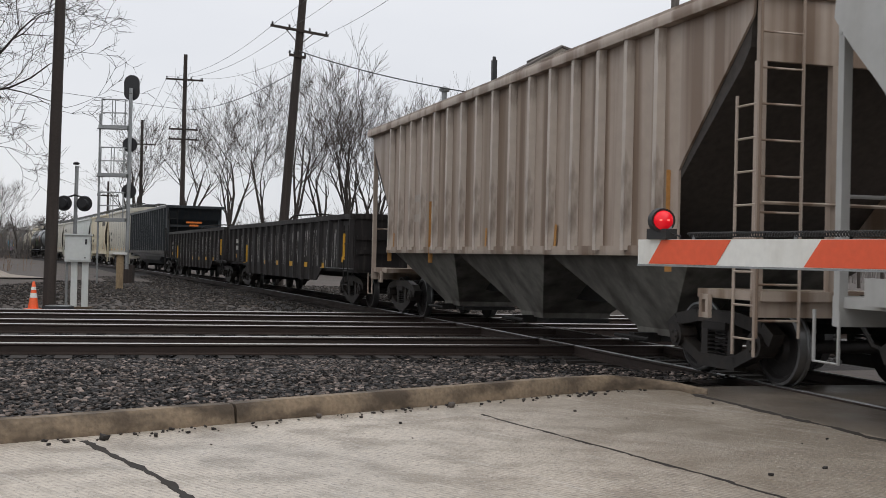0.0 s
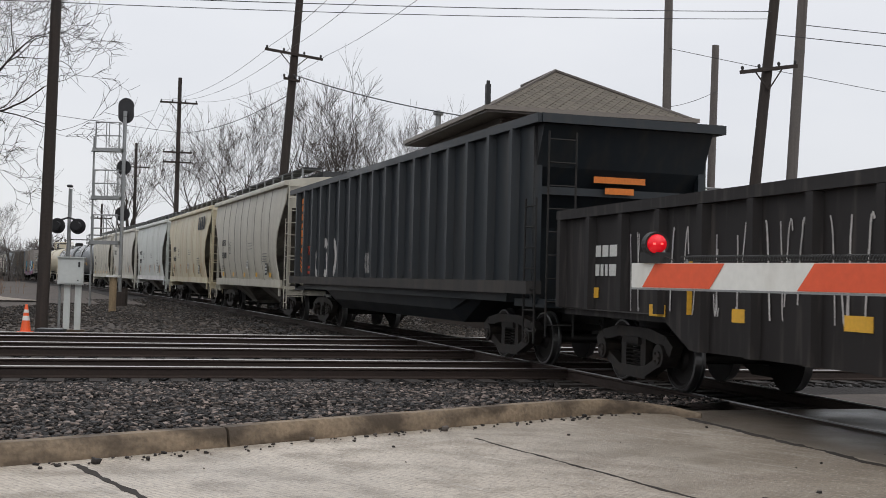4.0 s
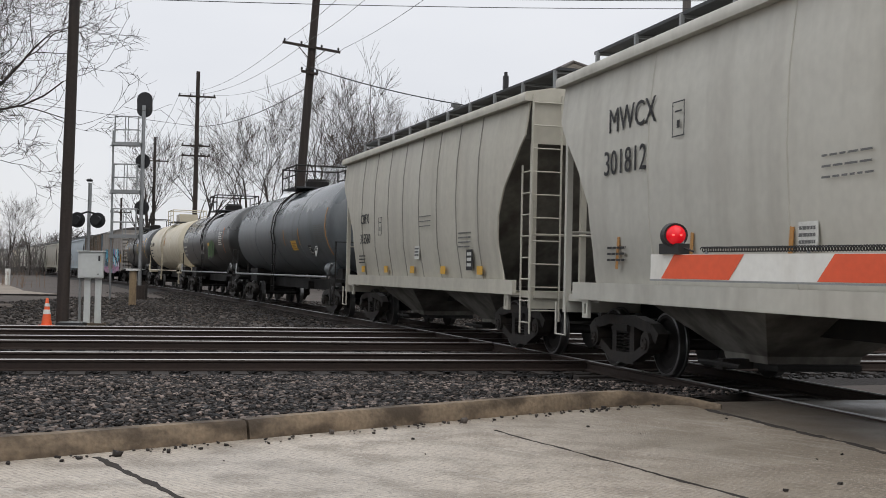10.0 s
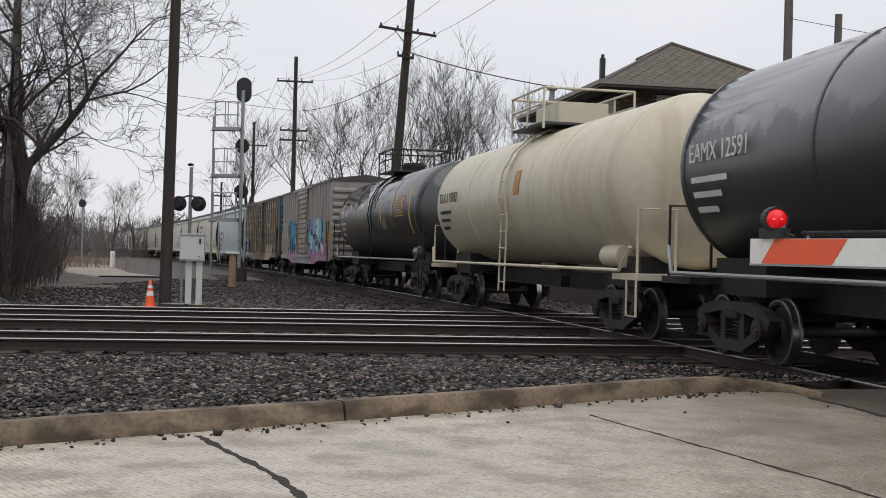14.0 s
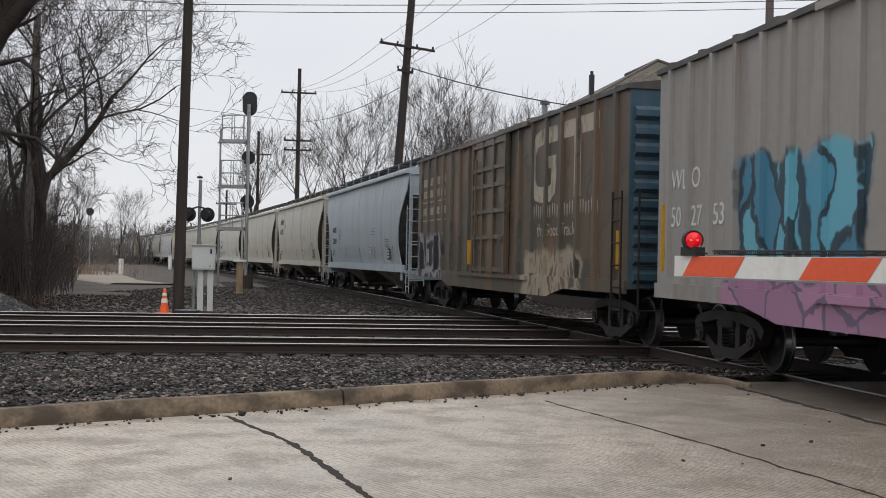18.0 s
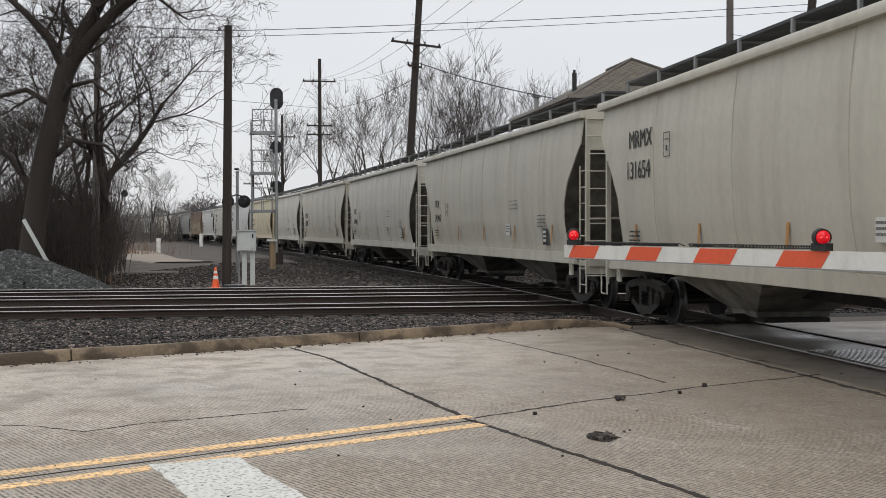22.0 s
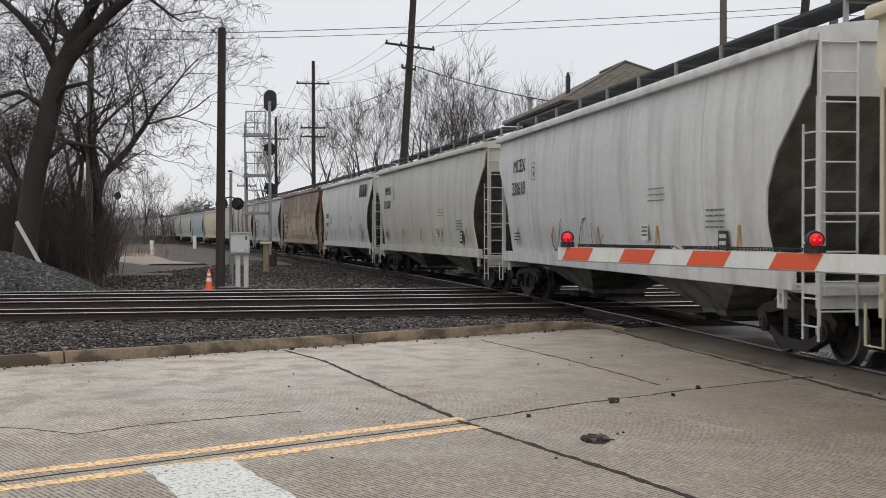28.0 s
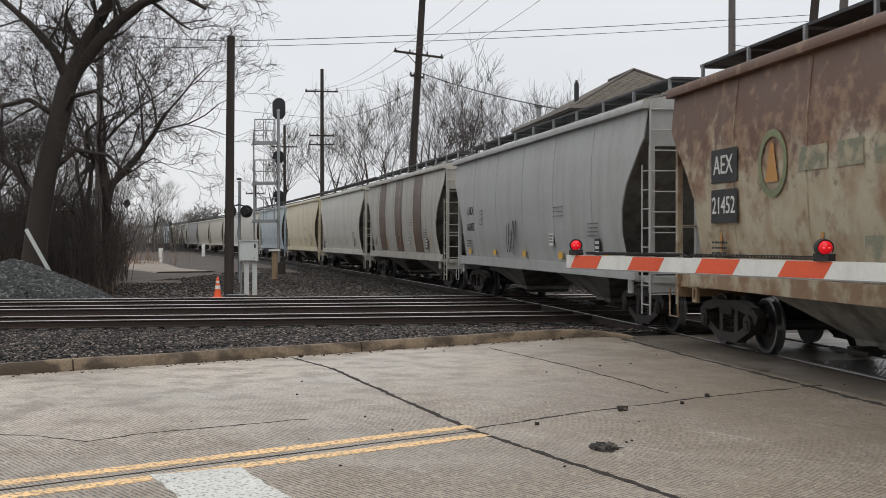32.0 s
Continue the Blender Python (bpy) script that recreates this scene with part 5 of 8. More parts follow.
# ---------------- freight train: tank cars ----------------
def tank_car(L, paint, label, rail_paint=None, marks=None, letter=M_WHITETXT, r=1.46, stripes=None, prints=None):
    root = thing("tank_car", label, "rail car", group="freight train cars")
    zc, e = 2.62, L / 2 - 1.35
    prof = []
    for k in range(7):
        t = math.pi / 2 * k / 6
        prof.append((-e - 0.55 * math.cos(t) + 0.0, max(0.02, r * math.sin(t))))
    prof += [(-a, q) for a, q in reversed(prof)]
    part("tank_shell", Build().lathe((0, 0, zc), "x", prof, 48), paint, root, smooth=True)
    for x in np.linspace(-e + 0.1, e - 0.1, 5):
        part("weld_band", shared("weld_band" + paint.name, lambda: Build().lathe((0, 0, 0), "x", [(-0.03, r - 0.01), (-0.025, r + 0.008), (0.025, r + 0.008), (0.03, r - 0.01)], 48), True), paint, root).location = (x, 0, zc)
    rp = rail_paint or M_UNDER
    # manway, platform and railing on top
    part("manway", Build().lathe((0, 0, zc + r - 0.05), "z", [(0, 0.42), (0.34, 0.42), (0.36, 0.36), (0.42, 0.34), (0.44, 0.1)], 20), paint if rail_paint else M_UNDER, root)
    part("platform", Build().box((0, 0, zc + r + 0.02), (2.3, 2.0, 0.05)), M_GRATE, root)
    b = Build()
    zr = zc + r
    for s in (-1, 1):
        b.tube([(-1.15, s * 1.0, zr - 0.1), (-1.15, s * 1.0, zr + 0.75), (1.15, s * 1.0, zr + 0.75), (1.15, s * 1.0, zr - 0.1)], 0.028, 6)
        b.tube([(-1.15, s * 1.0, zr + 0.42), (1.15, s * 1.0, zr + 0.42)], 0.024, 6)
        b.tube([(0, s * 1.0, zr), (0, s * 1.0, zr + 0.75)], 0.024, 6)
        b.tube([(s * 1.15, -1.0, zr + 0.75), (s * 1.15, 1.0, zr + 0.75)], 0.028, 6)
    part("platform_railing", b, rp, root)
    # ladder on both sides, bent to the shell
    for s in (-1, 1):
        b = Build()
        for dx in (-0.22, 0.22):
            pts = []
            for k in range(9):
                t = radians(-75 + 150 * k / 8)
                pts.append((dx, s * (r + 0.09) * math.cos(t), zc + (r + 0.09) * math.sin(t)))
            pts = [(dx, s * 1.5, 0.55)] + [p for p in pts if p[2] > 1.7]
            b.tube(pts, 0.024, 6)
        for k in range(8):
            z = 0.75 + 0.36 * k
            y = s * (1.5 if z < 1.9 else math.sqrt(max(0.1, (r + 0.09) ** 2 - (z - zc) ** 2)))
            b.tube([(-0.22, y, z), (0.22, y, z)], 0.016, 6)
        part("ladder", b, rp, root)
        part("side_handrail", Build().tube([(-e - 0.5, s * 1.42, 1.5), (-e - 0.2, s * 1.48, 1.12), (e + 0.2, s * 1.48, 1.12), (e + 0.5, s * 1.42, 1.5)], 0.032, 8), rail_paint or M_GALV, root)
        part("end_platform", Build().box((s * (L / 2 - 1.1), 0, 1.02), (1.1, 2.8, 0.1)), rp, root)
        part("end_railing", Build().tube([(s * (L / 2 - 0.7), -1.35, 1.0), (s * (L / 2 - 0.7), -1.35, 2.1), (s * (L / 2 - 0.7), -0.7, 2.1), (s * (L / 2 - 0.7), -0.7, 1.0)], 0.024, 6).tube([(s * (L / 2 - 0.7), 1.35, 1.0), (s * (L / 2 - 0.7), 1.35, 2.1), (s * (L / 2 - 0.7), 0.7, 2.1), (s * (L / 2 - 0.7), 0.7, 1.0)], 0.024, 6), rp, root)
        part("step", Build().tube([(s * (L / 2 - 0.8) - 0.2, -s * 1.4, 1.0), (s * (L / 2 - 0.8) - 0.2, -s * 1.4, 0.4), (s * (L / 2 - 0.8) + 0.2, -s * 1.4, 0.4), (s * (L / 2 - 0.8) + 0.2, -s * 1.4, 1.0)], 0.02, 6), rp, root)
        part("tank_saddle", Build().box((s * (L / 2 - 2.3), 0, 1.1), (1.6, 1.9, 0.5)), M_UNDER, root)
    part("bottom_outlet", Build().lathe((0, 0, 0.7), "z", [(0, 0.16), (0.3, 0.18), (0.5, 0.28)], 12).box((0.5, -0.3, 0.8), (0.5, 0.2, 0.25)), M_UNDER, root)
    part("air_reservoir", Build().lathe((e - 1.2, -0.95, 1.35), "x", [(-0.45, 0.05), (-0.4, 0.2), (0.4, 0.2), (0.45, 0.05)], 14), paint, root, smooth=True)

    def curved(name, x0, x1, z0, z1, material, lift=0.012):
        rings = []
        for z in np.linspace(z0, z1, 6):
            y = -math.sqrt(max(0.0, (r + lift) ** 2 - (z - zc) ** 2))
            rings.append([(x0, y, z), (x1, y, z)])
        part(name, Build().loft(rings, closed=False), material, root)

    if marks:
        lettering(root, marks, -e + 0.35, 2.75, 0.36, letter, -r - 0.02)
        for k in range(3):
            curved("small_print", -e + 0.4, -e + 1.6 - 0.25 * k, 2.36 - 0.2 * k, 2.44 - 0.2 * k, letter)
    for x0, x1, z0, z1, m in stripes or []:
        curved("painted_panel", x0, x1, z0, z1, m)
    for x0, x1, z0, z1, m, n in prints or []:
        for k in range(n):
            z = z0 + (z1 - z0) * k / n
            curved("print_line", x0, x1 - 0.12 * ((k * 7) % 3), z, z + (z1 - z0) / n * 0.5, m)
    add_ends(root, L)
    for x in (-(L / 2 - 2.3), L / 2 - 2.3):
        add_truck(root, x)
    return root, curved


# ---------------- freight train: boxcars ----------------
def boxcar(L, paint, door_paint, end_paint, label, nrib=9, panelled=False):
    root = thing("boxcar", label, "rail car", group="freight train cars")
    e, w, zb, zt = L / 2 - 0.75, 1.5, 0.98, 4.35
    part("body", Build().box((0, 0, (zb + zt) / 2), (2 * e, 2 * w, zt - zb)), paint, root)
    prof = [(-1.56, 4.28), (-1.56, 4.36), (0, 4.58), (1.56, 4.36), (1.56, 4.28)]
    part("roof", Build().loft([[(x, y, z) for y, z in prof] for x in (-e - 0.05, e + 0.05)]), P_ROOFDARK, root)
    b = Build()
    for i in range(14):
        x = -e + 0.5 + (2 * e - 1) * i / 13
        b.loft([[(x + o, y, z + 0.03) for y, z in ((-1.56, 4.36), (0, 4.58), (1.56, 4.36))] + [(x + o, y, z - 0.02) for y, z in ((1.56, 4.36), (0, 4.58), (-1.56, 4.36))] for o in (-0.06, 0.06)])
    part("roof_ribs", b, P_ROOFDARK, root)
    for s in (-1, 1):
        part("side_sill", Build().loft([[(x, s * (w + o), z) for o, z in ((0.0, zz), (0.05, zz), (0.05, 1.12), (0.0, 1.12))] for x, zz in ((-e, 0.9), (-e + 3.2, 0.9), (-e + 4.2, 0.72), (e - 4.2, 0.72), (e - 3.2, 0.9), (e, 0.9))]), paint, root)
        for side in (-1, 1):
            for i in range(nrib):
                x = side * (1.75 + (e - 1.85) * (i + 0.5) / nrib)
                part("side_post", Build().loft([[(x + dx, s * (w + dy), z) for dx, dy in ((-0.07, 0.0), (0.07, 0.0), (0.05, 0.06), (-0.05, 0.06))] for z in (1.1, 4.28)]), paint, root)
        d = part("door", Build().box((0, s * (w + 0.05), 2.68), (3.0, 0.06, 3.15)), door_paint, root)
        if panelled:
            for z in (1.2, 1.95, 2.55, 3.15, 3.55, 4.12):
                part("door_rail", shared("door_rail" + door_paint.name, lambda: Build().box((0, 0, 0), (2.9, 0.05, 0.1))), door_paint, d).location = (0, s * (w + 0.1), z)
            for x in (-1.42, -0.5, 0.45, 1.42):
                part("door_stile", shared("door_stile" + door_paint.name, lambda: Build().box((0, 0, 2.66), (0.11, 0.06, 3.1))), door_paint, d).location = (x, s * (w + 0.105), 0)
        else:
            for k in range(13):
                part("door_rib", shared("door_rib" + door_paint.name, lambda: Build().loft([[(x, -0.03, -0.06), (x, 0.03, -0.02), (x, 0.03, 0.02), (x, -0.03, 0.06)] for x in (-1.4, 1.4)])), door_paint, d).matrix_basis = pose(0, s * (w + 0.095), 1.25 + 0.235 * k, 0, 0, 0 if s > 0 else 180)
        part("door_lock_bar", Build().box((-1.1, s * (w + 0.13), 2.5), (0.06, 0.05, 2.6)), door_paint, d)
        part("door_latch", Build().box((1.25, s * (w + 0.13), 1.9), (0.3, 0.06, 0.12)), door_paint, d)
        part("door_track", Build().box((0, s * (w + 0.06), 4.28), (6.0, 0.1, 0.09)), paint, root)
        part("door_track", Build().box((0, s * (w + 0.06), 1.06), (6.0, 0.1, 0.09)), paint, root)
        o = part("corrugated_end", Build().box((s * e, 0, (zb + zt) / 2), (0.03, 3.0, zt - zb)), end_paint, root)
        for k in range(10):
            part("end_rib", shared("end_rib%d%.2f" % (s, e) + end_paint.name, lambda: Build().loft([[(s * e, y, -0.13), (s * e, y, 0.13), (s * (e + 0.1), y, 0.05), (s * (e + 0.1), y, -0.05)] for y in (-1.42, 1.42)])), end_paint, o).location = (0, 0, zb + 0.2 + 0.3 * k)
        part("corner_ladder", shared("box_ladder", lambda: ladder_mesh(0.42, 0.45, 2.6, 6, "x")), M_UNDER, root).matrix_basis = pose(s * (e - 0.3), -1.58 * s, 0)
        part("end_ladder", shared("box_ladder_e", lambda: ladder_mesh(0.42, 0.45, 2.6, 6, "y")), M_UNDER, root).matrix_basis = pose(s * (e + 0.14), -1.15 * s, 0)
    add_ends(root, L)
    for x in (-(L / 2 - 2.4), L / 2 - 2.4):
        add_truck(root, x)
    return root, e, w



# ---------------- freight train: the consist, front to back ----------------
M_OLDGREEN = mat("worn_green_print", (0.20, 0.20, 0.14), 0.7, var=0.3, scale=3, dirt=(0.38, 0.32, 0.22), dirt_amt=0.9, dirt_scale=(1, 1, 1), dscale=5, dirt_lo=0.45, dirt_hi=0.6)
P_BAND = car_paint("rust_band", (0.13, 0.08, 0.052), dirt=(0.07, 0.042, 0.03), amt=0.7)
M_FADEDMARK = mat("ghost_of_old_lettering", (0.40, 0.355, 0.31), 0.6, var=0.3, scale=5)
M_CREAMTXT = mat("faded_cream_paint", (0.40, 0.35, 0.27), 0.6, var=0.25, scale=4, dirt=(0.09, 0.065, 0.045), dirt_amt=0.8, dirt_scale=(1, 1, 0.4), dscale=4, dirt_lo=0.5, dirt_hi=0.66)
GAPS = [-18.5, -3.5, 14.8, 34.9, 54.6, 73.6, 88.8, 103.6, 118.3, 132.8, 147.5, 166.1, 184.2, 200.1, 216.6, 234.4, 252.9, 271.5, 290.3, 309.7, 328.3, 348.0, 364.4, 382.5, 402.0, 421.2, 439.1, 458.3, 477.3, 494.8, 512.0]
while GAPS[-1] < 765:
    GAPS.append(GAPS[-1] + 18.2)


def length(i):
    return GAPS[i + 1] - GAPS[i]


CARS = []


def place(i, root):
    CARS.append((root, (GAPS[i] + GAPS[i + 1]) / 2, length(i)))
    return root


def consist():
    place(0, covered_hopper(length(0), P_GREY, "grimy grey covered hopper car ahead of the ribbed one"))
    c = place(1, covered_hopper(length(1), P_BROWN, "weathered brown-grey ribbed hopper car streaked with rust", None, True, 16, 3))
    L = length(1)
    patch(c, "faded_marks", bars(2, -(L / 2 - 4.4), 2.5, 1.1, 0.8, gap=0.62), M_FADEDMARK, -1.466)
    for x in (-(L / 2 - 2.6), -(L / 2 - 5.8), L / 2 - 2.6):
        patch(c, "paint_stripe", Build().beam((x, 0, 1.2), (x, 0, 2.4), 0.006, 0.09), M_OCHRE, -1.466)
    place(2, gondola(length(2), "sooty black gondola car with pale scrawls and yellow reflectors", "one"))
    place(3, gondola(length(3), "low black gondola car dusted with soot", "second"))
    place(4, tub_car(length(4), "dark slate ribbed tub hopper with orange blocks and spray tags"))
    place(5, covered_hopper(length(5), P_TAN, "beige-grey covered hopper with rounded sides and yellow reflectors", ("CBFX", "315480"), nseam=8, tags="yellow"))
    place(6, covered_hopper(length(6), P_CREAM, "faded cream covered hopper with rust streaks and dark emblem", ("MRMX", "130158"), nseam=5, brand=True))
    place(7, covered_hopper(length(7), P_PALEBLUE, "pale green-grey covered hopper with a white side sill", ("MWCX", "300211"), nseam=4, sill=P_WHITE))
    place(8, covered_hopper(length(8), P_LTGREY, "light grey covered hopper with rounded clean sides", ("MWCX", "301812"), nseam=3, high=True))
    place(9, covered_hopper(length(9), P_TAN, "beige-grey covered hopper, its seams dark with dirt", ("CBFX", "315560"), nseam=8, tags="yellow"))
    L = length(10)
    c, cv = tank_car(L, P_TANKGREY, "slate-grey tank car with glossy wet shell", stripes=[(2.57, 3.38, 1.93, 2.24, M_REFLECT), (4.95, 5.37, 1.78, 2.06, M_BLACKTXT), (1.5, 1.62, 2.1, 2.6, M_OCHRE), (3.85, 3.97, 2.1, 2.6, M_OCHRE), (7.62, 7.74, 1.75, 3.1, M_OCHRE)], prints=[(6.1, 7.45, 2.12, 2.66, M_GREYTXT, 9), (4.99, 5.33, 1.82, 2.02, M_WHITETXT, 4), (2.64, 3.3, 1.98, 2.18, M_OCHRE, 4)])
    place(10, c)
    for x, z, m in ((6.04, 1.93, M_WHITETXT), (6.75, 1.42, M_REDTXT)):
        y = -math.sqrt(1.475 ** 2 - (z - 2.62) ** 2) - 0.03
        patch(c, "placard", Build().add([(x, 0, z - 0.24), (x + 0.24, 0, z), (x, 0, z + 0.24), (x - 0.24, 0, z)], [(0, 1, 2, 3)]), m, y, "diamond placard")
    lettering(c, "HOT", 5.88, 1.93, 0.15, M_BLACKTXT, -math.sqrt(1.475 ** 2 - 0.69 ** 2) - 0.036)
    L = length(11)
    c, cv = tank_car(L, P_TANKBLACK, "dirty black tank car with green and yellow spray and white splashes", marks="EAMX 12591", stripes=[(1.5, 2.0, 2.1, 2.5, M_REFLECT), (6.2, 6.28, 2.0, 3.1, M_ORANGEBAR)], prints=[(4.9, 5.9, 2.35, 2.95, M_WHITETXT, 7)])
    place(11, c)
    rnd = random.Random(3)
    patch(c, "green_spray", strokes(rnd, 2.0, 3.6, 1.9, 2.5, 6, 0.13), M_SPRAYGREEN, -1.475)
    patch(c, "white_splash", strokes(rnd, -0.8, 0.6, 2.0, 3.1, 7, 0.025), M_SPRAYPALE, -1.478)
    c, cv = tank_car(length(12), P_TANKWHITE, "cream-white tank car with tan rust stains", rail_paint=P_TANKWHITE, marks="TILX 110787", letter=M_BLACKTXT, stripes=[(0.6, 1.0, 2.6, 3.1, M_OCHRE)])
    place(12, c)
    part("valve_box", Build().box((0, 0, 4.35), (1.6, 1.1, 0.5)), P_TANKWHITE, c)
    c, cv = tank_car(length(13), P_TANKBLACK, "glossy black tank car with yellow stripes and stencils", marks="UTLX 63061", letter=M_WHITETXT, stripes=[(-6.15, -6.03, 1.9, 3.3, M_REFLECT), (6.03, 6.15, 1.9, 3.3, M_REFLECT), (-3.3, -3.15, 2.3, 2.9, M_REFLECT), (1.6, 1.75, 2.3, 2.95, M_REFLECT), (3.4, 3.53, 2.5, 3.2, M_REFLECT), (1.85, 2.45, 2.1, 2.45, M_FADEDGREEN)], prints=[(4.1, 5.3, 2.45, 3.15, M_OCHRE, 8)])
    place(13, c)
    c, e, w = boxcar(length(14), P_BOXGREY, P_BOXDOOR, P_BOXGREY, "grey ribbed boxcar sprayed with pink and blue graffiti", 8)
    place(14, c)
    rnd = random.Random(11)
    patch(c, "scrawl", strokes(rnd, 5.0, 7.0, 2.9, 3.7, 5, 0.02, 0.6), M_SPRAYVIOLET, -w - 0.004)
    for i, (up, low) in enumerate((("WL", "50"), ("O", "27"), ("", "53"))):
        x = -(1.75 + (e - 1.85) * (7.45 - i) / 8)
        for text, z in ((up, 2.62), (low, 2.08)):
            if text:
                lettering(c, text, x, z, 0.42, M_WHITETXT, -w - 0.006)
    patch(c, "paint_stripe", Build().beam((e - 0.25, 0, 1.6), (e - 0.25, 0, 2.3), 0.006, 0.1), M_REFLECT, -w - 0.02)
    patch(c, "paint_stripe", Build().beam((-e + 0.3, 0, 1.3), (-e + 0.3, 0, 2.3), 0.006, 0.1), M_REFLECT, -w - 0.02)
    patch(c, "door_tag", Build().box((-0.4, 0, 1.75), (0.4, 0.004, 0.25)), M_REFLECT, -w - 0.125)
    c, e, w = boxcar(length(15), P_GT, P_GT, P_GTEND, "rust-brown ribbed boxcar with faded white shapes and blue end", 7, True)
    place(15, c)
    # faded trade mark in plain blocks
    def ribbon(pts, h):
        b = Build()
        rings = []
        for i, p in enumerate(pts):
            d = Vector(pts[min(i + 1, len(pts) - 1)]) - Vector(pts[max(i - 1, 0)])
            q = Vector((-d.y, d.x)).normalized() * h
            rings.append([(p[0] + q.x, 0, p[1] + q.y), (p[0] - q.x, 0, p[1] - q.y)])
        return b.loft(rings, closed=False)

    hook = [(4.75, 3.92), (3.75, 3.92), (3.4, 3.86), (3.2, 3.62), (3.17, 3.3), (3.2, 3.0), (3.4, 2.8), (3.75, 2.75), (4.3, 2.75), (4.5, 2.85), (4.55, 3.05), (4.55, 3.42)]
    patch(c, "faded_trade_mark", ribbon(hook, 0.16), M_CREAMTXT, -w - 0.005)
    patch(c, "faded_trade_mark", ribbon([(4.7, 3.38), (4.1, 3.38)], 0.12), M_CREAMTXT, -w - 0.006)
    patch(c, "faded_trade_mark", ribbon([(5.1, 3.93), (7.1, 3.93)], 0.16), M_CREAMTXT, -w - 0.005)
    patch(c, "faded_trade_mark", ribbon([(5.95, 3.77), (5.95, 2.62)], 0.2), M_CREAMTXT, -w - 0.006)
    dash = shared("dash", lambda: Build().box((0, 0, 0), (0.05, 0.004, 0.24)))
    for i in range(26):
        part("tally_mark", dash, M_CREAMTXT, c).location = (3.3 + 0.15 * i, -w - 0.005, 2.42 + 0.03 * math.sin(i * 1.7))
    lettering(c, "the Good Track", 3.5, 2.02, 0.36, M_CREAMTXT, -w - 0.005)
    for z in (3.62, 3.28, 2.78):
        for i in range(4):
            patch(c, "faded_writing", bars(1, -7.75 + 0.78 * i, z, 0.56, 0.24, gap=0.1), M_CREAMTXT, -w - 0.005)
    for z in (3.05, 2.52):
        patch(c, "ruled_line", Build().box((-6.4, 0, z), (3.0, 0.004, 0.035)), M_CREAMTXT, -w - 0.005)
    patch(c, "paint_stripe", Build().beam((-1.9, 0, 1.3), (-1.9, 0, 1.9), 0.006, 0.1), M_REFLECT, -w - 0.066)
    patch(c, "paint_stripe", Build().beam((e - 0.4, 0, 1.3), (e - 0.4, 0, 1.95), 0.006, 0.08), M_REFLECT, -w - 0.01)
    place(16, covered_hopper(length(16), P_BLUEGREY, "blue-grey covered hopper with clean rounded sides", ("NAHX", "328365"), nseam=3))
    place(17, covered_hopper(length(17), P_OLIVE, "olive-grey covered hopper with dark slanted marks", ("MRMX", "131654"), nseam=4, high=True))
    place(18, covered_hopper(length(18), P_OLIVE, "olive-grey covered hopper with ochre drip stencils", ("TILX", "341467"), nseam=5))
    place(19, covered_hopper(length(19), P_LTGREY, "light grey covered hopper with ochre drip stencils", ("TILX", "341444"), nseam=5))
    place(20, covered_hopper(length(20), P_OLIVE, "olive-grey covered hopper with faint seams", ("NDYX", "807395"), nseam=6, big=1.3))
    place(21, covered_hopper(length(21), P_LTGREY, "dusty light grey covered hopper", None, nseam=4))
    place(22, covered_hopper(length(22), P_CREAM, "yellowed cream covered hopper with clean panels", ("ABTX", "58128"), nseam=6))
    c = place(23, covered_hopper(length(23), P_WHITE, "dull white covered hopper with faint scrawl along its side", ("MCEX", "330618"), nseam=4, high=True))
    patch(c, "scrawl", strokes(random.Random(8), -3.5, 0.5, 1.3, 2.0, 5, 0.018, 0.5), M_BLACKTXT, -1.55)
    place(24, covered_hopper(length(24), P_LTGREY, "light grey covered hopper with large dark marks", ("MRMX", "131000"), nseam=4, high=True))
    place(25, covered_hopper(length(25), P_WHITE, "white covered hopper with dark slanted emblem", ("GACX", "29622"), nseam=4, brand=True))
    c = place(26, covered_hopper(length(26), P_RUSTY, "tan covered hopper badly eaten by rust", None, nseam=6))
    L = length(26)
    for z in (2.82, 2.22):
        patch(c, "number_panel", Build().box((-(L / 2 - 3.3), 0, z), (1.0, 0.004, 0.5)), M_BLACKTXT, -1.585)
    lettering(c, "AEX", -(L / 2 - 2.9), 2.82, 0.4, M_WHITETXT, -1.592)
    lettering(c, "21452", -(L / 2 - 2.84), 2.22, 0.36, M_WHITETXT, -1.592)
    patch(c, "emblem_disc", Build().loft([[(-(L / 2 - 5.0) + q * math.cos(t), 0, 2.75 + q * math.sin(t)) for q in (0.36, 0.46)] for t in np.linspace(0, 2 * math.pi, 33)], closed=False), M_FADEDGREEN, -1.585, "faded green and yellow round emblem")
    x = -(L / 2 - 5.0)
    patch(c, "emblem_bell", Build().add([(x - 0.2, 0, 2.5), (x + 0.2, 0, 2.5), (x + 0.12, 0, 2.78), (x + 0.05, 0, 3.02), (x - 0.05, 0, 3.02), (x - 0.12, 0, 2.78)], [(0, 1, 2, 3, 4, 5)]), M_OCHRE, -1.592)
    patch(c, "faded_trade_name", bars(1, -(L / 2 - 5.8), 2.75, 5.2, 0.34, gap=0.1), M_OLDGREEN, -1.578)
    patch(c, "grey_band", Build().box((0.4, 0, 1.62), (5.2, 0.004, 0.3)), M_OLDGREEN, -1.515)
    c = place(27, covered_hopper(length(27), P_GREY, "mid-grey covered hopper with a small dark scrawl", ("LAKX", "860475"), nseam=5, tags="yellow"))
    patch(c, "scrawl", strokes(random.Random(4), -1.6, -0.6, 1.4, 2.2, 4, 0.025, 0.7), M_BLACKTXT, -1.57)
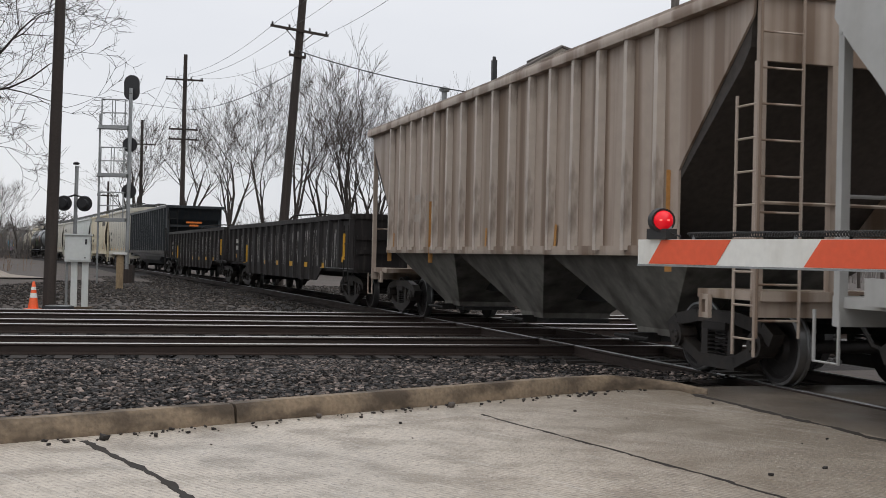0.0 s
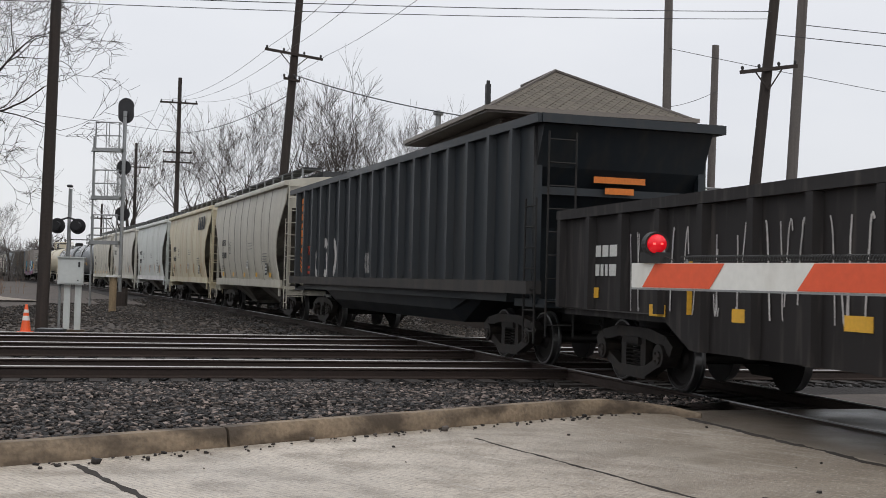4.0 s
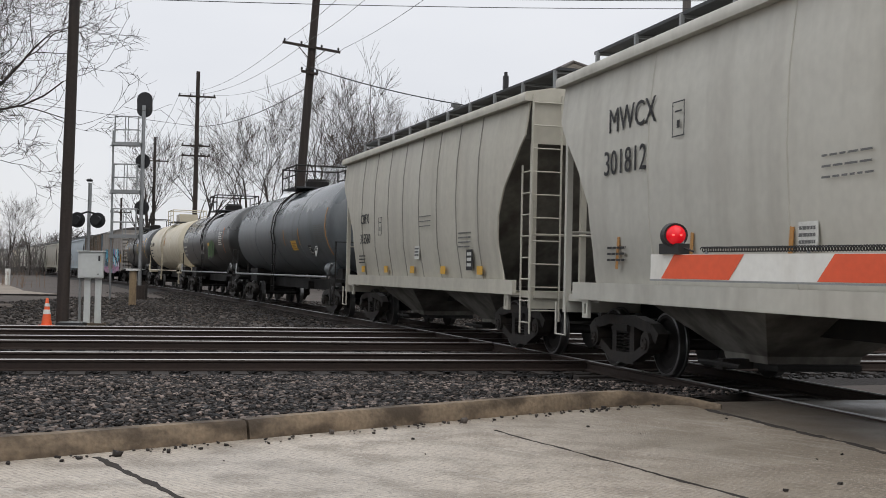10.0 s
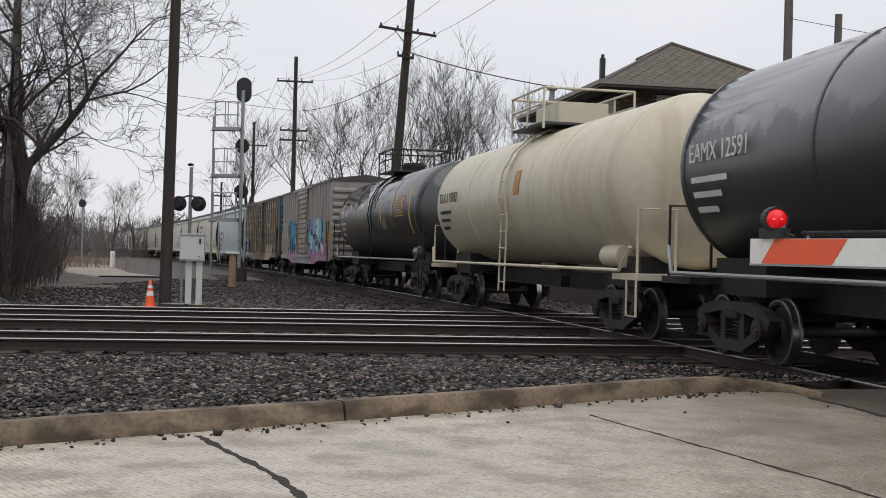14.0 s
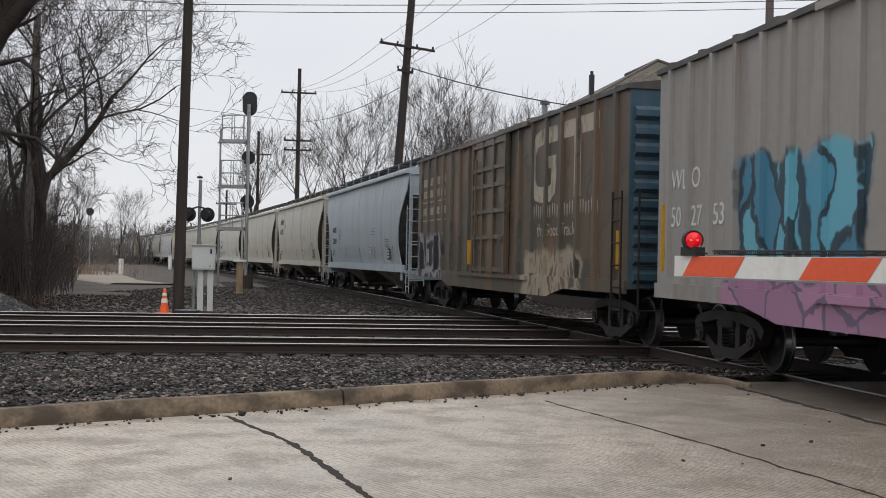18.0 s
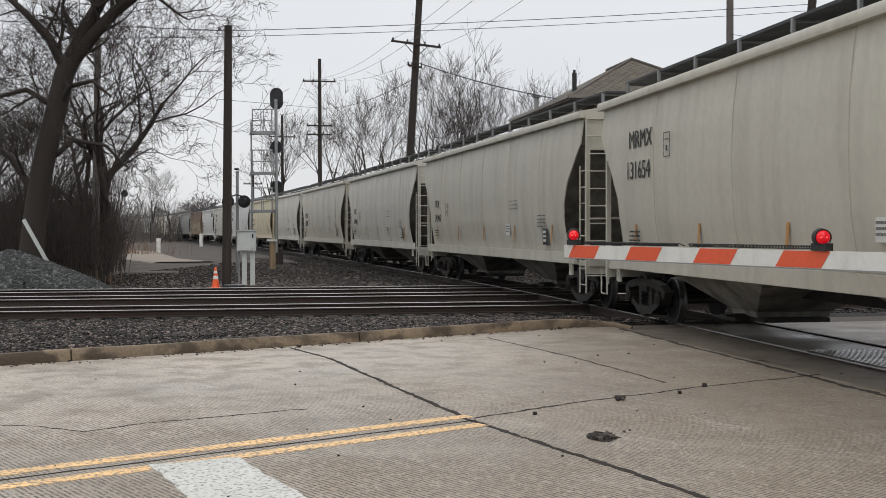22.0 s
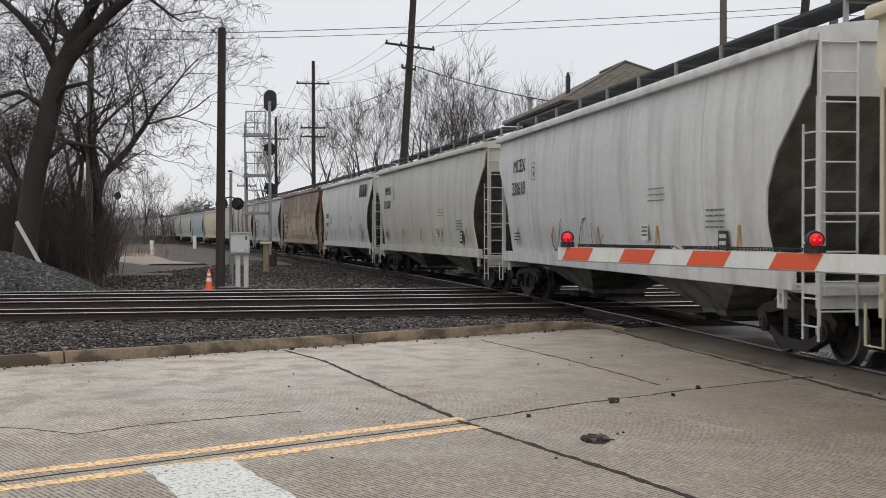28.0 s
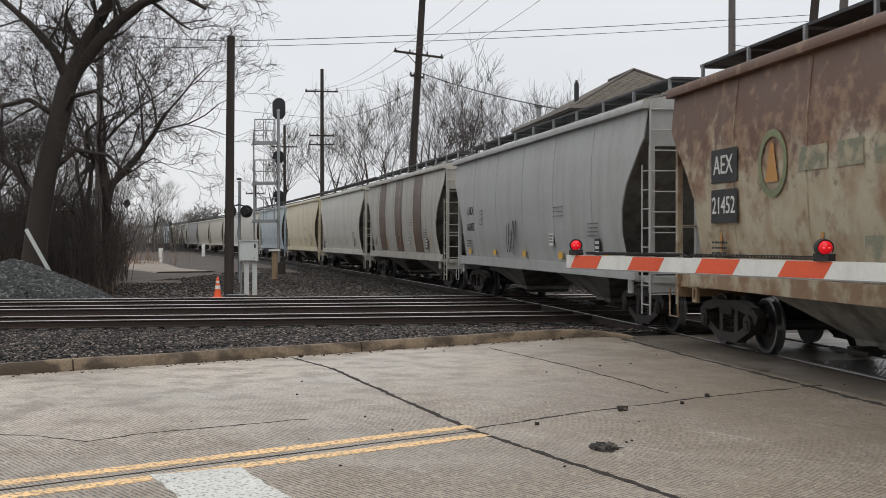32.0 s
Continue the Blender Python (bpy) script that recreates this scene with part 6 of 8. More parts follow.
    c = place(28, covered_hopper(length(28), P_BROWNWHITE, "covered hopper in bands of rust brown and dirty white", None, nseam=5))
    for x in (-3.9, -0.2, 3.6):
        rings = [[(x - 0.75, -hopper_half_width(z) - 0.012, z), (x + 0.75, -hopper_half_width(z) - 0.012, z)] for z in np.linspace(1.25, 4.1, 9)]
        part("painted_band", Build().loft(rings, closed=False), P_BAND, c)
    paints = [P_LTGREY, P_WHITE, P_TAN, P_OLIVE, P_GREY, P_LTGREY, P_CREAM, P_BLUEGREY]
    names = {P_LTGREY: "light grey", P_WHITE: "dull white", P_TAN: "beige-grey", P_OLIVE: "olive-grey", P_GREY: "mid-grey", P_CREAM: "faded cream", P_BLUEGREY: "blue-grey"}
    for i in range(29, len(GAPS) - 1):
        p = paints[i % 8]
        place(i, covered_hopper(length(i), p, names[p] + " covered hopper far back in the train", None, nseam=5, detail=False))


consist()



# ---------------- crossing gate ----------------
ARM0 = Vector((1.59, 9.82, 1.388))
ARMD = Vector((0.49, -0.8717, 0.0)).normalized()
ARM_H = 0.198
M_LAMP = glow("red_lamp_lit", (0.62, 0.004, 0.012), 0.42)
M_LAMPCORE = glow("lamp_filament", (1.0, 0.12, 0.1), 0.9)
M_RUBBER = mat("black_rubber", (0.02, 0.02, 0.02), 0.6, var=0.2)


def gate():
    root = thing("crossing_gate", "lowered crossing gate arm with red and white stripes", "crossing gate")
    up = Vector((0, 0, 1))
    out = Vector((-ARMD.y, ARMD.x, 0)) * -1
    length_m, per, slant = 7.3, 1.66, 0.156
    part("arm_core", Build().beam(ARM0 + up * 0, ARM0 + ARMD * length_m, 0.035, ARM_H), M_WHITE, root)

    def face(s0, s1, name, m):
        for side in (-1, 1):
            o = out * (0.0175 + 0.003) * side
            a, b = ARM0 + ARMD * s0 + o, ARM0 + ARMD * s1 + o
            h = up * (ARM_H / 2 - 0.004)
            q = [a - h, b - h, b + h + ARMD * slant, a + h + ARMD * slant]
            q += [p + out * 0.002 * side for p in q]
            part(name, Build().add(q, [(0, 1, 2, 3), (7, 6, 5, 4), (0, 4, 5, 1), (1, 5, 6, 2), (2, 6, 7, 3), (3, 7, 4, 0)]), m, root)

    s = 0.14
    while s < length_m - 0.8:
        face(s, s + per * 0.475, "red_stripe", M_RED)
        s += per
    part("lower_lip", Build().beam(ARM0 - up * (ARM_H / 2 + 0.008), ARM0 + ARMD * length_m - up * (ARM_H / 2 + 0.008), 0.05, 0.014), M_GALV, root)
    # lamps
    for k, s in enumerate((0.27, 5.9)):
        c = ARM0 + ARMD * s + up * (ARM_H / 2)
        lamp = part("lamp_housing", Build().beam(c - ARMD * 0.12 + up * 0.042, c + ARMD * 0.12 + up * 0.042, 0.11, 0.084).lathe(tuple(c + up * 0.15), "y", [(-0.06, 0.06), (-0.072, 0.094), (0.06, 0.104), (0.11, 0.06)], 20), M_RUBBER, root, "black lamp housing")
        part("lamp_lens", Build().lathe(tuple(c + up * 0.15 - Vector((0, 0.06, 0))), "y", [(-0.066, 0.014), (-0.055, 0.046), (-0.031, 0.07), (0.0, 0.08)], 20), M_LAMP, lamp, "glowing red lens", True)
        part("lamp_filament", Build().box(tuple(c + up * 0.15 - Vector((0, 0.12, 0))), (0.078, 0.007, 0.014)), M_LAMPCORE, lamp)
        part("lamp_clamp", Build().beam(c - ARMD * 0.07, c - ARMD * 0.07 + up * 0.11, 0.06, 0.036).beam(c + ARMD * 0.07, c + ARMD * 0.07 + up * 0.11, 0.06, 0.036), M_GALV, lamp)
    # coiled cable along the top edge
    pts = []
    for i in range(2000):
        t = i / 1999
        s = 0.6 + 2.5 * t
        a = 2 * math.pi * 92 * t
        pts.append(ARM0 + ARMD * s + up * (ARM_H / 2 + 0.035 + 0.018 * math.sin(a)) + out * 0.018 * math.cos(a))
    part("coiled_cable", Build().tube(pts, 0.0055, 4), M_RUBBER, root)
    pts2 = [p + ARMD * 2.75 for p in pts]
    part("coiled_cable", Build().tube(pts2, 0.0055, 4), M_RUBBER, root)
    part("cable_lead", Build().tube([ARM0 + ARMD * 0.31 + up * 0.13, ARM0 + ARMD * 0.38 + up * 0.15, ARM0 + ARMD * 0.5 + up * 0.12], 0.008, 6).tube([ARM0 + ARMD * 2.6 + up * 0.12, ARM0 + ARMD * 2.75 + up * 0.15, ARM0 + ARMD * 2.85 + up * 0.14], 0.008, 6).tube([ARM0 + ARMD * 3.0 + up * 0.14, ARM0 + ARMD * 3.12 + up * 0.15, ARM0 + ARMD * 3.25 + up * 0.12], 0.008, 6), M_RUBBER, root)
    for s in (0.65, 1.7, 3.4, 4.4, 5.3):
        part("cable_clip", Build().beam(ARM0 + ARMD * s + up * (ARM_H / 2 - 0.02), ARM0 + ARMD * s + up * (ARM_H / 2 + 0.03), 0.02, 0.02), M_GALV, root)
    # mast and mechanism
    base = ARM0 + ARMD * (length_m + 0.1)
    part("mast", Build().tube([(base.x, base.y, -0.05), (base.x, base.y, 3.2)], 0.06, 12), M_GALV, root, smooth=True)
    part("mechanism", Build().box((base.x, base.y, 1.35), (0.3, 0.3, 0.5), None), M_GALV, root)


gate()


# ---------------- poles and wires ----------------
def pole(x, y, h, r0, r1, lean=(0, 0), label="", m=None, arms=(), turn=15.3, zbase=-0.4):
    root = thing("utility_pole", label, "utility pole", pose(x, y, zbase))
    h -= zbase
    tip = Vector((lean[0] * h, lean[1] * h, h))
    part("post", Build().tube([tip * t for t in (0, 0.35, 0.7, 1)], [r0, r0 * 0.7 + r1 * 0.3, r0 * 0.3 + r1 * 0.7, r1], 12), m or M_POLE, root, smooth=True)
    d = Vector((math.cos(radians(turn)), math.sin(radians(turn)), 0))
    for z, half, tilt, brace in arms:
        c = tip * ((z - zbase) / h) - Vector((0, r1 + 0.05, 0))
        k = Vector((0, 0, tilt))
        arm = part("crossarm", Build().beam(c - d * half - k, c + d * half + k, 0.1, 0.12), m or M_POLE, root)
        for o in (-0.93, -0.35, 0.35, 0.93):
            p = c + d * half * o + k * o
            part("insulator", shared("insulator", lambda: Build().lathe((0, 0, 0), "z", [(0.05, 0.02), (0.1, 0.05), (0.16, 0.055), (0.2, 0.03)], 8)), M_RUBBER, arm).location = p
        if brace:
            part("brace", Build().beam(c - d * half * 0.5 - k * 0.5, c - Vector((0, 0, 0.7)), 0.03, 0.04).beam(c + d * half * 0.5 + k * 0.5, c - Vector((0, 0, 0.7)), 0.03, 0.04), m or M_POLE, arm)
    return root


def poles():
    pole(-10.38, 31.8, 8.8, 0.165, 0.135, (0.012, 0), "tall dark wooden pole beside the cabinet")
    pole(-7.95, 58, 18.1, 0.24, 0.17, (0.062, 0), "leaning dark pole with two crossarms", arms=((12.03, 1.4, -0.16, True), (10.8, 0.4, -0.06, False), (15.57, 1.28, -0.12, True)))
    pole(-18.55, 85, 15.2, 0.19, 0.13, (0.0, 0), "dark wooden line pole with three crossarms", arms=((13.4, 1.3, 0, True), (9.9, 1.0, 0, False), (9.2, 1.0, 0, False)))
    pole(-27.8, 110, 13.2, 0.17, 0.12, (0, 0), "distant thin pole with one crossarm", arms=((11.0, 1.3, 0, False),))
    pole(8.4, 45, 13.2, 0.18, 0.15, (0.0, 0), "thick weathered grey pole behind the tower", M_POLE_GREY)
    pole(10.7, 48, 11.0, 0.17, 0.14, (0.015, 0), "short grey pole stub with a thin whip aerial", M_POLE_GREY)
    pole(10.0, 40, 12.5, 0.2, 0.16, (0.088, 0), "strongly leaning dark pole with a tilted crossarm", arms=((8.6, 1.05, 0.18, True),))
    pole(12.0, 42, 13.0, 0.2, 0.17, (0.045, 0), "thick dark pole beside the leaning one", M_POLE_GREY)
    pole(-33.0, 118, 8.0, 0.12, 0.1, (0, 0), "small far pole beyond the signals", arms=((6.6, 1.0, 0, False),))
    pole(-17.3, 37, 9.3, 0.16, 0.12, (0.02, 0), "slim grey pole among the bare trees", M_POLE_GREY)


poles()


def wire(a, b, sag, r=0.010, label="thin black overhead wire"):
    a, b = Vector(a), Vector(b)
    pts = [a.lerp(b, t) - Vector((0, 0, sag * 4 * t * (1 - t))) for t in np.linspace(0, 1, 15)]
    tagged(part("overhead_wire", Build().tube(pts, r, 4), M_WIRE), label, "wire", group="overhead wires")


def wires():
    # the line along the far poles
    for o in (-1.15, -0.4, 1.1):
        wire((-18.55 + o, 84.8 + o * 0.27, 13.55), (-6.9 + o * 1.16, 57.9 + o * 0.3, 12.26 - o * 0.14), 0.7, 0.010)
        wire((-27.8 + o, 110 + o * 0.27, 11.2), (-18.55 + o, 84.8 + o * 0.27, 13.55), 0.5, 0.012)
        wire((-6.9 + o * 1.16, 57.9 + o * 0.3, 12.26 - o * 0.14), (6.5 + o * 1.2, 8, 11.0), 1.0, 0.009)
        wire((-6.95 + o * 1.05, 57.8 + o * 0.28, 15.66 - o * 0.1), (14 + o * 2, 8, 14.5), 0.8, 0.009)
    # the heavy bundle that drops from the leaning pole to the tower
    wire((-7.2, 57.8, 11.05), (2.6, 43, 7.0), 0.25, 0.03, "heavy twisted service cable")
    # cable across the scene from the far left
    wire((-60, 30, 12.4), (-18.5, 85, 11.3), 0.4, 0.02, "black cable sagging over the tracks")
    wire((-18.5, 85, 11.3), (-7.2, 57.9, 10.2), 0.5, 0.02, "black cable sagging over the tracks")
    # the two crossing lines by the tall pole
    wire((-45, 30, 11.0), (-10.3, 31.7, 8.6), 0.15, 0.016, "taut black cable on the tall pole")
    wire((-10.3, 31.7, 8.6), (10.9, 39.9, 10.55), 0.1, 0.014, "taut black cable on the tall pole")
    wire((-45, 30, 8.9), (-10.3, 31.7, 8.4), 0.15, 0.014, "taut black cable on the tall pole")
    wire((-10.3, 31.7, 8.4), (10.9, 39.9, 10.3), 0.12, 0.012, "taut black cable on the tall pole")
    wire((8.4, 44.8, 10.2), (40, 60, 9.0), 0.3, 0.012)
    wire((11.0, 40, 9.8), (45, 42, 8.6), 0.3, 0.016)
    wire((12.4, 42, 10.6), (45, 44, 9.6), 0.3, 0.016)
    wire((8.4, 44.8, 8.0), (11.0, 48, 9.2), 0.1, 0.01)


wires()


# ---------------- signals, cabinet, cone ----------------
def signal_bridge():
    root = thing("railway_signal", "three-head railway signal mast with cage platforms", "railway signal", pose(-15.24, 58, -0.3))
    part("mast", Build().tube([(0, 0, 0), (0, 0, 9.4)], 0.09, 12), M_GALV, root, smooth=True)
    part("ladder_post", Build().tube([(-1.42, 0, 0), (-1.45, 0, 8.15)], 0.05, 8), M_GALV, root)
    for z, tall in ((9.45, 1.25), (6.7, 0.72), (4.45, 0.72)):
        c = (-0.02, 0.2, z)
        if tall > 1:
            ring = []
            for k in range(24):
                t = 2 * math.pi * k / 24
                ring.append((0.38 * math.cos(t), 0.24 * (1 if math.sin(t) > 0 else -1) + 0.38 * math.sin(t)))
            b = Build().loft([[(c[0] + p, c[1] + y, c[2] + q) for p, q in ring] for y in (-0.02, 0.02)])
            lens = [0.24, -0.24]
        else:
            b = Build().lathe((c[0] - 0.02, c[1], c[2]), "y", [(-0.02, 0.02), (-0.02, 0.36), (0.02, 0.36), (0.02, 0.02)], 24)
            lens = [0.0]
        h = part("signal_head", b, M_SIGNAL, root, "black signal backboard")
        for q in lens:
            part("hood", Build().lathe((c[0], c[1] + 0.28, c[2] + q), "y", [(-0.12, 0.13), (-0.12, 0.15), (0.12, 0.15), (0.12, 0.13)], 16), M_SIGNAL, h)
        part("head_case", Build().box((c[0], c[1] + 0.12, c[2]), (0.36, 0.24, tall * 0.7)), M_SIGNAL, h)
    for z in (7.5, 5.2, 3.05):
        p = part("platform", Build().box((-0.78, 0, z), (1.36, 0.5, 0.17)).box((-1.4, 0, z - 0.08), (0.35, 0.12, 0.06)), M_GALV, root)
        for x, r in ((-1.32, 0.04), (-0.82, 0.026), (-0.68, 0.026), (-0.2, 0.04)):
            part("cage_post", Build().tube([(x, -0.2, z), (x, -0.2, z + 1.32)], r, 6), M_GALV, p)
        for q in (0.68, 1.32):
            part("cage_rail", Build().tube([(-1.32, 0.2, z + q), (-1.32, -0.2, z + q), (-0.2, -0.2, z + q), (-0.2, 0.2, z + q)], 0.034, 6), M_GALV, p)
    part("base_case", Build().box((-0.1, 0.3, 0.45), (0.7, 0.5, 0.9)), M_POLE, root)
    part("base_bush", Build().box((0.1, -0.1, 0.35), (0.5, 0.5, 0.7)), M_POLE, root)


signal_bridge()


def flashers():
    root = thing("crossing_flasher", "crossing signal post with a pair of dark red lamps", "crossing signal", pose(-13.8, 45, -0.3))
    part("post", Build().tube([(0, 0, 0), (0.03, 0, 4.7)], 0.07, 10), M_GALV, root, smooth=True)
    part("lamp_bar", Build().tube([(-0.4, 0, 3.5), (0, -0.05, 3.62), (0.4, 0, 3.5)], 0.035, 8), M_SIGNAL, root)
    for x in (-0.38, 0.38):
        d = part("lamp_disc", Build().lathe((x, -0.12, 3.3), "y", [(-0.015, 0.02), (-0.015, 0.29), (0.015, 0.29), (0.015, 0.02)], 24), M_SIGNAL, root)
        part("lamp_hood", Build().lathe((x, -0.25, 3.3), "y", [(-0.14, 0.15), (-0.14, 0.165), (0.13, 0.165), (0.13, 0.15)], 18), M_SIGNAL, d)
        part("lamp_lens", Build().lathe((x, -0.16, 3.3), "y", [(-0.03, 0.02), (0, 0.15), (0.01, 0.15)], 18), M_DARKRED, d, "dark red glass lens")
    part("bell", Build().lathe((0.0, 0, 4.75), "z", [(0, 0.1), (0.06, 0.13), (0.1, 0.06)], 12), M_SIGNAL, root)


M_DARKRED = mat("lens_dark_red", (0.25, 0.02, 0.02), 0.15, var=0.1)
flashers()


def cabinet():
    root = thing("relay_cabinet", "pale grey relay cabinet on two square posts", "cabinet", pose(-9.71, 32.0, -0.3, 0, 0, 12))
    part("case", Build().box((0, 0, 1.62), (0.64, 0.36, 0.7)), M_BOXPAINT, root)
    part("door", Build().box((0.0, -0.19, 1.62), (0.58, 0.02, 0.63)), M_BOXPAINT, root)
    part("roof", Build().box((0, -0.02, 1.985), (0.7, 0.44, 0.03)), M_BOXPAINT, root)
    part("latch", Build().box((0.22, -0.21, 1.8), (0.05, 0.02, 0.14)).box((0.2, -0.21, 1.38), (0.03, 0.02, 0.03)), M_SIGNAL, root)
    for x in (-0.08, 0.2):
        part("post", Build().box((x, 0, 0.63), (0.16, 0.12, 1.28)), M_BOXPAINT, root)
    part("conduit", Build().tube([(-0.27, 0, 0), (-0.27, 0, 1.3)], 0.035, 8), M_GALV, root)
    part("footing", Build().box((0.05, 0, 0.04), (0.7, 0.4, 0.08)), M_KERB, root)


cabinet()


def cone():
    root = thing("traffic_cone", "orange traffic cone with two white bands", "traffic cone", pose(-10.62, 31.3, -0.3))
    part("base", Build().box((0, 0, 0.02), (0.36, 0.36, 0.04)), M_ORANGE, root)
    prof = [(0.04, 0.135), (0.28, 0.1), (0.50, 0.066), (0.72, 0.035), (0.74, 0.02)]
    part("body", Build().lathe((0, 0, 0), "z", prof, 20), M_ORANGE, root, smooth=True)
    for z0, z1 in ((0.32, 0.44), (0.52, 0.6)):
        part("band", Build().lathe((0, 0, 0), "z", [(z0, np.interp(z0, [p[0] for p in prof], [p[1] for p in prof]) + 0.003), (z1, np.interp(z1, [p[0] for p in prof], [p[1] for p in prof]) + 0.003)], 20), M_WHITE, root)


cone()


def small_posts():
    r = thing("bollard", "weathered tan post with a pale cap beside the signal", "bollard", pose(-13.42, 50, -0.3))
    part("post", Build().tube([(0, 0, 0), (0, 0, 1.42)], 0.15, 12), M_BOLLARD, r, smooth=True)
    part("cap", Build().box((0, 0, 1.47), (0.5, 0.4, 0.09)), M_WHITE, r)
    for x, y, h, w in ((-34.3, 92, 1.25, 0.32), (-42.0, 128, 1.5, 0.36)):
        r = thing("marker_post", "white concrete marker post near the far track", "marker post", pose(x, y, -0.3), "marker posts")
        part("post", Build().box((0, 0, h / 2), (w, 0.25, h)), M_WHITE, r)
    # junction plate by the pole's foot
    r = thing("drain_cover", "low dark drain box by the pole", "drain box", pose(-10.0, 31.4, -0.31))
    part("box", Build().box((0, 0, 0.06), (0.7, 0.4, 0.12)), M_SIGNAL, r)
    part("lid", Build().box((0, 0, 0.13), (0.6, 0.32, 0.02)), M_GALV, r)


M_BOLLARD = mat("bollard_tan", (0.30, 0.22, 0.13), 0.8, var=0.3, scale=4, dirt=(0.1, 0.07, 0.05), dirt_amt=0.7, dirt_scale=(2, 2, 0.5), dscale=3)
small_posts()


def far_signal():
    r = thing("railway_signal", "slim far signal mast with one dark head", "railway signal", pose(-52, 130, -0.3))
    part("mast", Build().tube([(0, 0, 0), (0, 0, 6.5)], 0.09, 8), M_GALV, r)
    part("signal_head", Build().lathe((0, -0.15, 6.3), "y", [(-0.02, 0.02), (-0.02, 0.45), (0.02, 0.45)], 18), M_SIGNAL, r)
    part("platform", Build().box((-0.4, 0, 4.2), (0.9, 0.7, 0.08)).tube([(-0.8, -0.3, 4.2), (-0.8, -0.3, 5.2), (0, -0.3, 5.2)], 0.03, 6), M_GALV, r)


far_signal()


# ---------------- brick tower ----------------
def brick_mat():
    m = mat("tower_brick", (0.1, 0.068, 0.052), 0.85, var=0.25, scale=2)
    n, l = m.node_tree.nodes, m.node_tree.links
    bsdf = n["Principled BSDF"]
    co = n.new("ShaderNodeTexCoord")
    mp = n.new("ShaderNodeMapping")
    mp.inputs["Rotation"].default_value = (radians(90), 0, 0)
    l.new(co.outputs["Object"], mp.inputs[0])
    br = n.new("ShaderNodeTexBrick")
    br.inputs["Scale"].default_value = 1.0
    br.inputs["Brick Width"].default_value, br.inputs["Row Height"].default_value, br.inputs["Mortar Size"].default_value = 0.23, 0.08, 0.011
    br.inputs["Color1"].default_value, br.inputs["Color2"].default_value, br.inputs["Mortar"].default_value = (0.115, 0.072, 0.052, 1), (0.062, 0.044, 0.038, 1), (0.17, 0.15, 0.13, 1)
    l.new(mp.outputs[0], br.inputs["Vector"])
    l.new(br.outputs[0], bsdf.inputs["Base Color"])
    bp = n.new("ShaderNodeBump")
    bp.inputs["Strength"].default_value, bp.inputs["Distance"].default_value, bp.invert = 0.6, 0.01, True
    l.new(br.outputs[1], bp.inputs["Height"])
    l.new(bp.outputs[0], bsdf.inputs["Normal"])
    return m


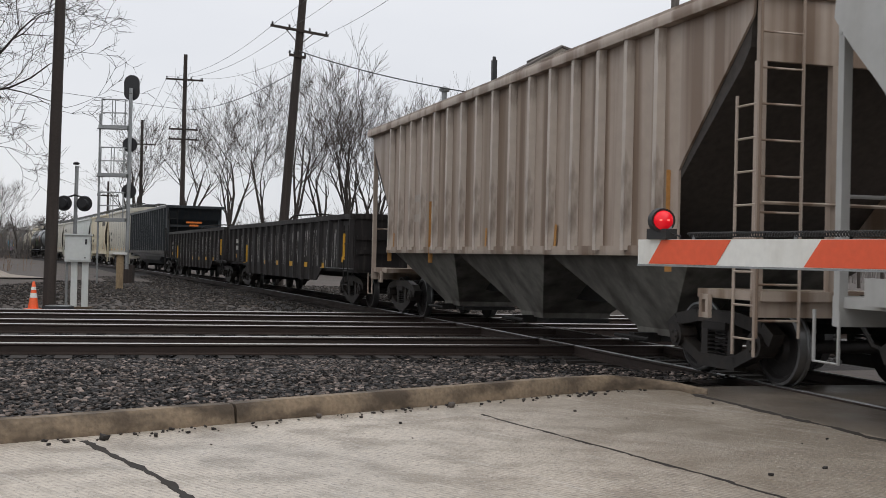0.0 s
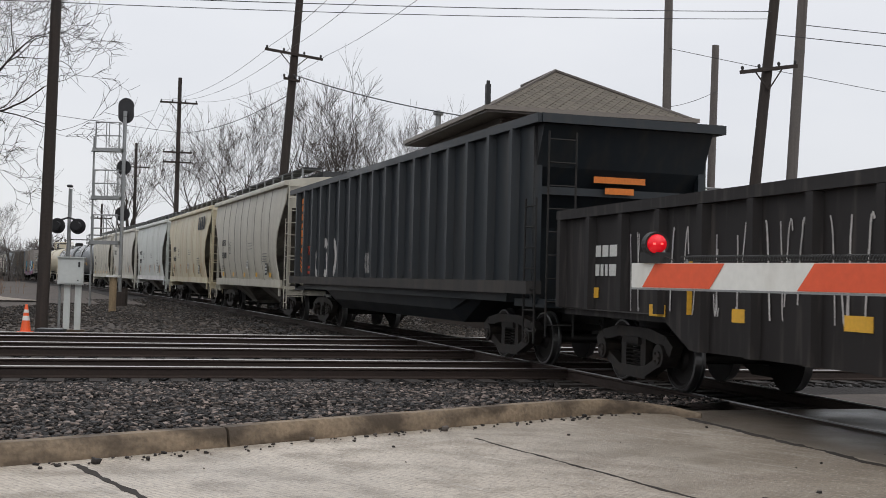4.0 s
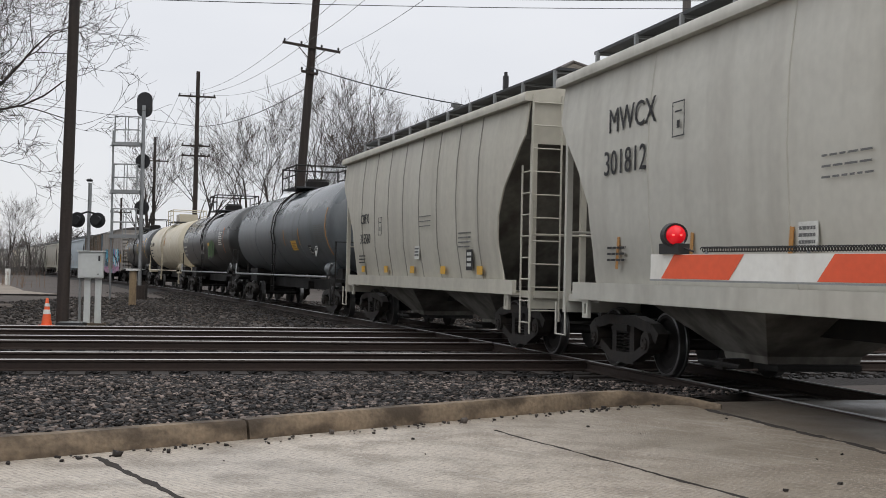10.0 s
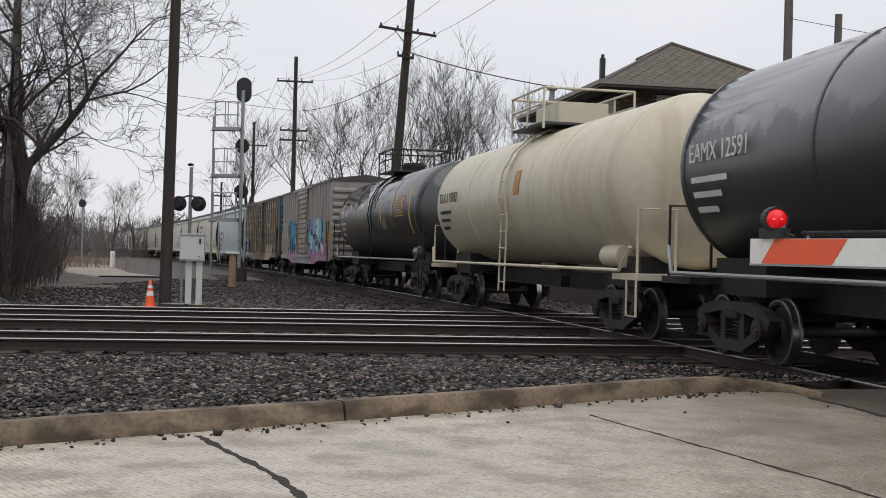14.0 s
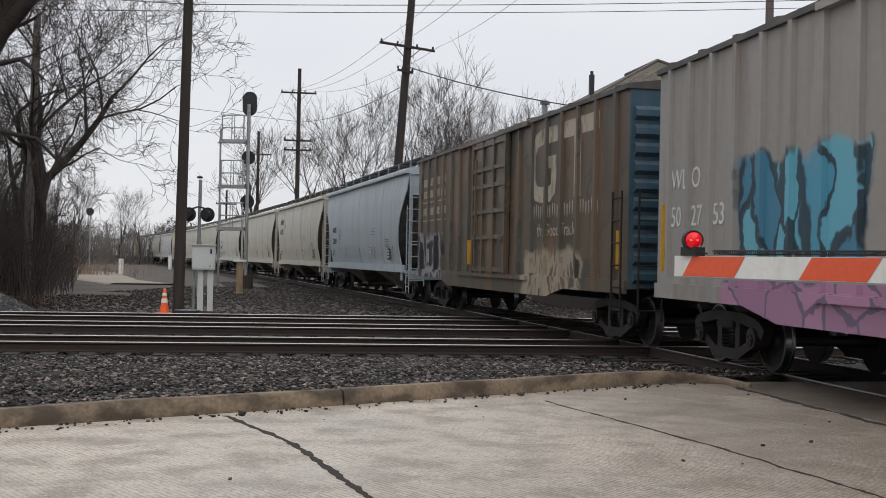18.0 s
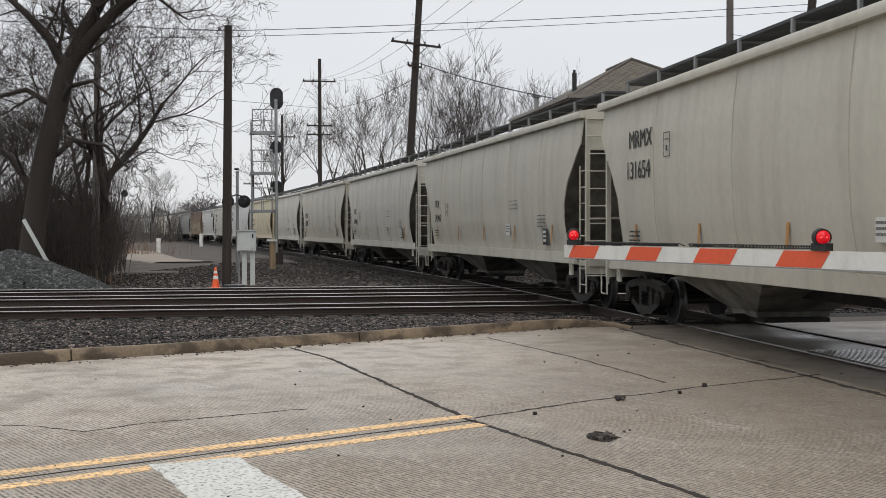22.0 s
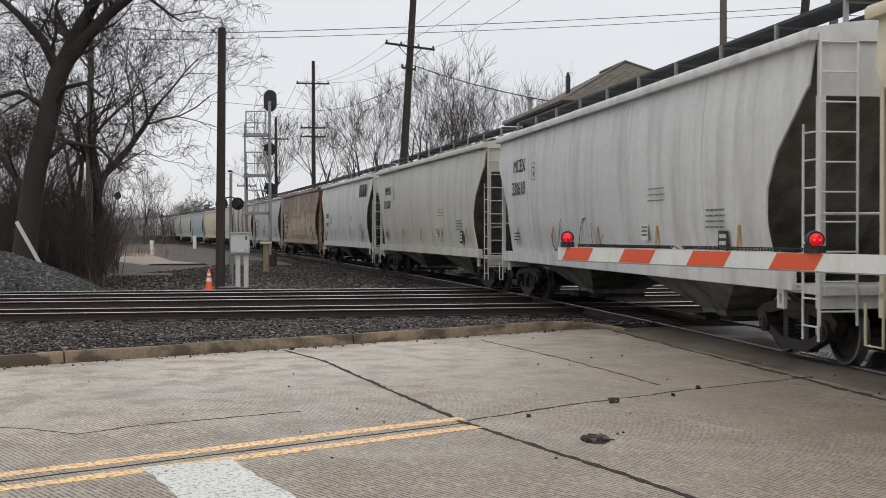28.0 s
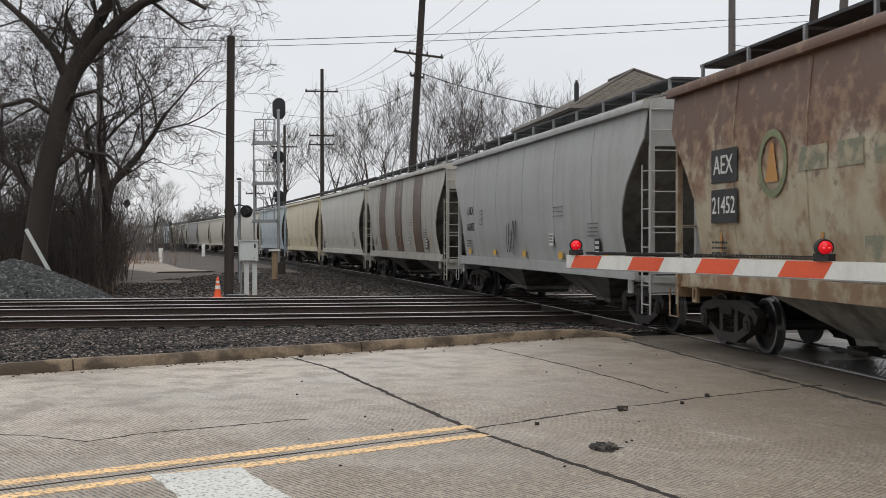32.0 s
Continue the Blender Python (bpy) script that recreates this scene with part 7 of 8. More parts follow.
def tower():
    M_BRICK = brick_mat()
    # Darker copy of the brick: side and back walls have their shade coloured in.
    M_BRICKSHADE = mat("tower_brick_shaded", (0.06, 0.045, 0.038), 0.85, var=0.3, scale=4)
    M_SIDING = mat("siding_cream", (0.36, 0.33, 0.27), 0.6, var=0.1, scale=2, dirt=(0.2, 0.17, 0.13), dirt_amt=0.5, dscale=2)
    M_SHINGLE = mat("roof_shingle", (0.105, 0.09, 0.07), 0.85, var=0.3, scale=2, rnd=0.6)
    M_EAVE = mat("eave_grey_brown", (0.10, 0.085, 0.075), 0.6, var=0.15)
    M_GUTTER = mat("gutter_tan", (0.2, 0.175, 0.15), 0.5, var=0.12)
    M_GLASS = mat("window_glass_dark", (0.06, 0.075, 0.085), 0.08, var=0.15, scale=1, rough_var=0.03)
    M_BLIND = mat("window_blind_pale", (0.30, 0.31, 0.30), 0.3, var=0.1, scale=1)
    M_FRAMEW = mat("window_frame_tan", (0.25, 0.21, 0.165), 0.6, var=0.2)
    root = thing("railway_tower", "two-storey brown brick railway tower with a hipped shingle roof", "building", pose(1.45, 39, -0.3, 0, 0, 15.3))
    W, D, IN, ZE = 7.5, 11.2, 0.78, 7.25
    x0, x1, y0, y1 = IN, W - IN, IN, D - IN
    zt = ZE - 0.12
    # front wall with the window opening cut through
    wx0, wx1, wz0, wz1 = 2.15, 5.3, 4.95, 7.1
    b = Build()
    for c, s in ((((x0 + wx0) / 2, y0 + 0.12, zt / 2), (wx0 - x0, 0.24, zt)), (((wx1 + x1) / 2, y0 + 0.12, zt / 2), (x1 - wx1, 0.24, zt)), (((wx0 + wx1) / 2, y0 + 0.12, wz0 / 2), (wx1 - wx0, 0.24, wz0)), (((wx0 + wx1) / 2, y0 + 0.12, (wz1 + zt) / 2), (wx1 - wx0, 0.24, zt - wz1))):
        b.box(c, s)
    part("front_wall", b, M_BRICK, root)
    part("side_wall", Build().box((x0 + 0.12, (y0 + y1) / 2 + 0.12, zt / 2), (0.24, y1 - y0 - 0.24, zt)), M_BRICKSHADE, root)
    part("side_wall", Build().box((x1 - 0.12, (y0 + y1) / 2 + 0.12, zt / 2), (0.24, y1 - y0 - 0.24, zt)), M_BRICK, root)
    part("back_wall", Build().box(((x0 + x1) / 2, y1 - 0.12, zt / 2), (x1 - x0 - 0.48, 0.24, zt)), M_BRICKSHADE, root)
    # cream boards over the windows
    k = 0
    for i in range(4):
        part("siding_board", Build().box(((wx0 + wx1) / 2, y0 + 0.02 - 0.01 * (i % 2), 6.26 + 0.225 * i), (wx1 - wx0, 0.05, 0.215)), M_SIDING, root)
    xs = [(wx0 + 0.05, 3.05, M_GLASS), (3.25, 4.25, M_BLIND), (4.4, wx1 - 0.05, M_BLIND)]
    for a, c, g in xs:
        w = part("window", Build().box(((a + c) / 2, y0 + 0.06, 5.03), (c - a, 0.1, 0.06)).box(((a + c) / 2, y0 + 0.06, 6.1), (c - a, 0.1, 0.06)).box((a + 0.03, y0 + 0.06, 5.56), (0.06, 0.1, 1.02)).box((c - 0.03, y0 + 0.06, 5.56), (0.06, 0.1, 1.02)), M_FRAMEW, root)
        part("pane", Build().box(((a + c) / 2, y0 + 0.09, 5.56), (c - a - 0.1, 0.02, 1.04)), g, w)
    part("window_mullion", Build().box((3.15, y0 + 0.05, 5.56), (0.2, 0.14, 1.14)).box((4.33, y0 + 0.05, 5.56), (0.15, 0.14, 1.14)), M_FRAMEW, root)
    part("window_sill", Build().box(((wx0 + wx1) / 2, y0 - 0.04, 4.88), (wx1 - wx0 + 0.35, 0.2, 0.13)), M_EAVE, root)
    ac = part("air_conditioner", Build().box((3.95, y0 - 0.15, 5.32), (0.85, 0.5, 0.5)), M_FRAMEW, root, "boxy window air conditioner")
    part("grille", Build().box((3.95, y0 - 0.41, 5.32), (0.72, 0.02, 0.4)), M_SIGNAL, ac)
    # side face: two bays of clapboard and a window
    for a, c, top, bot in ((0.95, 4.4, 6.9, 4.5), (5.7, 9.0, 6.9, 4.2)):
        for i in range(int((top - bot) / 0.2)):
            z = bot + 0.1 + 0.2 * i
            aa = a + 0.0
            cc = c - (1.05 if (a < 2 and z < 6.05) else 0)
            if a < 2 and z < 6.05:
                aa = 2.85
                cc = c
            part("siding_board", Build().box((x0 - 0.02 - 0.008 * (i % 2), (aa + cc) / 2, z), (0.05, cc - aa, 0.19)), M_SIDING, root)
    w = part("window", Build().box((x0 - 0.02, 1.9, 4.6), (0.06, 1.85, 0.07)).box((x0 - 0.02, 1.9, 5.97), (0.06, 1.85, 0.07)).box((x0 - 0.02, 1.9, 5.3), (0.06, 0.06, 1.35)), M_FRAMEW, root)
    part("pane", Build().box((x0 - 0.01, 1.9, 5.3), (0.03, 1.8, 1.3)), M_GLASS, w)
    part("window_sill", Build().box((x0 - 0.06, 2.7, 4.45), (0.12, 3.7, 0.1)).box((x0 - 0.06, 7.35, 4.15), (0.12, 3.5, 0.1)), M_EAVE, root)
    part("wall_sign", Build().box((x0 - 0.03, 0.95, 4.05), (0.03, 0.5, 0.8)), M_WHITE, root, "blank white wall sign")
    part("conduit", Build().tube([(2.9, y0 - 0.04, 2.5), (2.9, y0 - 0.04, 4.2), (3.0, y0 - 0.04, 4.32), (4.4, y0 - 0.04, 4.32)], 0.035, 6), M_GALV, root)
    part("wall_lamp", Build().box((1.95, y0 - 0.12, 6.15), (0.25, 0.24, 0.3)), M_SIGNAL, root)
    # eaves and roof
    part("soffit", Build().box((W / 2, D / 2, ZE - 0.06), (W, D, 0.1)), M_EAVE, root)
    part("gutter", Build().box((W / 2, -0.03, ZE + 0.03), (W + 0.16, 0.1, 0.14)), M_GUTTER, root)
    part("gutter", Build().box((-0.03, D / 2 + 0.03, ZE + 0.03), (0.1, D - 0.02, 0.14)), M_GUTTER, root)
    part("gutter", Build().box((W + 0.03, D / 2 + 0.03, ZE + 0.03), (0.1, D - 0.02, 0.14)), M_GUTTER, root)
    zr, r0, r1 = ZE + 2.05, W / 2, D - W / 2
    part("roof", Build().add([(0, 0, ZE), (W, 0, ZE), (W, D, ZE), (0, D, ZE), (W / 2, r0, zr), (W / 2, r1, zr)], [(0, 1, 4), (1, 2, 5, 4), (2, 3, 5), (3, 0, 4, 5), (0, 3, 2, 1)]), M_SHINGLE, root)
    # diamond shingles on the two faces that are seen
    n = Vector((0, -2.05, W / 2)).normalized()

    def diamonds(a, bvec, cvec, rows, cols, inside, nrm):
        me = shared("shingle", lambda: Build().add([(0, -0.2, 0.012), (0.17, 0, 0.02), (0, 0.2, 0.012), (-0.17, 0, 0.02), (0, -0.2, -0.005), (0.17, 0, -0.005), (0, 0.2, -0.005), (-0.17, 0, -0.005)], [(0, 1, 2, 3), (7, 6, 5, 4), (0, 4, 5, 1), (1, 5, 6, 2), (2, 6, 7, 3), (3, 7, 4, 0)]))
        m3 = Matrix((bvec, cvec, nrm)).transposed().to_4x4()
        for r in range(rows):
            for q in range(cols):
                u, v = (q + (0.5 if r % 2 else 0)) * 0.36, 0.15 + r * 0.215
                if inside(u, v):
                    part("shingle", me, M_SHINGLE, root).matrix_basis = Matrix.Translation(a + bvec * u + cvec * v) @ m3

    hyp = math.hypot(W / 2, 2.05)
    diamonds(Vector((0, 0, ZE + 0.01)), Vector((1, 0, 0)), Vector((0, W / 2, 2.05)).normalized(), 20, 22, lambda u, v: v / hyp < 1 - abs(u - W / 2) / (W / 2) - 0.03, n)
    part("hip_cap", Build().tube([(0, 0, ZE + 0.02), (W / 2, r0, zr + 0.03), (W, 0, ZE + 0.02)], 0.07, 6).tube([(W / 2, r0, zr + 0.03), (W / 2, r1, zr + 0.03)], 0.07, 6), M_EAVE, root)
    part("chimney", Build().box((1.25, 3.9, ZE + 0.95), (0.17, 0.17, 1.0)).box((1.25, 3.9, ZE + 1.5), (0.1, 0.1, 0.16)), M_SIGNAL, root)
    part("vent_pipe", Build().tube([(0.7, 8.6, ZE), (0.7, 8.6, ZE + 0.95)], 0.11, 10).lathe((0.7, 8.6, ZE + 0.9), "z", [(0, 0.2), (0.1, 0.22), (0.2, 0.05)], 10), M_GALV, root)
    # outside landing with a pipe railing
    part("landing", Build().box((x1 + 1.2, y0 + 0.9, 4.1), (2.4, 1.4, 0.12)).box((x1 + 2.2, y0 + 0.4, 2.05), (0.12, 0.12, 4.1)).box((x1 + 2.2, y0 + 1.4, 2.05), (0.12, 0.12, 4.1)), M_GALV, root)
    b = Build()
    for x in (0.1, 1.2, 2.3):
        b.tube([(x1 + x, y0 + 0.25, 4.1), (x1 + x, y0 + 0.25, 5.1)], 0.03, 6)
    b.tube([(x1 + 0.1, y0 + 0.25, 5.1), (x1 + 2.3, y0 + 0.25, 5.1), (x1 + 2.3, y0 + 1.5, 5.1)], 0.03, 6).tube([(x1 + 0.1, y0 + 0.25, 4.65), (x1 + 2.3, y0 + 0.25, 4.65)], 0.025, 6)
    part("landing_railing", b, M_GALV, root)
    # the brickwork of the front that shows over the train: single bricks, the rest joined
    M_ONEBRICK = mat("single_brick", (0.082, 0.05, 0.037), 0.85, var=0.35, scale=6, rnd=0.9)
    M_BRICKS = mat("laid_bricks", (0.06, 0.038, 0.029), 0.85, var=0.3, scale=6)
    per_island(M_BRICKS, 0.7, 2.4)
    one = shared("brick", lambda: Build().box((0, 0, 0), (0.212, 0.05, 0.066)))
    rnd = random.Random(17)
    rest, count = Build(), 0
    for r in range(56):
        z = 2.65 + 0.08 * r
        x = x0 + (0.11 if r % 2 else 0.0) + 0.106
        while x < x1 - 0.1:
            if not (wx0 - 0.12 < x < wx1 + 0.12 and z > wz0 - 0.16):
                y = y0 - 0.006 + rnd.uniform(-0.003, 0.003)
                if count < 300 and z > 4.4:
                    part("brick", one, M_ONEBRICK, root).location = (x, y, z)
                    count += 1
                else:
                    rest.box((x, y, z), (0.212, 0.05, 0.066))
            x += 0.224
    tagged(part("laid_bricks", rest, M_BRICKS, root), kind="stuff")


tower()



# ---------------- bare trees ----------------
TWIG_R = [0.006]


WIGGLE = [0.16]


def grow(rnd, wood, twigs, p, d, length_m, r, depth, spread, droop, segs=4):
    """One limb and all that grows from it."""
    pts, rs = [p], [r]
    dirs = []
    for i in range(segs):
        d = (d + Vector((rnd.gauss(0, WIGGLE[0]), rnd.gauss(0, WIGGLE[0]), rnd.gauss(0, 0.75 * WIGGLE[0]) - droop * (0.1 if depth < 3 else 0.0) + 0.03))).normalized()
        p = p + d * (length_m / segs)
        pts.append(p)
        rs.append(r * (1 - 0.55 * (i + 1) / segs))
        dirs.append(d)
    target = twigs if depth <= 1 else wood
    target.tube(pts, rs, 3 if depth <= 1 else (5 if depth <= 3 else 10), caps=False)
    if depth == 0:
        return
    n = rnd.randint(3, 4) if depth > 1 else rnd.randint(3, 5)
    for k in range(n):
        j = rnd.uniform(0.35, 1.0) if k else 1.0
        i = min(segs - 1, int(j * segs))
        base = pts[i].lerp(pts[min(i + 1, segs)], j * segs - i) if i < segs else pts[-1]
        dd = dirs[min(i, segs - 1)]
        side = dd.orthogonal().normalized()
        side.rotate(Matrix.Rotation(rnd.uniform(0, 6.283), 3, dd))
        nd = (dd * (1 - spread) + side * spread + Vector((0, 0, 0.12 - droop * 0.25))).normalized()
        grow(rnd, wood, twigs, base, nd, length_m * rnd.uniform(0.55, 0.8), max(TWIG_R[0], rs[min(i + 1, segs)] * rnd.uniform(0.55, 0.8)), depth - 1, spread, droop, segs if depth > 2 else 3)


def tree(seed, h, r, depth=5, spread=0.55, droop=0.2, lean=(0, 0), trunk=0.3, label="bare grey-brown tree with fine twigs", group="bare trees", m=None, multi=1):
    rnd = random.Random(seed)
    wood, twigs = Build(), Build()
    for s in range(multi):
        base = Vector((0, 0, 0)) if s == 0 else Vector((rnd.uniform(-0.6, 0.6), rnd.uniform(-0.6, 0.6), 0))
        d = Vector((lean[0] + (0 if multi == 1 else rnd.uniform(-0.25, 0.25)), lean[1], 1)).normalized()
        th = h * trunk
        top = base + d * th
        wood.tube([base - Vector((0, 0, 0.3)), base + d * 0.4, base + d * th * 0.5, top], [r * 1.35, r * 1.08, r * 0.95, r * 0.8], 12, caps=False)
        for k in range(3 if multi == 1 else 2):
            a = rnd.uniform(0, 6.28) + k * 2.1
            nd = (d + Vector((math.cos(a), math.sin(a), 0)) * spread * rnd.uniform(0.5, 1.1)).normalized()
            grow(rnd, wood, twigs, top - d * (0.25 * k * th * 0.4), nd, h * rnd.uniform(0.26, 0.36), r * rnd.uniform(0.5, 0.7), depth - 1, spread, droop)
    root = thing("tree", label, "tree", m, group)
    part("trunk", wood, M_BARK, root, smooth=True)
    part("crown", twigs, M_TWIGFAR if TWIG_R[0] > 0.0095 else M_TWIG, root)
    return root


def trees():
    rnd = random.Random(77)
    # the great old tree by the tracks, its limbs hanging over the line
    big = thing("tree", "huge old bare tree with thick arching limbs", "tree", pose(-17.15, 31, -0.35), "bare trees")
    TWIG_R[0] = 0.009
    wood, twigs = Build(), Build()
    wood.tube([(0, 0, -0.3), (0, 0, 0.5), (0.05, 0, 1.2), (0.15, 0, 2.2), (0.47, 0, 4.2), (0.9, 0, 5.9), (1.3, 0, 7.5), (1.72, 0, 8.15)], [0.62, 0.48, 0.43, 0.4, 0.37, 0.36, 0.34, 0.26], 16, caps=False)
    limbs = [([(1.5, 0, 7.8), (2.45, 0, 8.9), (3.15, 0, 9.6), (4.05, -0.1, 10.2), (4.85, -0.15, 10.4), (5.65, -0.2, 10.3), (6.3, -0.25, 9.9)], [0.26, 0.22, 0.2, 0.17, 0.13, 0.09, 0.05]),
             ([(1.5, 0.0, 7.9), (2.0, 0.1, 9.0), (2.55, 0.2, 10.0), (3.0, 0.3, 10.8), (3.6, 0.4, 12.5)], [0.28, 0.25, 0.2, 0.16, 0.09]),
             ([(1.4, 0, 7.5), (0.9, -0.3, 8.65), (0.2, -0.5, 9.45), (-0.6, -0.7, 10.2), (-1.6, -0.9, 11.0)], [0.2, 0.16, 0.12, 0.09, 0.05]),
             ([(0.95, 0, 6.1), (1.6, -0.3, 7.0), (2.5, -0.5, 7.15), (3.2, -0.6, 6.6)], [0.12, 0.1, 0.07, 0.04]),
             ([(1.0, 0, 6.3), (0.1, -0.4, 6.9), (-0.9, -0.7, 6.6), (-1.7, -0.9, 6.9)], [0.12, 0.09, 0.06, 0.03]),
             ([(0.5, 0, 4.3), (1.5, 0.2, 5.2), (2.6, 0.4, 5.0), (3.4, 0.5, 4.2)], [0.12, 0.09, 0.06, 0.03]),
             ([(0.3, 0, 3.2), (-0.8, 0.3, 4.6), (-2.2, 0.5, 5.4), (-3.4, 0.6, 5.6)], [0.15, 0.12, 0.09, 0.05])]
    for pts, rs in limbs:
        wood.tube(pts, rs, 9, caps=False)
        for i in range(1, len(pts)):
            for k in range(1 if i > 3 else 2):
                p = Vector(pts[i]).lerp(Vector(pts[i - 1]), rnd.random() * 0.9)
                d = (Vector(pts[i]) - Vector(pts[i - 1])).normalized()
                s = d.orthogonal().normalized()
                s.rotate(Matrix.Rotation(rnd.uniform(0, 6.28), 3, d))
                grow(rnd, wood, twigs, p, (d * 0.4 + s * 0.7 + Vector((0, 0, 0.12))).normalized(), rnd.uniform(1.0, 1.7), rs[i] * rnd.uniform(0.35, 0.6), 4, 0.5, 0.35)
    part("trunk", wood, M_BARK, big, smooth=True)
    part("crown", twigs, M_TWIG, big)
    # the slanting trees beside it
    TWIG_R[0] = 0.009
    tree(5, 10.5, 0.22, 6, 0.5, 0.25, (0.28, 0), 0.3, "bare leaning tree with long low branches", m=pose(-17.9, 37.5, -0.35, 0, 0, 10))
    tree(9, 11, 0.2, 6, 0.55, 0.3, (0.1, 0), 0.28, "bare tree with a tangled crown", m=pose(-19.2, 41, -0.35, 0, 0, 130))
    tree(12, 13, 0.24, 6, 0.5, 0.2, (0.05, 0), 0.35, "tall bare tree in the thicket", m=pose(-17.7, 38.5, -0.35))
    tree(14, 8.5, 0.2, 6, 0.5, 0.2, (-0.08, 0), 0.3, "bare tree in the thicket", m=pose(-22.4, 38.5, -0.35))
    TWIG_R[0], WIGGLE[0] = 0.013, 0.085
    # woodland behind: a few grown shapes, turned and scaled by their own copies
    protos = [tree(20 + k, 15, 0.2, 5, 0.36 + 0.03 * k, 0.02, (0.03 * (k - 1), 0), 0.25, "slender bare tree in the wood behind the tracks", m=pose(-8 + k * 7, 98 + 3 * k, -0.35)) for k in range(4)]
    spots = [(-26, 100, 0.95), (-15, 100, 1.0), (-11, 109, 1.1), (-7.2, 100, 1.05), (-3, 107, 1.0), (-18.5, 104, 0.9), (-23, 108, 1.1), (-12, 97, 1.1), (-8.5, 106, 1.2), (-5.5, 96, 1.0), (0.5, 92, 0.95), (3, 101, 0.9), (-21, 118, 1.15), (-7, 122, 1.1), (-29, 112, 0.8), (8, 100, 0.8), (33, 96, 0.62), (37, 102, 0.7), (29, 90, 0.6), (42, 98, 0.75)]
    thicket_spots = [(-22.5, 45, 0.8), (-25.5, 50, 0.85), (-26, 43, 0.9), (-29, 56, 0.9), (-32, 62, 0.85), (-24.5, 40, 0.8), (-29, 50, 0.95), (-33, 55, 0.9), (-36, 66, 0.9), (-27.5, 60, 0.6), (-28, 36, 0.9), (-32, 42, 0.9)]
    for i, (x, y, s) in enumerate(spots + thicket_spots):
        c = copy_thing(protos[i % 4], pose(x, y, -0.35, 0, 0, 67 * i))
        s *= 1.05 if y > 90 else 0.74
        c.scale = (s, s, s * (0.9 + 0.2 * ((i * 37) % 10) / 10))
    for i in range(22):
        c = copy_thing(protos[i % 4], pose(-64 - 2.6 * i + 2 * math.sin(i * 1.9), 172 + 14 * math.sin(i * 2.3), -0.35, 0, 0, 83 * i))
        k = 0.75 + 0.3 * ((i * 41) % 13) / 13
        c.scale = (k, k, k)
    TWIG_R[0] = 0.05
    far = [tree(40 + k, 12, 0.22, 5, 0.6, 0.15, (0, 0), 0.22, "distant bare tree on the skyline", group="skyline trees", m=pose(-175 - 14 * k, 420 + 9 * k, -0.35)) for k in range(2)]
    for i in range(34):
        x = -235 + i * 7.5 + 4 * math.sin(i * 2.1)
        c = copy_thing(far[i % 2], pose(x, 430 + 18 * math.sin(i * 1.3), -0.35, 0, 0, 51 * i))
        s = 1.0 + 0.6 * ((i * 29) % 11) / 11
        c.scale = (s, s, s)


trees()


def thicket():
    """Brush and saplings: uncountable thin stems."""
    rnd = random.Random(31)

    def brush(name, label, n, area, h0, h1, r, m):
        b = Build()
        for i in range(n):
            x, y = area(rnd)
            h = rnd.uniform(h0, h1)
            p = Vector((x, y, -0.4))
            d = Vector((rnd.gauss(0, 0.18), rnd.gauss(0, 0.18), 1))
            pts = [p, p + d * h * 0.5, p + d * h + Vector((rnd.gauss(0, 0.15) * h * 0.3, 0, 0))]
            b.tube(pts, [r, r * 0.8, r * 0.3], 3, caps=False)
            for k in range(5):
                q = p + d * h * rnd.uniform(0.3, 0.95)
                e = Vector((rnd.gauss(0, 0.6), rnd.gauss(0, 0.6), rnd.uniform(0.3, 1))).normalized() * h * rnd.uniform(0.15, 0.35)
                b.tube([q, q + e], [r * 0.55, r * 0.2], 3, caps=False)
        tagged(part(name, b, m), label, "brush", kind="stuff")

    def left_edge(g):
        y = g.uniform(33, 70)
        return -0.43 * y - 0.8 - abs(g.gauss(0, 6)), y

    brush("undergrowth", "tangle of bare brown saplings and brush", 2900, left_edge, 1.0, 4.6, 0.022, M_TWIG)
    brush("undergrowth", "thin low brush in front of the wood", 850, lambda g: (lambda y: (-g.uniform(0.40, 0.50) * y - 1.0, y))(g.uniform(42, 76)), 0.8, 3.6, 0.014, M_TWIGFAR)
    brush("undergrowth", "bare saplings at the edge of the wood", 1000, lambda g: (g.uniform(-16, 14), g.uniform(95, 125)), 2.0, 6.0, 0.03, M_TWIG)
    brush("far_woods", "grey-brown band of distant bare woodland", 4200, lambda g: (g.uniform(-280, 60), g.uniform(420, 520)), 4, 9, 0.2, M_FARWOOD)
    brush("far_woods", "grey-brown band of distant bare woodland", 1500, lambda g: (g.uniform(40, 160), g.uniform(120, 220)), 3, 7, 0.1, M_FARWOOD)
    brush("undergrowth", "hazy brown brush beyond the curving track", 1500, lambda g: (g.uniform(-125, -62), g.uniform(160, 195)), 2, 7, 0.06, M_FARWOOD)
    brush("dry_weeds", "dry reddish-brown weeds beside the far track", 900, lambda g: (g.gauss(-38, 3.2), g.gauss(84, 2.0)), 0.4, 1.3, 0.015, M_WEED)
    brush("dry_weeds", "dry straw weeds at the foot of the trees", 1100, lambda g: (g.uniform(-30, -15.5), g.uniform(30, 36)), 0.15, 0.6, 0.012, M_WEED)


# Paler than nearby twigs: distance haze is mixed into the colour.
M_FARWOOD = mat("far_woodland_hazed", (0.15, 0.135, 0.125), 0.95, var=0.3, scale=0.2)
M_WEED = mat("dry_weed", (0.20, 0.125, 0.075), 0.9, var=0.3, scale=2)
thicket()


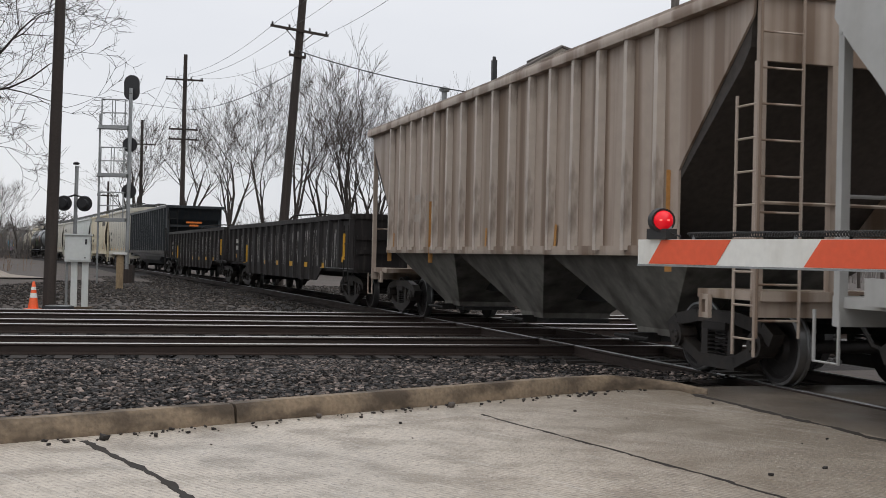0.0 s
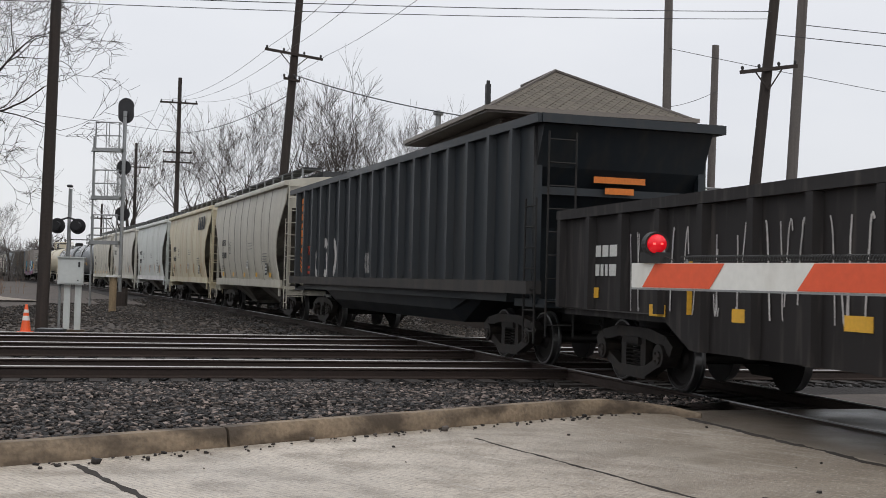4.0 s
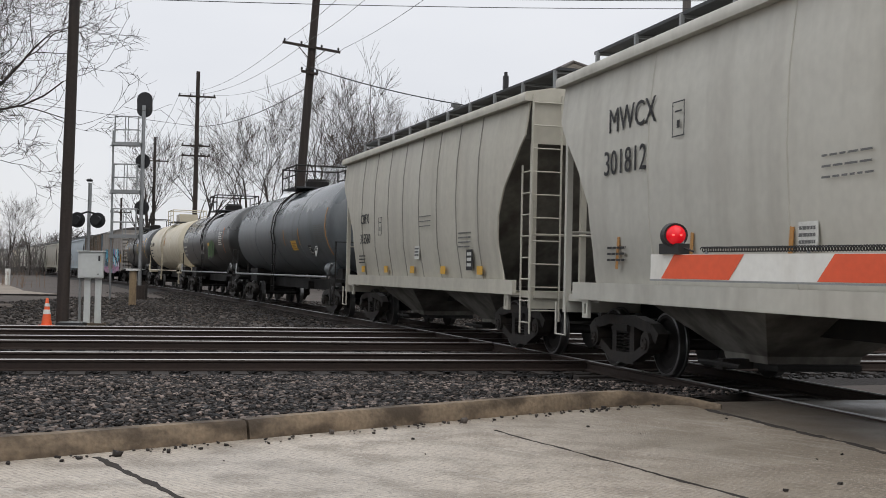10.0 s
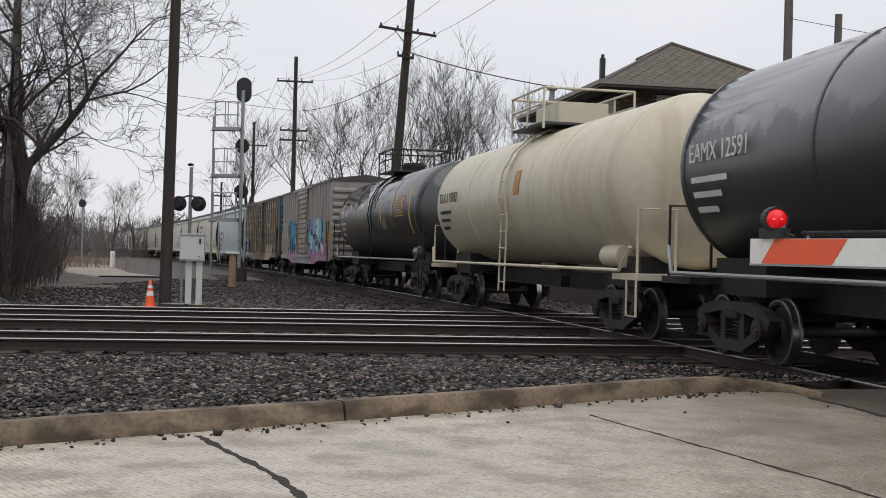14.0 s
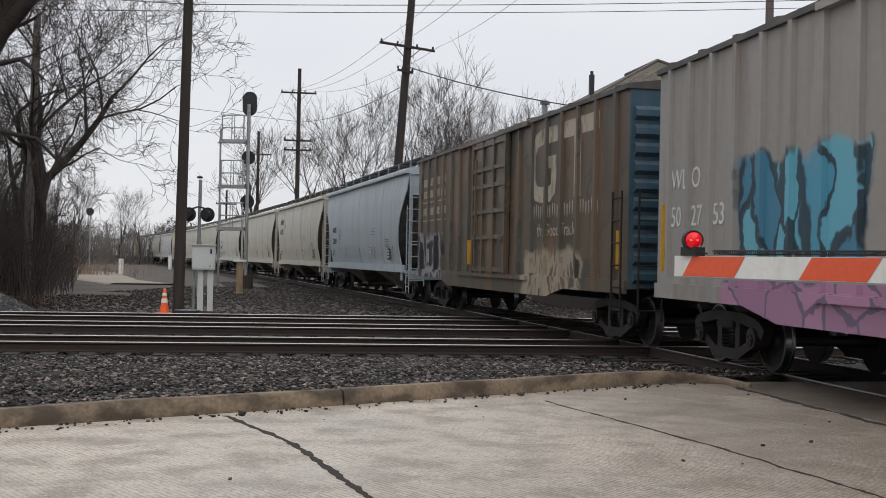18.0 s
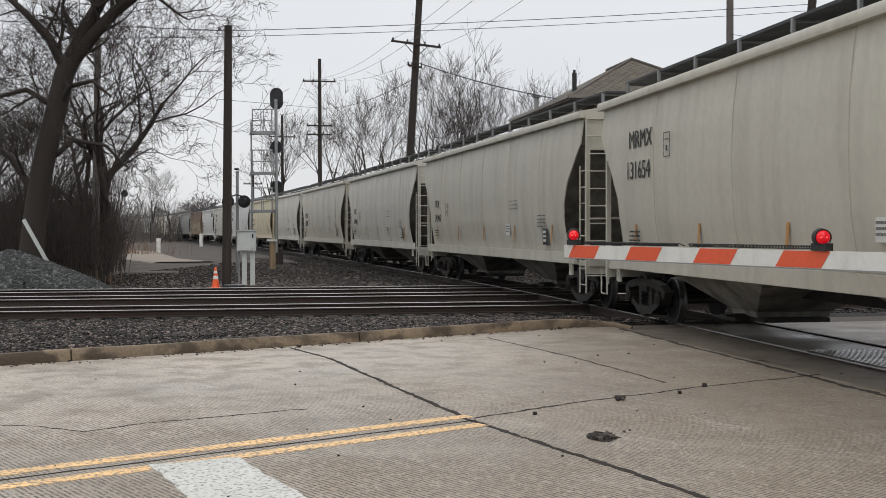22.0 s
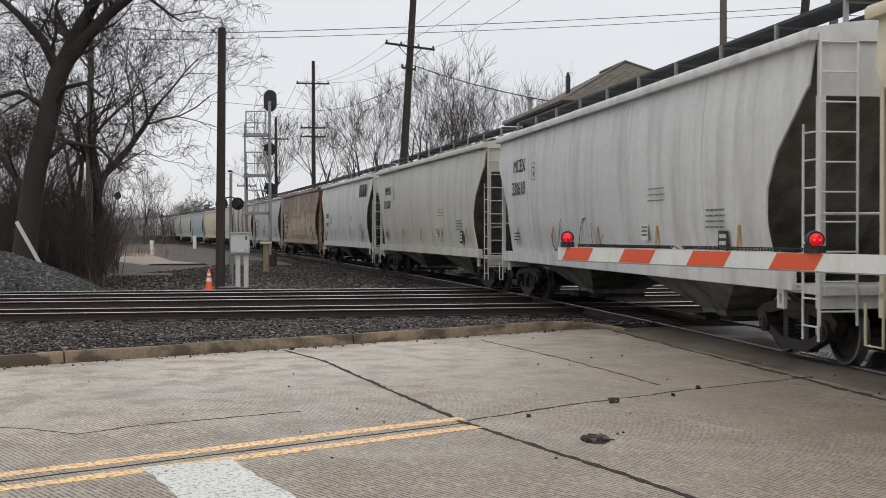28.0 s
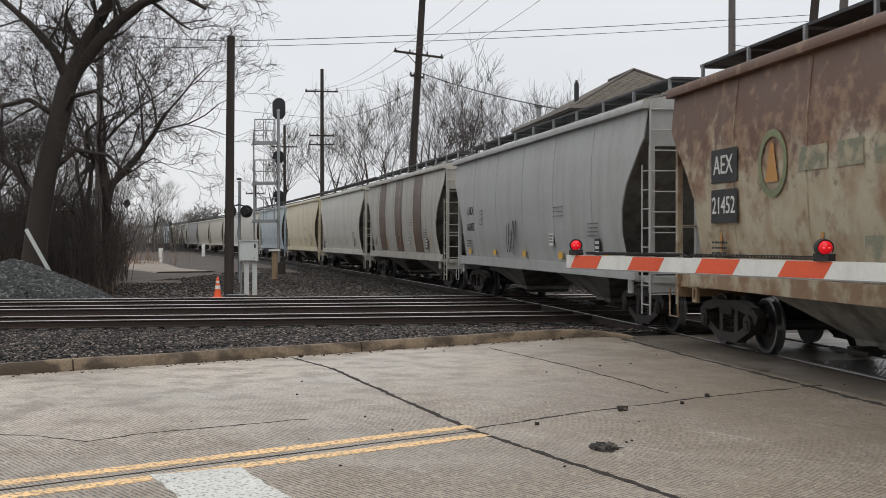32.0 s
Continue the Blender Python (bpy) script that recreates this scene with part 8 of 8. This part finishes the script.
# ---------------- loose stone ----------------
def stones(name, label, pts, size, flat=0.6, m=None):
    """Crushed stone: each one an uneven eight-cornered chip."""
    rng = np.random.RandomState(len(pts))
    n = len(pts)
    c = np.array([(i, j, k) for k in (-1, 1) for j in (-1, 1) for i in (-1, 1)], float)
    s = size * (0.5 + rng.rand(n, 1, 1) ** 1.5 * 1.1)
    v = c[None] * (0.55 + 0.6 * rng.rand(n, 8, 3)) * s * 0.5
    v[..., 2] *= flat
    a, t = rng.rand(n) * 6.283, (rng.rand(n) - 0.5) * 1.1
    ca, sa, ct, st = np.cos(a), np.sin(a), np.cos(t), np.sin(t)
    x, y, z = v[..., 0].copy(), v[..., 1].copy(), v[..., 2].copy()
    y, z = y * ct[:, None] - z * st[:, None], y * st[:, None] + z * ct[:, None]
    v = np.stack([x * ca[:, None] - y * sa[:, None], x * sa[:, None] + y * ca[:, None], z], -1) + np.array(pts)[:, None, :]
    f = np.array([(0, 2, 3, 1), (4, 5, 7, 6), (0, 1, 5, 4), (2, 6, 7, 3), (0, 4, 6, 2), (1, 3, 7, 5)])
    faces = (f[None] + (np.arange(n) * 8)[:, None, None]).reshape(-1, 4)
    me = bpy.data.meshes.new(name)
    me.vertices.add(n * 8)
    me.vertices.foreach_set("co", v.reshape(-1))
    me.loops.add(n * 24)
    me.loops.foreach_set("vertex_index", faces.reshape(-1))
    me.polygons.add(n * 6)
    me.polygons.foreach_set("loop_start", np.arange(n * 6) * 4)
    me.update(calc_edges=True)
    me.materials.append(m or M_STONE)
    return tagged(new(name, me), label, "crushed stone", kind="stuff")


def all_stones():
    rng = np.random.RandomState(4)
    pts = []
    rows = np.array(SHOULDER)
    nu, nv = rows.shape[0] - 1, rows.shape[1] - 1
    for _ in range(125000):
        u, v = rng.rand() * nu, rng.rand() * nv
        i, k = int(u), int(v)
        a, b = u - i, v - k
        p = (rows[i, k] * (1 - a) + rows[i + 1, k] * a) * (1 - b) + (rows[i, k + 1] * (1 - a) + rows[i + 1, k + 1] * a) * b
        if p[0] < -13 or (i > nu - 6 and rng.rand() < 0.6):
            continue
        pts.append((p[0], p[1], p[2] + 0.012))
    stones("ballast_stones", "dark crushed ballast stones with pale broken faces", pts, 0.036, 0.5)
    pts = []
    for a, s in MAINS:
        for _ in range(9000):
            x = rng.uniform(-15, 14)
            o = rng.uniform(-1.7, 1.7)
            pts.append((x, a + s * x + o, -0.205))
    stones("ballast_stones", "oily dark ballast between the main rails", pts, 0.06, m=M_OILSTONE)
    pts = []
    for _ in range(26000):
        x, y = rng.uniform(-19, 3), rng.uniform(26.5, 62)
        if y < MAINS[2][0] + MAINS[2][1] * x + 1.7 or rng.rand() > 0.25 + 0.75 * max(0, noise.noise((x * 0.25, y * 0.16, 1)) + 0.5):
            continue
        z = -0.32 + 0.1 * noise.noise((round(x, -1) * 0.05, round(y, -1) * 0.05, 0))
        pts.append((x, y, -0.30))
    stones("loose_gravel", "loose grey-brown gravel on the ground between the lines", pts, 0.085, m=M_GRAVEL)
    pts = []
    for _ in range(16000):
        p = track_at(rng.uniform(6, 62))
        o = rng.uniform(-4.6, 4.0)
        pts.append((p.x + o, p.y + 0.35 * o, -0.2 - 0.27 * min(1, max(0, (abs(o) - 1.7) / 1.5)) + (0.17 if abs(o) > 3.3 else 0)))
    stones("ballast_stones", "dark ballast beside the curving track", pts, 0.075, m=M_GRAVEL)
    # the heap of new ballast
    pts = []
    for _ in range(16000):
        r, t = 2.3 * math.sqrt(rng.rand()), rng.rand() * 6.283
        z = 1.4 * max(0, 1 - (r / 2.3)) ** 0.8
        pts.append((-16.8 + 1.5 * r * math.cos(t), 28.8 + r * math.sin(t) * 0.9, -0.33 + z))
    stones("gravel_heap", "heap of fresh blue-grey crushed stone", pts, 0.085, 0.8, M_HEAP)
    b = Build()
    ring = [(-16.8 + 3.4 * math.cos(t), 28.8 + 2.05 * math.sin(t), -0.4) for t in np.linspace(0, 6.283, 25)[:-1]]
    b.add(ring + [(-16.8, 28.8, 1.05)], [(i, (i + 1) % 24, 24) for i in range(24)])
    tagged(part("gravel_heap_core", b, M_HEAP), "packed core of the stone heap", "crushed stone", kind="stuff")
    # grit along the kerb and on the road
    pts = []
    for _ in range(260):
        u, v = rng.uniform(-6, 7), abs(rng.normal(0.08, 0.1)) + 0.03
        p = along_kerb(u, v)
        pts.append((p.x, p.y, 0.008))
    for _ in range(60):
        p = along_kerb(rng.uniform(-8, 6.5), rng.uniform(0.4, 9))
        pts.append((p.x, p.y, 0.006))
    stones("road_grit", "loose dark grit and crumbs along the kerb", pts, 0.02, m=M_GRIT)
    pts = []
    for u, v in ((-0.2, 0.22), (0.15, 0.3), (1.7, 0.12), (3.1, 0.16), (5.0, 0.12)):
        p = along_kerb(u + 1.0, v)
        pts.append((p.x, p.y, 0.02))
    for x, y in ((2.21, 3.26), (2.24, 3.2), (2.85, 3.76), (3.17, 4.35), (1.39, 2.18), (2.19, 3.15)):
        pts.append((x, y, 0.015))
    for _ in range(40):
        a, q = rng.rand() * 6.283, 0.11 * math.sqrt(rng.rand())
        pts.append((1.99 + q * math.cos(a), 0.97 + q * math.sin(a), 0.006))
    stones("road_pebbles", "stray stones lying on the road", pts, 0.055, 0.8, M_GRIT)


M_OILSTONE = mat("oily_ballast", (0.013, 0.011, 0.01), 0.7, var=0.3, scale=8)
M_GRAVEL = mat("loose_gravel_brown", (0.047, 0.038, 0.031), 0.8, var=0.3, scale=8)
M_HEAP = mat("fresh_stone_blue_grey", (0.075, 0.078, 0.078), 0.75, var=0.3, scale=6)
M_GRIT = mat("road_grit", (0.05, 0.042, 0.036), 0.85, var=0.4, scale=10)
for k in (M_OILSTONE, M_GRAVEL, M_HEAP, M_GRIT):
    per_island(k, 0.45, 2.4)
all_stones()


def left_side():
    # dark fence panels under the trees, a plank leaning on the heap, far dirt road
    root = thing("fence", "dark weathered fence under the trees", "fence", kind="structure")
    for i in range(14):
        x = -34 + i * 1.25
        part("fence_panel", Build().box((x, 34.5 + 0.1 * i, 0.55), (1.2, 0.05, 1.7)), M_POLE, root)
        part("fence_post", Build().box((x - 0.62, 34.5 + 0.1 * i, 0.6), (0.09, 0.09, 1.9)), M_POLE, root)
    r = thing("plank", "pale plank leaning over the stone heap", "plank", pose(-15.9, 29.5, 0.75, 0, -28, 15))
    part("board", Build().box((0, 0, 0.55), (0.12, 0.05, 1.9)), M_BOXPAINT, r)
    for pts, w, nm in (([(-95, 150), (-60, 118), (-38, 96), (-27, 70), (-22, 62)], 3.2, "dirt_road"), ([(-60, 41), (-40, 40), (-26, 41.5), (-17, 46)], 1.2, "dirt_track")):
        rings = []
        for i, p in enumerate(pts):
            a, b = Vector(pts[max(i - 1, 0)]), Vector(pts[min(i + 1, len(pts) - 1)])
            d = (b - a).normalized()
            q = Vector((-d.y, d.x))
            h = w / 2
            rings.append([(p[0] + q.x * o, p[1] + q.y * o, z) for o, z in ((-h - 1.2, -0.5), (-h, -0.23), (h, -0.23), (h + 1.2, -0.5))])
        tagged(part(nm, Build().loft(rings, closed=False), M_SAND if nm == "dirt_road" else M_TRACKDIRT), "pale sandy dirt road beyond the tracks" if nm == "dirt_road" else "brown wheel track worn into the gravel", "dirt road", kind="structure")


M_TRACKDIRT = mat("worn_track_dirt", (0.10, 0.082, 0.065), 0.95, var=0.3, scale=1.5, dirt=(0.05, 0.041, 0.034), dirt_amt=0.8, dirt_scale=(1, 1, 1), dscale=1.2, bump=0.5, bump_scale=20)
M_SAND = mat("pale_dirt_road", (0.25, 0.215, 0.175), 0.9, var=0.25, scale=0.7, dirt=(0.18, 0.15, 0.12), dirt_amt=0.6, dirt_scale=(1, 1, 1), dscale=0.5)
left_side()



def car_pose(s, L):
    """A car stands on its two trucks, which follow the track."""
    a, b = track_at(s - (L / 2 - 2.2)), track_at(s + (L / 2 - 2.2))
    d = (a - b)
    c = (a + b) / 2
    return Matrix.Translation(c) @ Matrix.Rotation(math.atan2(d.y, d.x), 4, "Z")


def travel(t):
    """Metres that the train has rolled by then: steady, quickening as the last cars come, steady again."""
    u = min(max(t - 20.0, 0.0), 1.5)
    return SPEED * t + (SPEED_LATE - SPEED) * (u * u / 3.0 + max(t - 21.5, 0.0))


def motions():
    steps = [*np.arange(0, 20, 1.0), 20.0, 20.25, 20.5, 20.75, 21.0, 21.25, 21.5, *np.arange(22, 32.01, 1.0)]
    for car, off, L in CARS:
        walk(car, [(t, car_pose(off - travel(t), L)) for t in steps])
    # wheels roll on the rails while their car passes the crossing
    spots = {car: off for car, off, L in CARS}
    clock = np.linspace(0, 32, 961)
    rolled = np.array([travel(t) for t in clock])
    for car, wheel, x in WHEELSETS:
        off = spots[car]
        t0, t1 = [float(np.interp(d, rolled, clock)) for d in (off - 42, off + 14)]
        if t1 <= t0:
            continue
        times = sorted({0.0, 32.0, *[t0 + k / 30 for k in range(int((t1 - t0) * 30) + 1)]})
        walk(wheel, [(t, pose(x, 0, 0.42) @ Matrix.Rotation((travel(min(max(t, t0), t1)) - travel(t0)) / 0.42, 4, "Y")) for t in times])


motions()
